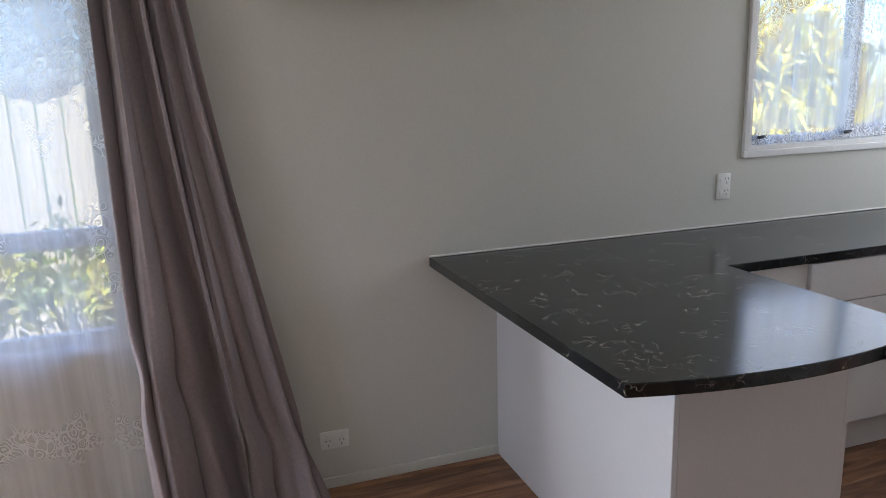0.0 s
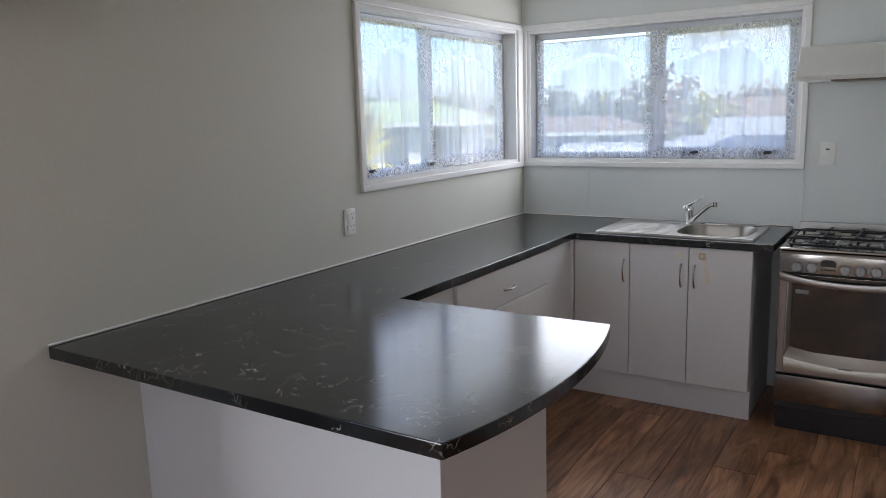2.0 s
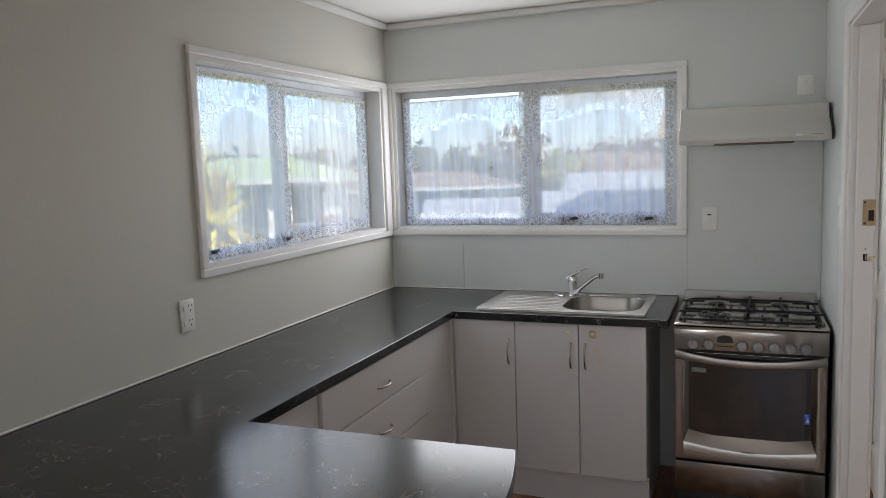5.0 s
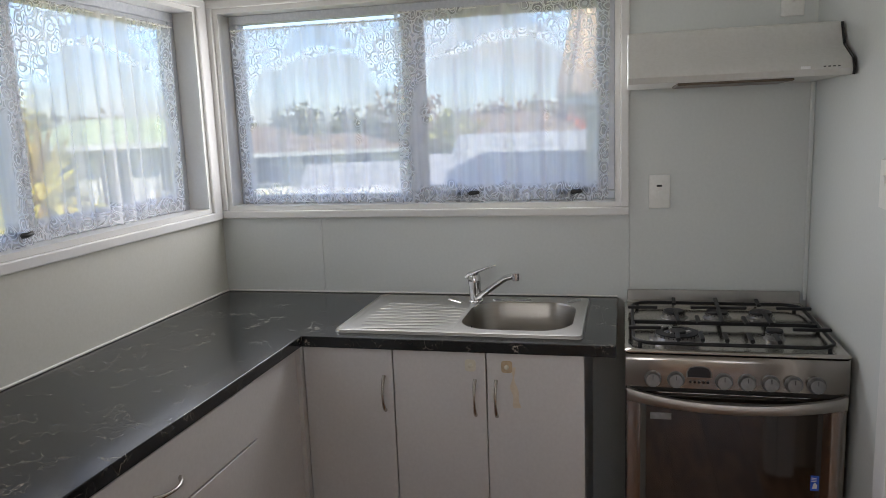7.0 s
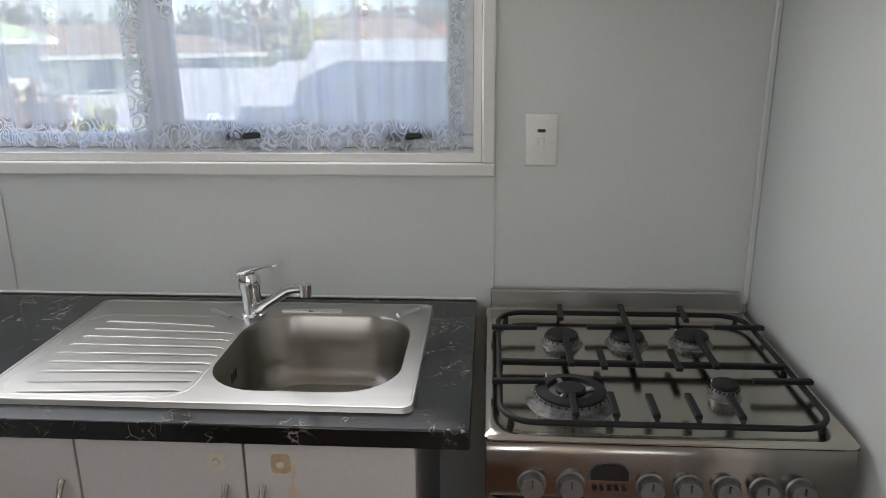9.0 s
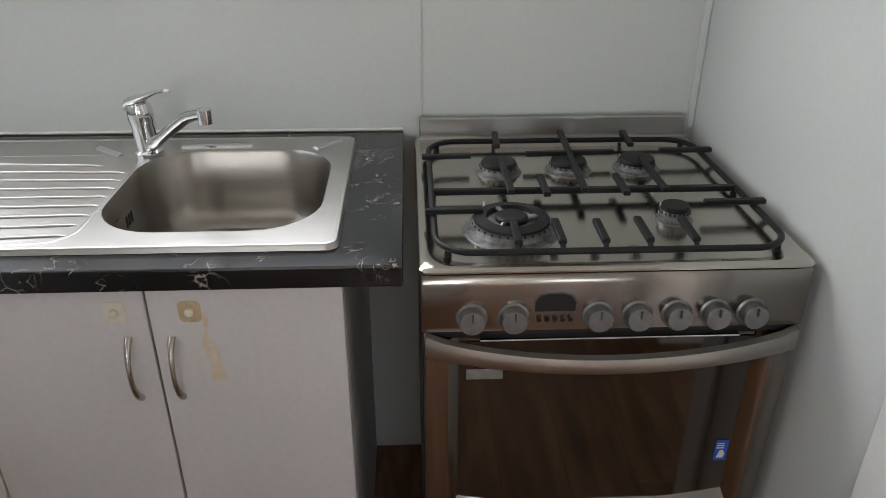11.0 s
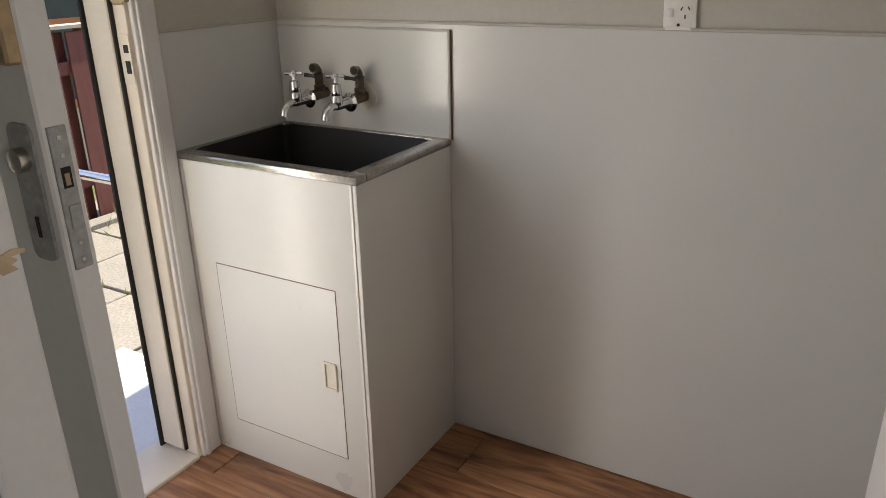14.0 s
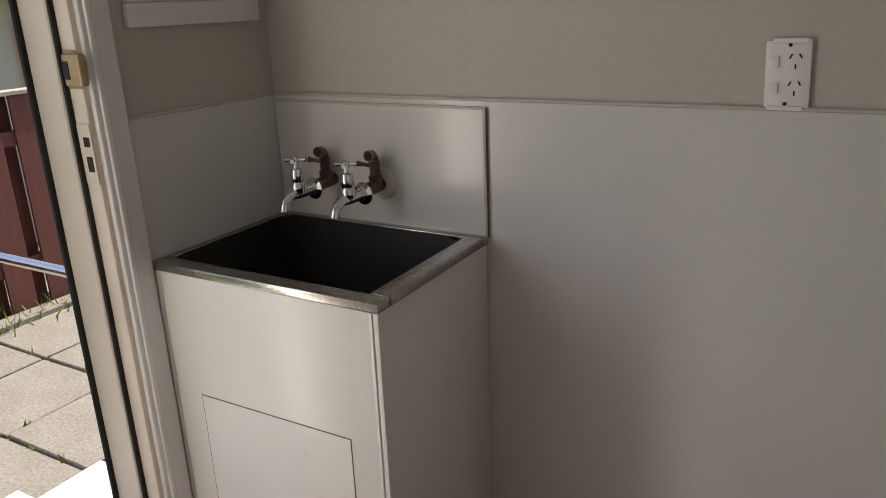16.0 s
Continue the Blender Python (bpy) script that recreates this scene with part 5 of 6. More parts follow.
for k in range(4):
    bm = B()
    box(bm, 3.627, 3.634, 0.70 + 0.012 * k, 0.706 + 0.012 * k, 1.668, 1.671)
    part("control_mark", bm, LETTER, hood)


def plate(name, label, cat, m, w, h, rockers, sockets, material=WHITEP, deep=0.009):
    """A wall plate built in x (across), z (up), facing -y, then placed by m."""
    t = thing(name, label, cat, m.translation, "wall plates")

    def put(nm, bm, mt, par, lab=""):
        bmesh.ops.transform(bm, matrix=m, verts=bm.verts)
        return part(nm, bm, mt, par, lab, True)
    base = put("plate", box(B(), -w / 2, w / 2, -deep, 0, -h / 2, h / 2, 0.003, 2), material, t)
    for x, z in rockers:
        put("rocker", box(B(), x - 0.007, x + 0.007, -deep - 0.004, -deep + 0.001, z - 0.010, z + 0.010, 0.002, 2), material, t)
    for x, z in sockets:
        for dx, dz, a in ((-0.008, 0.008, 30), (0.008, 0.008, -30), (0, -0.010, 0)):
            bm = B()
            box(bm, -0.0014, 0.0014, -0.0096, -0.0088, -0.0045, 0.0045)
            bmesh.ops.transform(bm, matrix=Matrix.Translation((x + dx, 0, z + dz)) @ Matrix.Rotation(radians(a), 4, "Y"), verts=bm.verts)
            put("pin_slot", bm, GAP, t)
    return t


FACE_N = Matrix.Identity(4)                      # on a wall that faces -y
FACE_E = Matrix.Rotation(radians(-90), 4, "Z")   # on a wall that faces -x
FACE_S = Matrix.Rotation(radians(180), 4, "Z")   # on a wall that faces +y
plate("double_socket", "white vertical double power socket above the worktop", "socket", Matrix.Translation((2.352, N, 1.082)) @ FACE_N, 0.072, 0.116, ((-0.018, 0.027), (-0.018, -0.027)), ((0.014, 0.027), (0.014, -0.027)))
plate("double_socket", "white double power socket low on the wall", "socket", Matrix.Translation((0.53, N, 0.205)) @ FACE_N, 0.116, 0.074, ((-0.027, 0.020), (0.027, 0.020)), ((-0.027, -0.010), (0.027, -0.010)))
isol = plate("cooker_switch", "white cooker isolator switch with indicator", "switch", Matrix.Translation((E, 1.151, 1.288)) @ FACE_E, 0.072, 0.118, ((0.0, -0.005),), ())
bm = B()
box(bm, E - 0.0105, E - 0.0085, 1.142, 1.160, 1.305, 1.312)
part("indicator", bm, BLACK, isol)
plate("fan_switch", "white socket above the range hood", "socket", Matrix.Translation((E, 0.735, 1.905)) @ FACE_E, 0.072, 0.09, ((0.0, 0.01),), ())
plate("light_switch", "white light switch beside the laundry doorway", "switch", Matrix.Translation((3.320, S, 1.371)) @ FACE_S, 0.075, 0.118, ((0.0, 0.012),), (), WHITEP, 0.014)
lsock = plate("double_socket", "aged white vertical double power socket over the dado", "socket", Matrix.Translation((2.992, LS, 1.344)) @ FACE_S @ Matrix.Rotation(radians(-2.5), 4, "Y"), 0.076, 0.122, ((-0.022, 0.024), (-0.022, -0.024)), ((0.012, 0.024), (0.012, -0.024)))
for z in (1.396, 1.292):
    part("screw", cyl(B(), (2.992, LS + 0.009, z), (2.992, LS + 0.0105, z), 0.0035, seg=10), GAP, lsock)
    bm = B()
    box(bm, 2.962, 3.022, LS + 0.0085, LS + 0.012, z - (0.012 if z < 1.3 else -0.004), z + (0.012 if z > 1.3 else -0.004), 0.001)
    part("end_clip", bm, WHITEP, lsock)

# ---- ceiling spotlight bar ----
lamp = thing("spotlight_bar", "satin metal bar with three small spotlights, switched off", "ceiling light", (2.97, 1.76, TOP))
LX = 3.0
bm = B()
box(bm, LX - 0.017, LX + 0.017, 1.575, 1.955, TOP - 0.028, TOP, 0.004, 2)
part("bar", bm, LAMPM, lamp, "", True)
for y, d in ((1.94, (0.02, 0.05, -0.12)), (1.765, (0.0, 0.0, -0.13)), (1.59, (0.03, -0.065, -0.11))):
    part("stem", tube(B(), [(LX, y, TOP - 0.028), (LX, y, TOP - 0.072)], 0.006, 10), LAMPM, lamp, "", True)
    o, ax = Vector((LX, y, TOP - 0.066)), Vector(d).normalized()
    hd = part("spot_head", lathe(B(), o, ax, [(0, -0.010), (0.015, -0.010), (0.020, 0.0), (0.020, 0.048), (0.017, 0.050), (0, 0.05)], 24), LAMPM, lamp, "", True)
    part("collar", lathe(B(), o, ax, [(0.021, 0.048), (0.024, 0.052), (0.026, 0.092), (0.023, 0.094), (0.020, 0.086), (0.020, 0.048)], 24), BLACK, hd, "black lamp collar", True)
    part("bulb", lathe(B(), o, ax, [(0.020, 0.086), (0.019, 0.096), (0.010, 0.101), (0, 0.102)], 20), LENS, hd, "", True)

# ---- heat pump on the north wall ----
hpump = thing("heat_pump", "white wall-mounted heat pump indoor unit", "heat pump", (0.83, 2.78, 1.9))
prof = [(N - 0.001, 1.955), (2.80, 1.915), (2.72, 1.905), (2.688, 1.925), (2.675, 1.99), (2.675, 2.17), (2.70, 2.19), (N - 0.001, 2.19)]
bm = B()
prism(bm, prof, 0.40, 1.20, Matrix(((0, 0, 1, 0), (1, 0, 0, 0), (0, 1, 0, 0), (0, 0, 0, 1))), 0.012, 3)
bmesh.ops.recalc_face_normals(bm, faces=bm.faces[:])
part("casing", bm, HOODM, hpump, "", True)
bm = B()
box(bm, 0.46, 1.13, 2.70, 2.79, 1.900, 1.9075, 0.003)
part("louvre", bm, HOODM, hpump)


# ---- curtains ----
def cloth(name, pts_fn, nu, nv, material, parent, floral=None, size=(1, 1), label=""):
    """A sheet from pts_fn(u, v), with UV in metres and a mask of where flowers lie."""
    verts, faces = [], []
    for j in range(nv + 1):
        for i in range(nu + 1):
            verts.append(pts_fn(i / nu, j / nv))
    for j in range(nv):
        for i in range(nu):
            a = j * (nu + 1) + i
            faces.append((a, a + 1, a + nu + 2, a + nu + 1))
    me = bpy.data.meshes.new(name)
    me.from_pydata(verts, [], faces)
    uv = me.uv_layers.new(name="cloth")
    for lp in me.loops:
        i, j = lp.vertex_index % (nu + 1), lp.vertex_index // (nu + 1)
        uv.data[lp.index].uv = (i / nu * size[0], j / nv * size[1])
    at = me.attributes.new("floral", "FLOAT", "POINT")
    for k in range(len(verts)):
        i, j = k % (nu + 1), k // (nu + 1)
        at.data[k].value = floral(i / nu, j / nv) if floral else 0.0
    me.materials.append(material)
    me.polygons.foreach_set("use_smooth", [True] * len(me.polygons))
    ob = new(name, me)
    ob.parent = parent
    ob.matrix_parent_inverse = parent.matrix_world.inverted()
    if label:
        tagged(ob, label)
    return ob


def clamp(v, a=0.0, b=1.0):
    return max(a, min(b, v))


def lace_flowers(u, v, w):
    """v runs from the foot (0) to the head (1): scrolls at the foot, the sides and in swags up high."""
    d = min(u, 1 - u) * w
    side = clamp(1 - d / 0.075)
    foot = clamp(1 - v / 0.14)
    swag = clamp(1 - abs(v - 0.80 + 0.05 * math.cos(u * w * 9)) / 0.05) * 0.8
    corner = clamp(1.25 - (d / 0.34 + (1 - v) / 0.60)) * 1.2
    mid = 0.55 * clamp(1 - abs((u * w) % 0.46 - 0.23) / 0.07) * clamp(1 - abs(v - 0.45) / 0.25)
    return clamp(max(side * 0.9, foot, swag, corner, mid))


def net(name, label, axis, fixed, a0, a1, z0, z1, folds, amp, seed, sag=0.0):
    """A gathered lace net on a wire inside a window opening."""
    t = thing(name, label, "net curtain", ((a0 + a1) / 2 if axis == "y" else fixed, fixed if axis == "y" else (a0 + a1) / 2, z0), "lace nets")
    rnd = random.Random(seed)
    ph = [rnd.uniform(0, 6.28) for _ in range(4)]
    w = a1 - a0

    def fn(u, v):
        g = math.exp(-((u - 0.45) / 0.28) ** 2)
        s = (math.sin(folds * 6.28 * u + ph[0] + 0.9 * math.sin(5 * u + ph[1])) * (0.35 + 0.65 * g) + 0.4 * math.sin(folds * 11 * u + ph[2]) * g)
        off = 1.7 * amp * s * (0.55 + 0.45 * (1 - v))
        a = a0 + w * u + 0.006 * math.sin(30 * u + ph[3]) * (1 - v)
        scal = 0.016 * abs(math.sin(w * u / 0.055 * math.pi)) * (1 - v) ** 8
        z = z0 + (z1 - z0) * v - scal - sag * math.sin(math.pi * u) * v
        return (a, fixed + off, z) if axis == "y" else (fixed + off, a, z)
    cloth("net", fn, int(w * 180), 36, LACE, t, lambda u, v: lace_flowers(u, v, w), (w * 1.25, z1 - z0))
    wire = [(a0 - 0.01, fixed, z1 - 0.006), (a1 + 0.01, fixed, z1 - 0.006)] if axis == "y" else [(fixed, a0 - 0.01, z1 - 0.006), (fixed, a1 + 0.01, z1 - 0.006)]
    part("wire", tube(B(), wire, 0.0025, 6), WHITEP, t)
    return t


net("net_curtain", "white lace net curtain in the kitchen corner window", "y", N + 0.045, 2.50, 3.135, 1.262, 1.985, 7, 0.007, 3)
net("net_curtain", "white gathered lace net curtain beside the corner post", "y", N + 0.050, 3.115, 3.93, 1.275, 1.955, 13, 0.010, 4)
net("net_curtain", "white lace net curtain over the sink window", "x", E + 0.048, 2.055, 2.80, 1.272, 1.955, 9, 0.008, 5)
net("net_curtain", "white gathered lace net curtain hung over the opening sash", "x", E + 0.036, 1.322, 2.115, 1.270, 1.975, 10, 0.009, 6)

# living-room lace, long and loose
lt = thing("long_net_curtain", "long white floral lace curtain at the living room window", "net curtain", (-1.1, 2.8, 0))


def long_net(u, v):
    x = -2.25 + 2.12 * u + 0.02 * math.sin(18 * u)
    lean = 0.10 * (1 - v) ** 1.5
    y = N - 0.055 - 0.022 * math.sin(u * 46 + 2 * math.sin(3 * u)) * (0.4 + 0.6 * (1 - v)) - 0.02 * math.sin(u * 19) * (1 - v)
    return (x + lean * math.sin(9 * u) * 0.5, y, 0.03 + 2.12 * v)


def long_flowers(u, v):
    band = clamp(1 - abs(v - 0.83) / 0.12)
    tip = clamp(1 - abs(v - 0.70 + 0.05 * math.cos(u * 2.12 / 0.19 * 6.28)) / 0.035)
    spray = 0.75 * clamp(1 - abs((u * 2.12 + 0.05) % 0.38 - 0.19) / 0.13) * clamp(1 - abs(v - 0.52) / 0.16)
    return max(band, tip, spray, 0.6 * clamp(1 - abs(v - 0.18) / 0.1))


cloth("net", long_net, 260, 40, LACEBIG, lt, long_flowers, (2.4, 2.1))


def valance(u, v):
    # deep scalloped head band hung in front of the net
    x = -2.25 + 2.12 * u
    foot = 1.603 - 0.06 * abs(math.sin(math.pi * (x + 0.46) / 0.25)) ** 0.8 * (0.8 + 0.2 * abs(math.sin(3 * math.pi * (x + 0.46) / 0.25)))
    y = N - 0.085 - 0.010 * math.sin(u * 60) * (0.4 + 0.6 * (1 - v))
    return (x, y, foot + (2.148 - foot) * v)


def valance_flowers(u, v):
    return 0.55 + 0.45 * clamp(1 - v / 0.35)


cloth("valance", valance, 420, 24, LACEVAL, lt, valance_flowers, (2.4, 0.56), "scalloped lace valance")
part("rail", tube(B(), [(-2.3, N - 0.055, 2.15), (-0.1, N - 0.055, 2.15)], 0.006, 8), WHITEP, lt)

# heavy mauve drape, gathered at the head and kicked out at the floor
dr = thing("drape", "mauve grey lined drape flaring over the floor", "curtain", (0.1, 2.74, 0))


def drape(u, v):
    # u across the folds, v up; wide at the floor, tight at the head; uneven folds with sharp valleys
    k = 1 - v
    left = -0.165 - 0.03 * k
    wide = 0.250 + 0.445 * k ** 1.25
    w = u + 0.050 * math.sin(7.3 * u + 0.8) + 0.022 * math.sin(17.0 * u + 2.0) + 0.012 * math.sin(3.0 * v + 9 * u)
    ph = math.pi * 5.0 * w
    # tight pleats at the head open out into a few broad falls with one deep hollow
    ph2 = math.pi * (2.55 * w + 0.10)
    ridge = (1 - 0.75 * k) * abs(math.sin(ph)) ** 0.62 + 0.95 * k * abs(math.sin(ph2)) ** 0.45
    size = 0.075 + 0.04 * math.sin(4.3 * u + 0.6) + 0.085 * k * (0.8 + 0.2 * math.sin(9 * u + 1))
    hollow = math.exp(-((u - 0.53 + 0.10 * v) / 0.050) ** 2) * clamp(2.2 * k)
    y = N - 0.075 - size * ridge * (1 - 0.8 * hollow) - 0.004 * math.sin(5.3 * ph + 2 * v) - 0.10 * k ** 1.5 * math.exp(-((u - 0.40) / 0.3) ** 2) * (1 - 0.7 * hollow)
    x = left + wide * u + 0.030 * math.sin(2 * ph) * (0.55 - 0.35 * k) + 0.040 * k * math.sin(2 * ph2)
    # creases where the cloth breaks low down
    at = 0.30 - 0.16 * u + 0.05 * math.sin(6 * u)
    cr = math.exp(-((v - at) / 0.045) ** 2)
    low = clamp((at - v) / 0.2)
    x += 0.020 * cr * math.sin(9 * u + 1) + 0.035 * low * math.sin(7 * u + 0.5)
    y += 0.030 * cr * math.cos(13 * u + 1) - 0.03 * low * math.sin(11 * u)
    y += 0.006 * math.sin(16 * v + 6 * u) * k
    if v < 0.12:
        y -= (0.12 - v) * 0.5 * (0.2 + 0.8 * ridge)
    return (x, min(y, N - 0.02), 0.004 + 2.16 * v)


cloth("cloth", drape, 220, 90, DRAPE, dr, None, (1.6, 2.2))
part("rod", tube(B(), [(-2.45, N - 0.125, 2.18), (0.2, N - 0.125, 2.18)], 0.012, 12), LAMPM, dr, "", True)

# ---- laundry tub ----
tub = thing("laundry_tub", "white enamelled cabinet laundry tub with steel basin", "laundry tub", (3.91, -0.7, 0))
UX0, UX1, UY0, UY1, UZ = 3.605, LE - 0.010, LS + 0.009, -0.472, 0.945
for nm, a in (("side_panel", (UX0, UX0 + 0.016, UY0, UY1)), ("side_panel", (UX1 - 0.016, UX1, UY0, UY1)), ("front_panel", (UX0 + 0.016, UX1 - 0.016, UY1 - 0.016, UY1)), ("rear_panel", (UX0 + 0.016, UX1 - 0.016, UY0, UY0 + 0.01))):
    part(nm, box(B(), *a, 0.0, UZ, 0.002, 2), TUBW, tub, "", True)
bm = B()
box(bm, UX0 + 0.012, UX0 + 0.020, UY1 - 0.001, UY1 + 0.003, 0.0, UZ, 0.001)
part("corner_fold", bm, TUBW, tub)
bm = B()
box(bm, 3.6930, 4.1195, UY1 + 0.0, UY1 + 0.0008, 0.1270, 0.6520)
fr = part("door_gap", bm, LINE, tub)
bm = B()
box(bm, 3.6955, 4.1175, UY1 + 0.0002, UY1 + 0.0012, 0.1295, 0.6495)
td = part("door", bm, TUBW, tub, "", True)
bm = B()
for a in ((3.708, 3.752, 0.345, 0.352), (3.708, 3.752, 0.425, 0.432), (3.708, 3.714, 0.352, 0.425), (3.746, 3.752, 0.352, 0.425)):
    box(bm, a[0], a[1], UY1 + 0.001, UY1 + 0.006, a[2], a[3], 0.001)
box(bm, 3.714, 3.746, UY1 + 0.001, UY1 + 0.002, 0.352, 0.425)
part("latch", bm, IVORY, td, "ivory recessed finger pull", True)
# rim and basin
RIN = (UX0 + 0.045, UX1 - 0.022, UY0 + 0.03, UY1 - 0.04)
bm = B()
ZR = 0.966
for a in ((UX0 - 0.004, UX1, UY1 - 0.04, UY1 + 0.004), (UX0 - 0.004, UX1, UY0, UY0 + 0.03), (UX0 - 0.004, UX0 + 0.045, UY0 + 0.03, UY1 - 0.04), (UX1 - 0.022, UX1, UY0 + 0.03, UY1 - 0.04)):
    box(bm, *a, ZR - 0.021, ZR, 0.004, 2)
part("rim", bm, TUBRIM, tub, "worn stainless rim", True)
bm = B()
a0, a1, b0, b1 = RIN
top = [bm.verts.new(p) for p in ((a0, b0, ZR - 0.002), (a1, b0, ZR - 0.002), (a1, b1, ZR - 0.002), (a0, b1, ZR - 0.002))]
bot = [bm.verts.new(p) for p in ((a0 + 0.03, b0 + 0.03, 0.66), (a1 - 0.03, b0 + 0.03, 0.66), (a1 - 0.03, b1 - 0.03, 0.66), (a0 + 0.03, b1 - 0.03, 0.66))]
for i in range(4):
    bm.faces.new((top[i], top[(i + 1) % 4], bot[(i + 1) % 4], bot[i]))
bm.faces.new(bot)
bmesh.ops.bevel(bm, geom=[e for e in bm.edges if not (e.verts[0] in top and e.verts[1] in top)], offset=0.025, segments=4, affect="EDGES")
part("basin", bm, TUBSHADE, tub, "dull steel basin with its shade put into the colour", True)
splash = thing("splashback", "glossy white splashback board behind the taps", "splashback", (3.9, LS + 0.01, 0.962))
part("board", box(B(), 3.604, LE - 0.009, LS + 0.006, LS + 0.016, 0.962, 1.262, 0.002), DADO, splash)
bm = B()
box(bm, 3.600, 3.604, LS + 0.006, LS + 0.017, 0.962, 1.262)
box(bm, 3.600, LE - 0.009, LS + 0.006, LS + 0.0145, 1.262, 1.266)
part("edge_strip", bm, LWALL, splash, "grey edge strip")
part("grimy_joint", box(B(), 3.5985, 3.6000, LS + 0.006, LS + 0.013, 0.962, 1.264), LINE, splash)


def wall_tap(x):
    """A bib tap on a tarnished tee with a capped washing-machine valve."""
    w = thing("bib_tap", "chrome cross-head bib tap on tarnished pipe tee", "tap", (x, LS + 0.016, 1.065), "laundry taps")
    y0 = LS + 0.016
    if x < 4.0:
        part("flange", lathe(B(), (x, y0, 1.07), (0, 1, 0), [(0, 0), (0.042, 0), (0.040, 0.006), (0.02, 0.009), (0, 0.009)], 28), IVORY, w, "ivory wall flange", True)
    tee = part("pipe_tee", tube(B(), [(x, y0, 1.07), (x, y0 + 0.05, 1.068), (x + 0.004, y0 + 0.075, 1.064)], [0.016, 0.017, 0.015], 14), OLDMETAL, w, "tarnished brass tee", True)
    part("riser", lathe(B(), (x, y0 + 0.03, 1.075), (0, 0, 1), [(0.013, 0), (0.017, 0.012), (0.017, 0.02), (0.013, 0.022), (0.013, 0.05), (0.015, 0.055), (0.0, 0.06)], 16), OLDMETAL, tee, "", True)
    part("outlet", tube(B(), [(x, y0 + 0.03, 1.125), (x, y0 + 0.03, 1.140), (x - 0.004, y0 + 0.045, 1.150), (x - 0.006, y0 + 0.062, 1.150)], [0.011, 0.011, 0.012, 0.014], 12), OLDMETAL, tee, "", True)
    part("outlet_mouth", cyl(B(), (x - 0.006, y0 + 0.0600, 1.150), (x - 0.0063, y0 + 0.0630, 1.150), 0.0105, seg=16), GAP, tee)
    part("valve_lever", tube(B(), [(x, y0 + 0.03, 1.118), (x + 0.025, y0 + 0.035, 1.122), (x + 0.045, y0 + 0.04, 1.124)], [0.006, 0.005, 0.007], 8), BLACK, tee, "", True)
    body = part("tap_body", lathe(B(), (x + 0.002, y0 + 0.075, 1.062), (0.12, 1, -0.02), [(0, 0), (0.026, 0), (0.028, 0.005), (0.018, 0.010), (0.014, 0.020), (0.014, 0.062), (0, 0.065)], 22), CHROME, w, "", True)
    ty = y0 + 0.13
    tx = x + 0.010
    part("bonnet", lathe(B(), (tx, ty, 1.055), (0, 0, 1), [(0.0, 0), (0.014, 0.0), (0.018, 0.015), (0.018, 0.03), (0.015, 0.034), (0.017, 0.038), (0.014, 0.065), (0.007, 0.07), (0.007, 0.085), (0, 0.087)], 20), CHROME, body, "", True)
    part("spout", tube(B(), [(tx, ty - 0.01, 1.058), (tx + 0.002, ty + 0.025, 1.060), (tx + 0.004, ty + 0.046, 1.048), (tx + 0.005, ty + 0.052, 1.026)], [0.013, 0.0125, 0.012, 0.0125], 14), CHROME, body, "", True)
    cross = B()
    for a in (25, 115):
        t = radians(a)
        d = Vector((math.cos(t), math.sin(t), 0)) * 0.026
        c = Vector((tx, ty, 1.143))
        tube(cross, [c - d, c - d * 0.4, c + d * 0.4, c + d], [0.0052, 0.0038, 0.0038, 0.0052], 10)
    lathe(cross, (tx, ty, 1.136), (0, 0, 1), [(0, 0), (0.009, 0), (0.009, 0.012), (0.005, 0.016), (0, 0.016)], 16)
    part("cross_head", cross, CHROME, body, "", True)
    return w


wall_tap(4.040)
wall_tap(3.888)

# ---- outdoors ----
def ground_height(x, y):
    d = max(0.0, math.hypot(x - 2, y - 1) - 7.0)
    return -0.42 - 1.75 * (1 - math.exp(-d / 9.0))


verts, faces = [], []
steps = [-3000, -600, -150, -70] + [-48 + 3 * i for i in range(45)] + [100, 160, 600, 3000]
for y in steps:
    for x in steps:
        verts.append((x, y, ground_height(x, y)))
k = len(steps)
faces = [(j * k + i, j * k + i + 1, (j + 1) * k + i + 1, (j + 1) * k + i) for j in range(k - 1) for i in range(k - 1)]
me = bpy.data.meshes.new("ground")
me.from_pydata(verts, [], faces)
me.materials.append(GRASS)
tagged(new("ground", me), "rough lawn falling away from the house", "ground", kind="structure")


def leaf_cloud(bm, centre, radius, count, size, rnd, squash=0.8, tufts=14):
    """Many small leaf cards in clumps, with gaps between."""
    c = Vector(centre)
    clumps = []
    for _ in range(tufts):
        d = Vector((rnd.gauss(0, 1), rnd.gauss(0, 1), rnd.gauss(0, 1))).normalized() * (radius * rnd.uniform(0.35, 1.0))
        d.z *= squash
        clumps.append((c + d, radius * rnd.uniform(0.22, 0.42)))
    for i in range(count):
        p, r = clumps[i % tufts]
        q = p + Vector((rnd.gauss(0, 1), rnd.gauss(0, 1), rnd.gauss(0, 0.8))) * r * 0.55
        n = Vector((rnd.uniform(-1, 1), rnd.uniform(-1, 1), rnd.uniform(-0.3, 1))).normalized()
        t = n.orthogonal().normalized()
        t.rotate(Matrix.Rotation(rnd.uniform(0, 6.28), 3, n))
        b = n.cross(t)
        s = size * rnd.uniform(0.6, 1.4)
        vs = [bm.verts.new(q + t * s * a + b * s * e) for a, e in ((-1, 0), (0, -0.5), (1, 0), (0, 0.5))]
        bm.faces.new(vs)


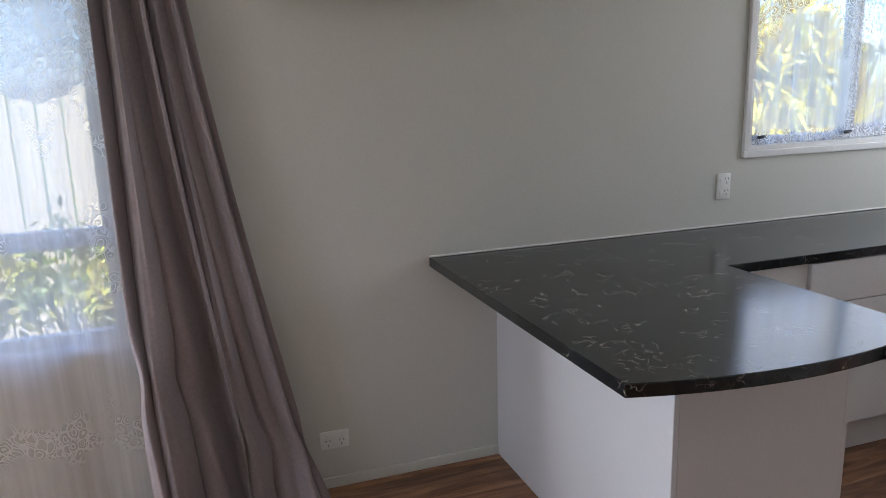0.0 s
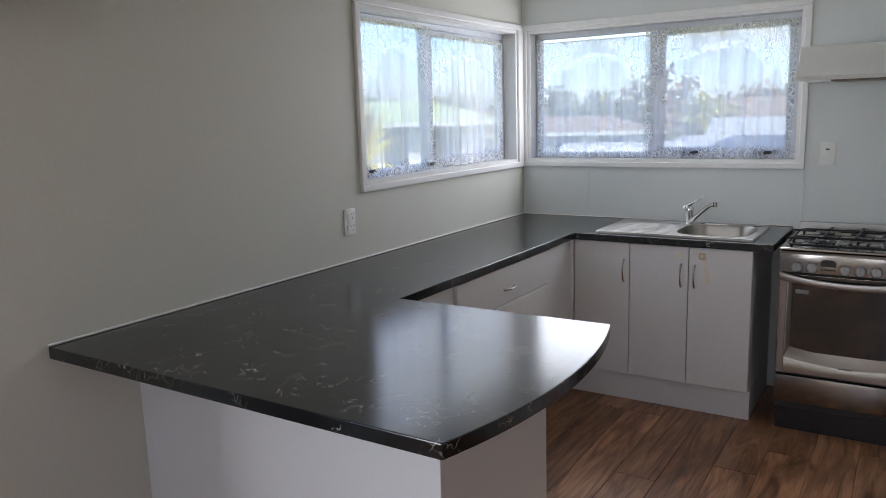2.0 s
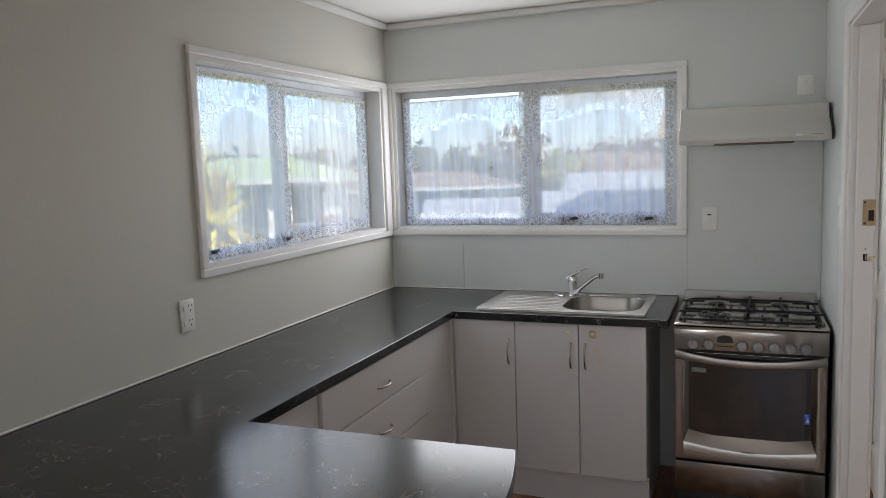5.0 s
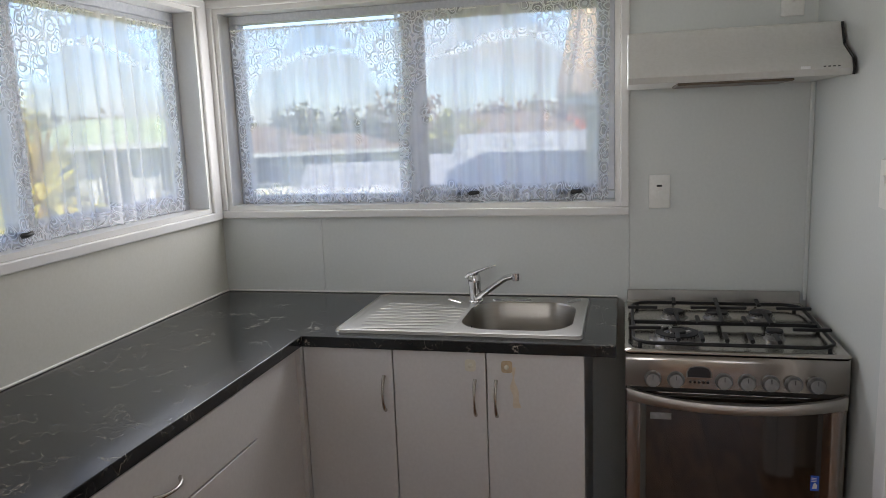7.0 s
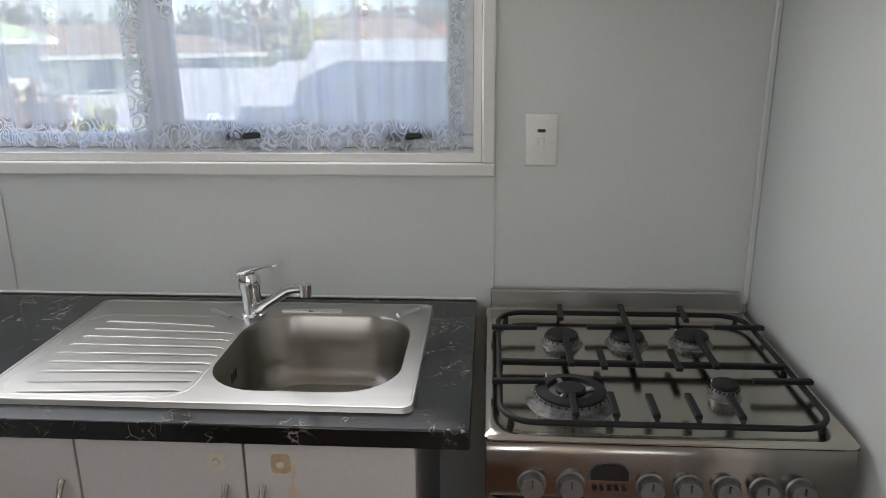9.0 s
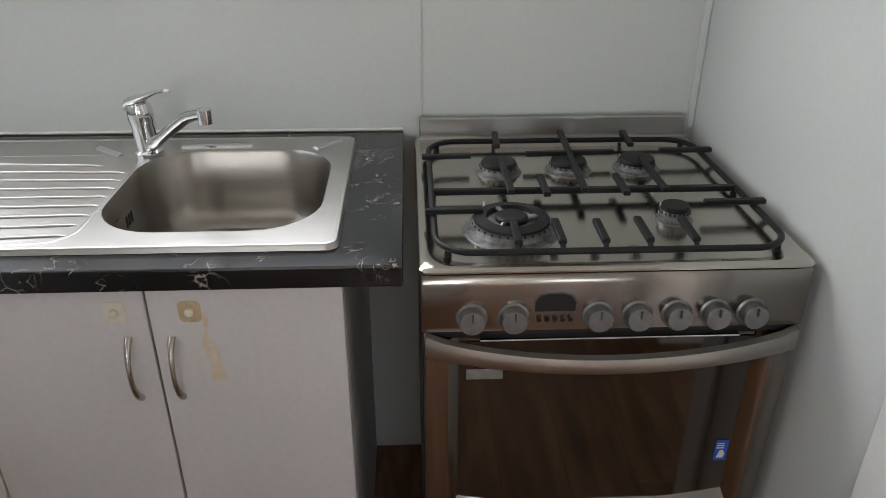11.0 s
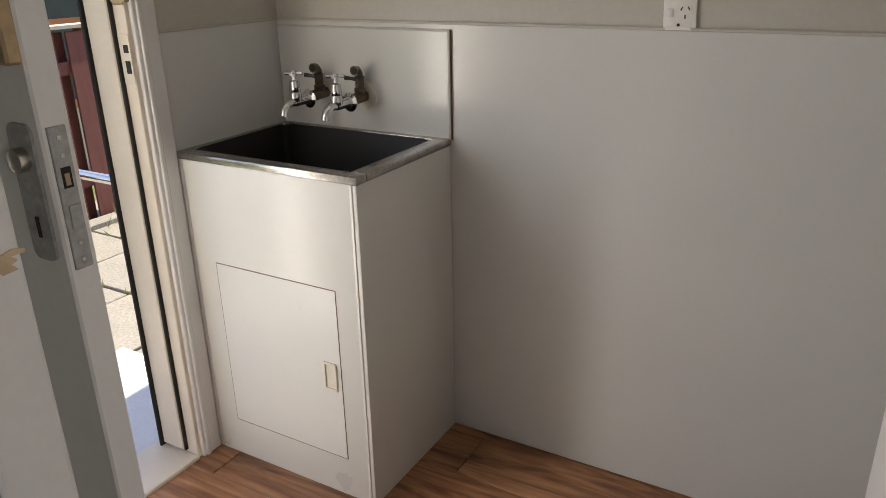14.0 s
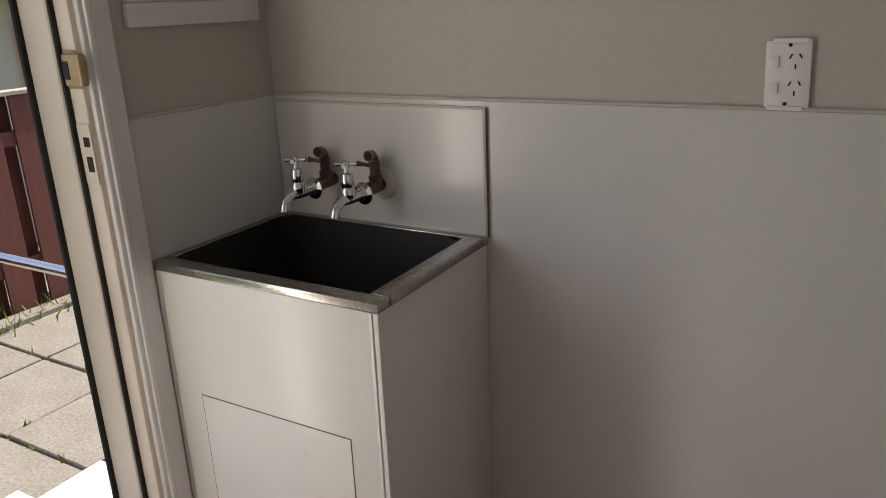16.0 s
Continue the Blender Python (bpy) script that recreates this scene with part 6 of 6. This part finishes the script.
def tree(name, label, x, y, height, radius, leafm, seed, count=900, size=0.22):
    z = ground_height(x, y)
    t = thing(name, label, "tree", (x, y, z))
    rnd = random.Random(seed)
    bm = B()
    tube(bm, [(x, y, z - 0.1), (x + 0.05, y, z + height * 0.3), (x - 0.05, y + 0.1, z + height * 0.75)], [0.045 * height, 0.032 * height, 0.012 * height], 9)
    for i in range(6):
        a = rnd.uniform(0, 6.28)
        h = height * rnd.uniform(0.3, 0.6)
        tube(bm, [(x, y, z + h), (x + radius * 0.4 * math.cos(a), y + radius * 0.4 * math.sin(a), z + h + height * 0.14), (x + radius * 0.75 * math.cos(a), y + radius * 0.75 * math.sin(a), z + h + height * 0.28)], [0.018 * height, 0.012 * height, 0.004 * height], 7)
    part("trunk", bm, BARK, t)
    bm = B()
    leaf_cloud(bm, (x, y, z + height * 0.66), radius, count, size, rnd, 0.75, 20)
    part("crown", bm, leafm, t)
    return t


def palm(name, label, x, y, trunks, seed):
    """A cabbage palm: thin trunks with rosettes of strap leaves."""
    z = ground_height(x, y)
    t = thing(name, label, "palm", (x, y, z))
    rnd = random.Random(seed)
    for dx, dy, h, r in trunks:
        bm = B()
        tube(bm, [(x, y, z - 0.1), (x + dx * 0.6, y + dy * 0.6, z + h * 0.5), (x + dx, y + dy, z + h)], [0.09, 0.07, 0.05], 9)
        part("trunk", bm, BARK, t)
        bm = B()
        c = Vector((x + dx, y + dy, z + h))
        for i in range(110):
            a, el = rnd.uniform(0, 6.28), rnd.uniform(-0.7, 1.45)
            d = Vector((math.cos(a) * math.cos(el), math.sin(a) * math.cos(el), math.sin(el)))
            L = r * rnd.uniform(0.75, 1.15)
            s = d.cross(Vector((0, 0, 1))).normalized() * 0.042
            p1, p2 = c + d * L * 0.55, c + d * L + Vector((0, 0, -0.22 * L * rnd.random()))
            v = [bm.verts.new(q) for q in (c - s * 0.5, c + s * 0.5, p1 + s, p1 - s, p2)]
            bm.faces.new((v[0], v[1], v[2], v[3]))
            bm.faces.new((v[3], v[2], v[4]))
        part("leaf_rosette", bm, PALMLEAF, t)
    return t


palm("cabbage_palm", "yellow-green cabbage palm outside the kitchen window", 7.4, 7.6, ((0.0, 0.1, 2.9, 1.0), (-0.5, 0.0, 2.2, 1.0), (0.5, -0.4, 1.6, 1.0), (-0.2, -0.6, 1.0, 0.95), (0.7, 0.4, 2.4, 0.9)), 11)
palm("cabbage_palm", "yellow-green cabbage palm in the garden bed", 5.9, 7.4, ((0.0, 0.0, 1.6, 1.0), (0.5, 0.2, 2.4, 0.95), (-0.4, 0.1, 0.9, 0.9), (0.3, -0.5, 1.1, 0.9)), 12)
palm("cabbage_palm", "low yellow-green strap-leaved palm", 4.6, 6.7, ((0.0, 0.0, 1.0, 0.95), (0.35, 0.1, 1.7, 0.9), (-0.4, 0.3, 2.1, 0.85)), 13)


def house(name, label, cx, cy, rot, w, d, wall_h, roof_h, wallm, roofm, wins, hip=0.35, base=None, eave=0.45):
    """A single-storey house: walls, hipped roof, fascia, windows along its faces."""
    z = ground_height(cx, cy) if base is None else base
    t = thing(name, label, "house", (cx, cy, z))
    m = Matrix.Translation((cx, cy, z)) @ Matrix.Rotation(radians(rot), 4, "Z")

    def put(nm, bm, mt, par=None):
        bmesh.ops.transform(bm, matrix=m, verts=bm.verts)
        return part(nm, bm, mt, par or t)
    put("wall", box(B(), -w / 2, w / 2, -d / 2, d / 2, -1.0, wall_h), wallm)
    bm = B()
    e = eave
    lo = [bm.verts.new(p) for p in ((-w / 2 - e, -d / 2 - e, wall_h), (w / 2 + e, -d / 2 - e, wall_h), (w / 2 + e, d / 2 + e, wall_h), (-w / 2 - e, d / 2 + e, wall_h))]
    r0, r1 = bm.verts.new((-w / 2 - e + hip * d, 0, wall_h + roof_h)), bm.verts.new((w / 2 + e - hip * d, 0, wall_h + roof_h))
    for f in ((lo[0], lo[1], r1, r0), (lo[2], lo[3], r0, r1), (lo[1], lo[2], r1), (lo[3], lo[0], r0), (lo[3], lo[2], lo[1], lo[0])):
        bm.faces.new(f)
    put("roof", bm, roofm)
    bm = B()
    for y in (-d / 2 - e, d / 2 + e - 0.04):
        box(bm, -w / 2 - e, w / 2 + e, y, y + 0.04, wall_h - 0.16, wall_h - 0.004)
    put("fascia", bm, HOUSEW)
    for u, v0, ww, hh in wins:
        for y in (-d / 2 - 0.03, d / 2):
            bm = B()
            box(bm, u - ww / 2, u + ww / 2, y, y + 0.03, v0, v0 + hh)
            wn_ = put("window", bm, DARKWIN)
            bm = B()
            for a in ((u - ww / 2 - 0.06, u - ww / 2, v0 - 0.06, v0 + hh + 0.06), (u + ww / 2, u + ww / 2 + 0.06, v0 - 0.06, v0 + hh + 0.06), (u - ww / 2, u + ww / 2, v0 - 0.06, v0), (u - ww / 2, u + ww / 2, v0 + hh, v0 + hh + 0.06)):
                box(bm, a[0], a[1], y - 0.02 if y < 0 else y + 0.01, y + 0.02 if y < 0 else y + 0.05, a[2], a[3])
            put("frame", bm, HOUSEW, wn_)
    return t


def polar(az, dist):
    return 0.74 + dist * math.sin(radians(az)), 1.17 + dist * math.cos(radians(az))


gx, gy = polar(54, 27)
house("house", "white bungalow with pale green metal roof", gx, gy, -54, 5.6, 6, 2.35, 0.75, HOUSEW, ROOFGR, ((-1.7, 0.9, 0.9, 1.2), (-0.2, 0.3, 0.8, 1.9), (1.5, 0.9, 1.0, 1.2)), 0.35, -1.0)
gx, gy = polar(67, 34)
house("house", "white bungalow with brown hipped roof", gx, gy, -67, 7.0, 6, 2.0, 0.6, HOUSEW, ROOFB, ((-1.8, 0.8, 1.0, 1.0), (0.0, 0.8, 0.9, 1.0), (1.8, 0.8, 1.0, 1.0)), 0.35, -1.3)
gx, gy = polar(74.5, 17)
house("garage", "long shed with pale metal roof", gx, gy, -74.5, 3.8, 3.6, 1.7, 0.75, HOUSEW, ROOFG, ((0.6, 0.6, 0.8, 0.7),), 0.0, -1.65)
gx, gy = polar(84.0, 21)
house("garage", "low garage with white metal roof", gx, gy, -84, 3.6, 4, 2.15, 0.5, HOUSEC, ROOFG, ((0.8, 0.7, 0.8, 0.8),), 0.0, -1.4)
gx, gy = polar(84.5, 15)
house("shed", "grey gabled shed below the kitchen window", gx, gy, 84, 4, 2.6, 1.95, 0.62, HOUSEC, ROOFSH, ((0.8, 0.5, 0.8, 0.8),), 0.0, -1.6)
gx, gy = polar(81.5, 46)
house("house", "far house with small white gable", gx, gy, -81.5, 9, 8, 2.6, 1.6, HOUSEW, ROOFB, ((-2.5, 0.9, 1.4, 1.2), (2.0, 0.9, 1.4, 1.2)))
gx, gy = polar(85.6, 62)
house("house", "far house with red tiled roof", gx, gy, -85.6, 4, 7, 2.9, 1.5, HOUSEC, ROOFR, ((-2.5, 0.9, 1.4, 1.2),))
gx, gy = polar(61, 44)
house("house", "far cream house behind trees", gx, gy, -61, 10, 8, 2.5, 1.4, HOUSEC, ROOFB, ((-2.5, 0.9, 1.4, 1.2), (2.0, 0.9, 1.4, 1.2)))

# parked car, far down the slope
def far_car(x, y, rot):
    z = ground_height(x, y)
    c = thing("car", "small white hatchback parked on the grass", "car", (x, y, z))
    m = Matrix.Translation((x, y, z)) @ Matrix.Rotation(radians(rot), 4, "Z")
    bm = B()
    side = [(-2.0, 0.35), (2.0, 0.35), (2.05, 0.75), (1.2, 0.92), (0.55, 1.42), (-1.3, 1.45), (-1.95, 1.0)]
    prism(bm, side, -0.8, 0.8, m @ Matrix.Rotation(radians(90), 4, "X"), 0.06, 2)
    part("body", bm, WHITESTEP, c, "", True)
    bm = B()
    prism(bm, [(-1.55, 0.98), (0.95, 0.96), (0.48, 1.36), (-1.22, 1.38)], -0.81, 0.81, m @ Matrix.Rotation(radians(90), 4, "X"))
    part("windows", bm, DARKWIN, c)
    for wx in (-1.25, 1.3):
        for wy in (-0.72, 0.72):
            bm = B()
            cyl(bm, (wx, wy - 0.1, 0.3), (wx, wy + 0.1, 0.3), 0.3, seg=18)
            bmesh.ops.transform(bm, matrix=m, verts=bm.verts)
            part("wheel", bm, BLACK, c)


far_car(*polar(63.5, 22), 28)

# street lamp
gx, gy = polar(73.6, 40)
sl = thing("street_lamp", "grey street lamp with curved arm", "street lamp", (gx, gy, ground_height(gx, gy)))
part("pole", tube(B(), [(gx, gy, ground_height(gx, gy)), (gx, gy, 1.6), (gx - 0.3, gy + 0.5, 1.85), (gx - 0.5, gy + 0.9, 1.8)], [0.07, 0.05, 0.04, 0.06], 8), ALU, sl)

trees = (
    (66, 60, 5.3, 2.6, LEAFD), (70, 62, 5.0, 2.4, LEAFD), (63, 55, 4.6, 2.2, LEAFD), (74, 60, 6.0, 3.2, LEAFB), (78, 64, 4.8, 2.2, LEAFD),
    (81.5, 58, 5.4, 2.6, LEAFB), (85, 60, 5.0, 2.2, LEAFB), (88, 66, 7, 3.4, LEAFD), (58, 58, 5.0, 2.6, LEAFD), (53, 60, 5.4, 2.8, LEAFD), (48, 52, 5.2, 2.6, LEAFD), (92, 60, 6, 3, LEAFD),
    (77.3, 24, 4.3, 1.25, LEAFY), (60, 20, 2.2, 1.1, LEAFB), (49.5, 19, 2.4, 1.0, LEAFY), (56, 16, 1.6, 0.8, LEAFB), (44, 24, 3.2, 1.6, LEAFY), (64, 19, 1.5, 0.8, LEAFY))
for i, (az, dist, h, r, lm) in enumerate(trees):
    x, y = polar(az, dist)
    lab = {"hazed_dark_foliage": "dark green tree on the far skyline", "bronze_foliage": "bronze-leaved tree in a neighbouring garden", "yellow_green_foliage": "yellow-green flowering tree in a neighbouring garden"}[lm.name]
    tree("tree", lab, x, y, h, r, lm, 40 + i, 800 if dist > 30 else 700, 0.30 if dist > 30 else 0.13)

# far wooded ridge
bm = B()
rnd = random.Random(5)
for i in range(150):
    az = radians(20 + 0.62 * i)
    leaf_cloud(bm, (150 * math.sin(az), 150 * math.cos(az), rnd.uniform(-2.0, 0.8)), 5.0, 60, 0.9, rnd, 0.6, 8)
single("far_wood", bm, LEAFD, "distant line of dark trees", "trees", kind="stuff")

# cream paling fence and shrubs beyond the living-room window
fen = thing("fence", "cream painted board fence behind the garden", "fence", (-2, 7.2, -0.5))
for i in range(34):
    x = -5.2 + 0.20 * i
    bm = B()
    box(bm, x, x + 0.185, 7.2, 7.222, -0.75, 1.62 + 0.01 * math.sin(i * 2.3), 0.004)
    part("paling", bm, FENCEC, fen)
bm = B()
box(bm, -5.2, 1.6, 7.224, 7.27, 0.0, 0.09)
box(bm, -5.2, 1.6, 7.224, 7.27, 1.2, 1.29)
part("rail", bm, FENCEC, fen)
for i in range(9):
    x = -3.6 + 0.55 * i
    y = 6.2 + 0.3 * math.sin(i * 1.7)
    t = thing("shrub", "leafy green garden shrub by the fence", "shrub", (x, y, -0.45), "garden shrubs")
    rnd = random.Random(70 + i)
    bm = B()
    for q in range(5):
        a = rnd.uniform(0, 6.28)
        tube(bm, [(x, y, -0.5), (x + 0.2 * math.cos(a), y + 0.2 * math.sin(a), 0.1)], [0.02, 0.008], 6)
    part("stem", bm, BARK, t)
    bm = B()
    leaf_cloud(bm, (x, y, 0.12 + 0.15 * rnd.random()), 0.5, 420, 0.055, rnd, 0.9, 12)
    part("foliage", bm, (LEAFY, WEED, LEAFY, LEAFD)[i % 4], t)

# back step, handrail, paved yard and paling fence
bm = B()
box(bm, OUT + 0.062, 5.21, -0.86, 0.9, -0.16, -0.09, 0.006, 2)
box(bm, OUT + 0.062, 5.19, -0.84, 0.88, -0.42, -0.16)
landing = single("back_landing", bm, WHITESTEP, "white painted timber landing outside the back door", "landing")
bm = B()
box(bm, 5.21, 5.52, -0.70, 0.9, -0.28, -0.22, 0.006, 2)
box(bm, 5.212, 5.50, -0.68, 0.88, -0.42, -0.28)
single("step", bm, WHITESTEP, "white painted timber step below the landing", "step")
hr = thing("handrail", "galvanised pipe handrail beside the back landing", "handrail", (5.0, -0.80, -0.1))
part("rail", tube(B(), [(OUT + 0.02, -0.80, 0.70), (6.3, -0.80, 0.70)], 0.019, 14), CHROME, hr, "", True)
for x in (6.25,):
    part("post", tube(B(), [(x, -0.80, -0.42), (x, -0.80, 0.70)], 0.019, 12), CHROME, hr, "", True)

yard = B()
box(yard, OUT, 8.2, -6.0, 1.6, -0.55, -0.405)
structure("pavement", yard, mat("joint_earth", (0.16, 0.13, 0.09), 0.95, var=0.2, scale=12, bump=0.3), "weedy concrete paver yard")
yard_ob = bpy.data.objects["pavement"]
pm = B()
box(pm, -0.295, 0.295, -0.295, 0.295, -0.03, 0.0, 0.006, 1)
pave_mesh = finish("paver", pm, PAVER)
rnd = random.Random(9)
for i in range(6):
    for j in range(11):
        ob = new("paver", pave_mesh)
        ob.parent = yard_ob
        ob.matrix_basis = pose(4.70 + 0.61 * i, -5.0 + 0.61 * j, -0.375 + rnd.uniform(-0.004, 0.004), rnd.uniform(-0.6, 0.6), rnd.uniform(-0.6, 0.6), rnd.uniform(-0.7, 0.7))
weeds = B()
for q in range(900):
    if rnd.random() < 0.5:
        x, y = 4.395 + 0.61 * rnd.randint(0, 6) + rnd.gauss(0, 0.008), rnd.uniform(-5, 1)
    else:
        x, y = rnd.uniform(4.4, 7.8), -5.305 + 0.61 * rnd.randint(0, 11) + rnd.gauss(0, 0.008)
    if noise.noise((x * 1.7, y * 1.7, 3)) < 0.05:
        continue
    h = rnd.uniform(0.02, 0.075)
    a = rnd.uniform(0, 6.28)
    d = Vector((math.cos(a), math.sin(a), 0)) * 0.012
    lean = Vector((rnd.gauss(0, 0.4), rnd.gauss(0, 0.4), 1)) * h
    p = Vector((x, y, -0.385))
    weeds.faces.new([weeds.verts.new(v) for v in (p - d, p + d, p + lean)])
for q in range(500):
    x, y = 7.45 + rnd.gauss(0, 0.07), rnd.uniform(-5.5, 1)
    h = rnd.uniform(0.04, 0.20)
    a = rnd.uniform(0, 6.28)
    d = Vector((math.cos(a), math.sin(a), 0)) * 0.009
    lean = Vector((rnd.gauss(0, 0.5), rnd.gauss(0, 0.5), 1)) * h
    p = Vector((x, y, -0.40))
    weeds.faces.new([weeds.verts.new(v) for v in (p - d, p + d, p + lean)])
single("weeds", weeds, WEED, "small green weeds in the paver joints", "weeds", kind="stuff")

pf = thing("paling_fence", "red-brown stained timber paling fence with gaps", "fence", (7.6, -2.4, -0.42))
for i in range(52):
    y = -6.0 + 0.135 * i
    bm = B()
    x = 7.55 if i % 2 else 7.645
    box(bm, x, x + 0.022, y, y + 0.172, -0.40, 1.02 + 0.015 * math.sin(i * 1.9), 0.003)
    part("paling", bm, FENCE, pf)
for z in (-0.1, 0.72):
    bm = B()
    box(bm, 7.573, 7.643, -6.0, 1.0, z, z + 0.09)
    part("rail", bm, FENCE, pf)
bm = B()
box(bm, 7.53, 7.69, -6.0, 1.0, 1.037, 1.06)
part("capping", bm, FENCEC, pf)
bm = B()
box(bm, 7.40, 7.53, -6.0, 1.0, -0.42, -0.33, 0.01)
single("kerb_edging", bm, PAVER, "mossy concrete edging at the fence foot", "edging")

# the neighbour's tiled house
nb = thing("house", "neighbouring cream house with weathered tile roof and orange trim", "house", (14, -3, -0.5))
bm = B()
box(bm, 11.2, 18.2, -9, 1.75, -1.5, 1.78)
part("wall", bm, HOUSEC, nb)
bm = B()
box(bm, 10.68, 10.72, -9.4, 2.04, 1.72, 1.86)
part("fascia", bm, HOUSEW, nb)
pitch = radians(25)
bm = B()
vs = [bm.verts.new(p) for p in ((10.7, -9.4, 1.82), (10.7, 2.04, 1.82), (14.9, 2.04, 1.82 + 4.2 * math.tan(pitch)), (14.9, -9.4, 1.82 + 4.2 * math.tan(pitch)), (19.1, 2.04, 1.82), (19.1, -9.4, 1.82))]
bm.faces.new((vs[0], vs[1], vs[2], vs[3]))
bm.faces.new((vs[3], vs[2], vs[4], vs[5]))
roof = part("roof", bm, TILE, nb)
for r in range(13):
    for c in range(16):
        s = 0.16 + 0.35 * r
        y = 1.93 - 0.30 * c
        x, z = 10.7 + s * math.cos(pitch), 1.83 + s * math.sin(pitch)
        if r == 0 and c == 0:
            tb = B()
            pr = [(-0.15, 0.0), (-0.10, 0.045), (-0.03, 0.05), (0.03, 0.012), (0.15, 0.0), (0.15, -0.012), (-0.15, -0.012)]
            prism(tb, pr, -0.20, 0.20, Matrix.Rotation(radians(90), 4, "X") @ Matrix.Identity(4))
            bmesh.ops.transform(tb, matrix=Matrix.Rotation(radians(90), 4, "Z"), verts=tb.verts)
            tile_mesh = finish("roof_tile", tb, TILE)
        ob = new("roof_tile", tile_mesh)
        ob.parent = roof
        ob.matrix_basis = Matrix.Translation((x, y, z + 0.02)) @ Matrix.Rotation(-pitch - 0.05, 4, "Y")
for y in (-3.2, -5.4):
    bm = B()
    box(bm, 11.17, 11.2, y - 0.75, y + 0.75, -0.1, 1.35)
    w = part("window", bm, DARKWIN, nb)
    bm = B()
    for a in ((y - 0.85, y - 0.75, -0.2, 1.45), (y + 0.75, y + 0.85, -0.2, 1.45), (y - 0.03, y + 0.03, -0.1, 1.35), (y - 0.75, y + 0.75, -0.2, -0.1), (y - 0.75, y + 0.75, 1.35, 1.45), (y - 0.75, y + 0.75, 0.8, 0.86)):
        box(bm, 11.14, 11.2, *a)
    part("frame", bm, ORANGE, w, "orange-brown window frame")

# ---- floor planks ----
floor_ob = bpy.data.objects["floor"]
rnd = random.Random(21)
PITCH, FULL = 0.177, 1.22
plank_meshes = {}


def plank_mesh(length):
    key = round(length, 2)
    if key not in plank_meshes:
        plank_meshes[key] = finish("plank", box(B(), -key / 2 + 0.0008, key / 2 - 0.0008, -PITCH / 2 + 0.0008, PITCH / 2 - 0.0008, -0.006, 0.0, 0.0015, 1), PLANK)
    return plank_meshes[key]


for r in range(22):
    y = -0.884 + PITCH / 2 + PITCH * r
    x = {1: 3.113 - 4 * FULL, 4: 3.74 - 4 * FULL}.get(r, -1.2 - rnd.uniform(0, FULL))
    while x < LE:
        x0, x1 = x, min(x + FULL, OUT - 0.01)
        x += FULL
        mid = (x0 + x1) / 2
        if x1 - x0 < 0.05 or (y < 0.45 and x1 < 2.3) or (y > 2.4 and mid > 1.3):
            continue
        ob = new("plank", plank_mesh(x1 - x0))
        ob.parent = floor_ob
        ob.matrix_basis = Matrix.Translation((mid, y, 0.0))
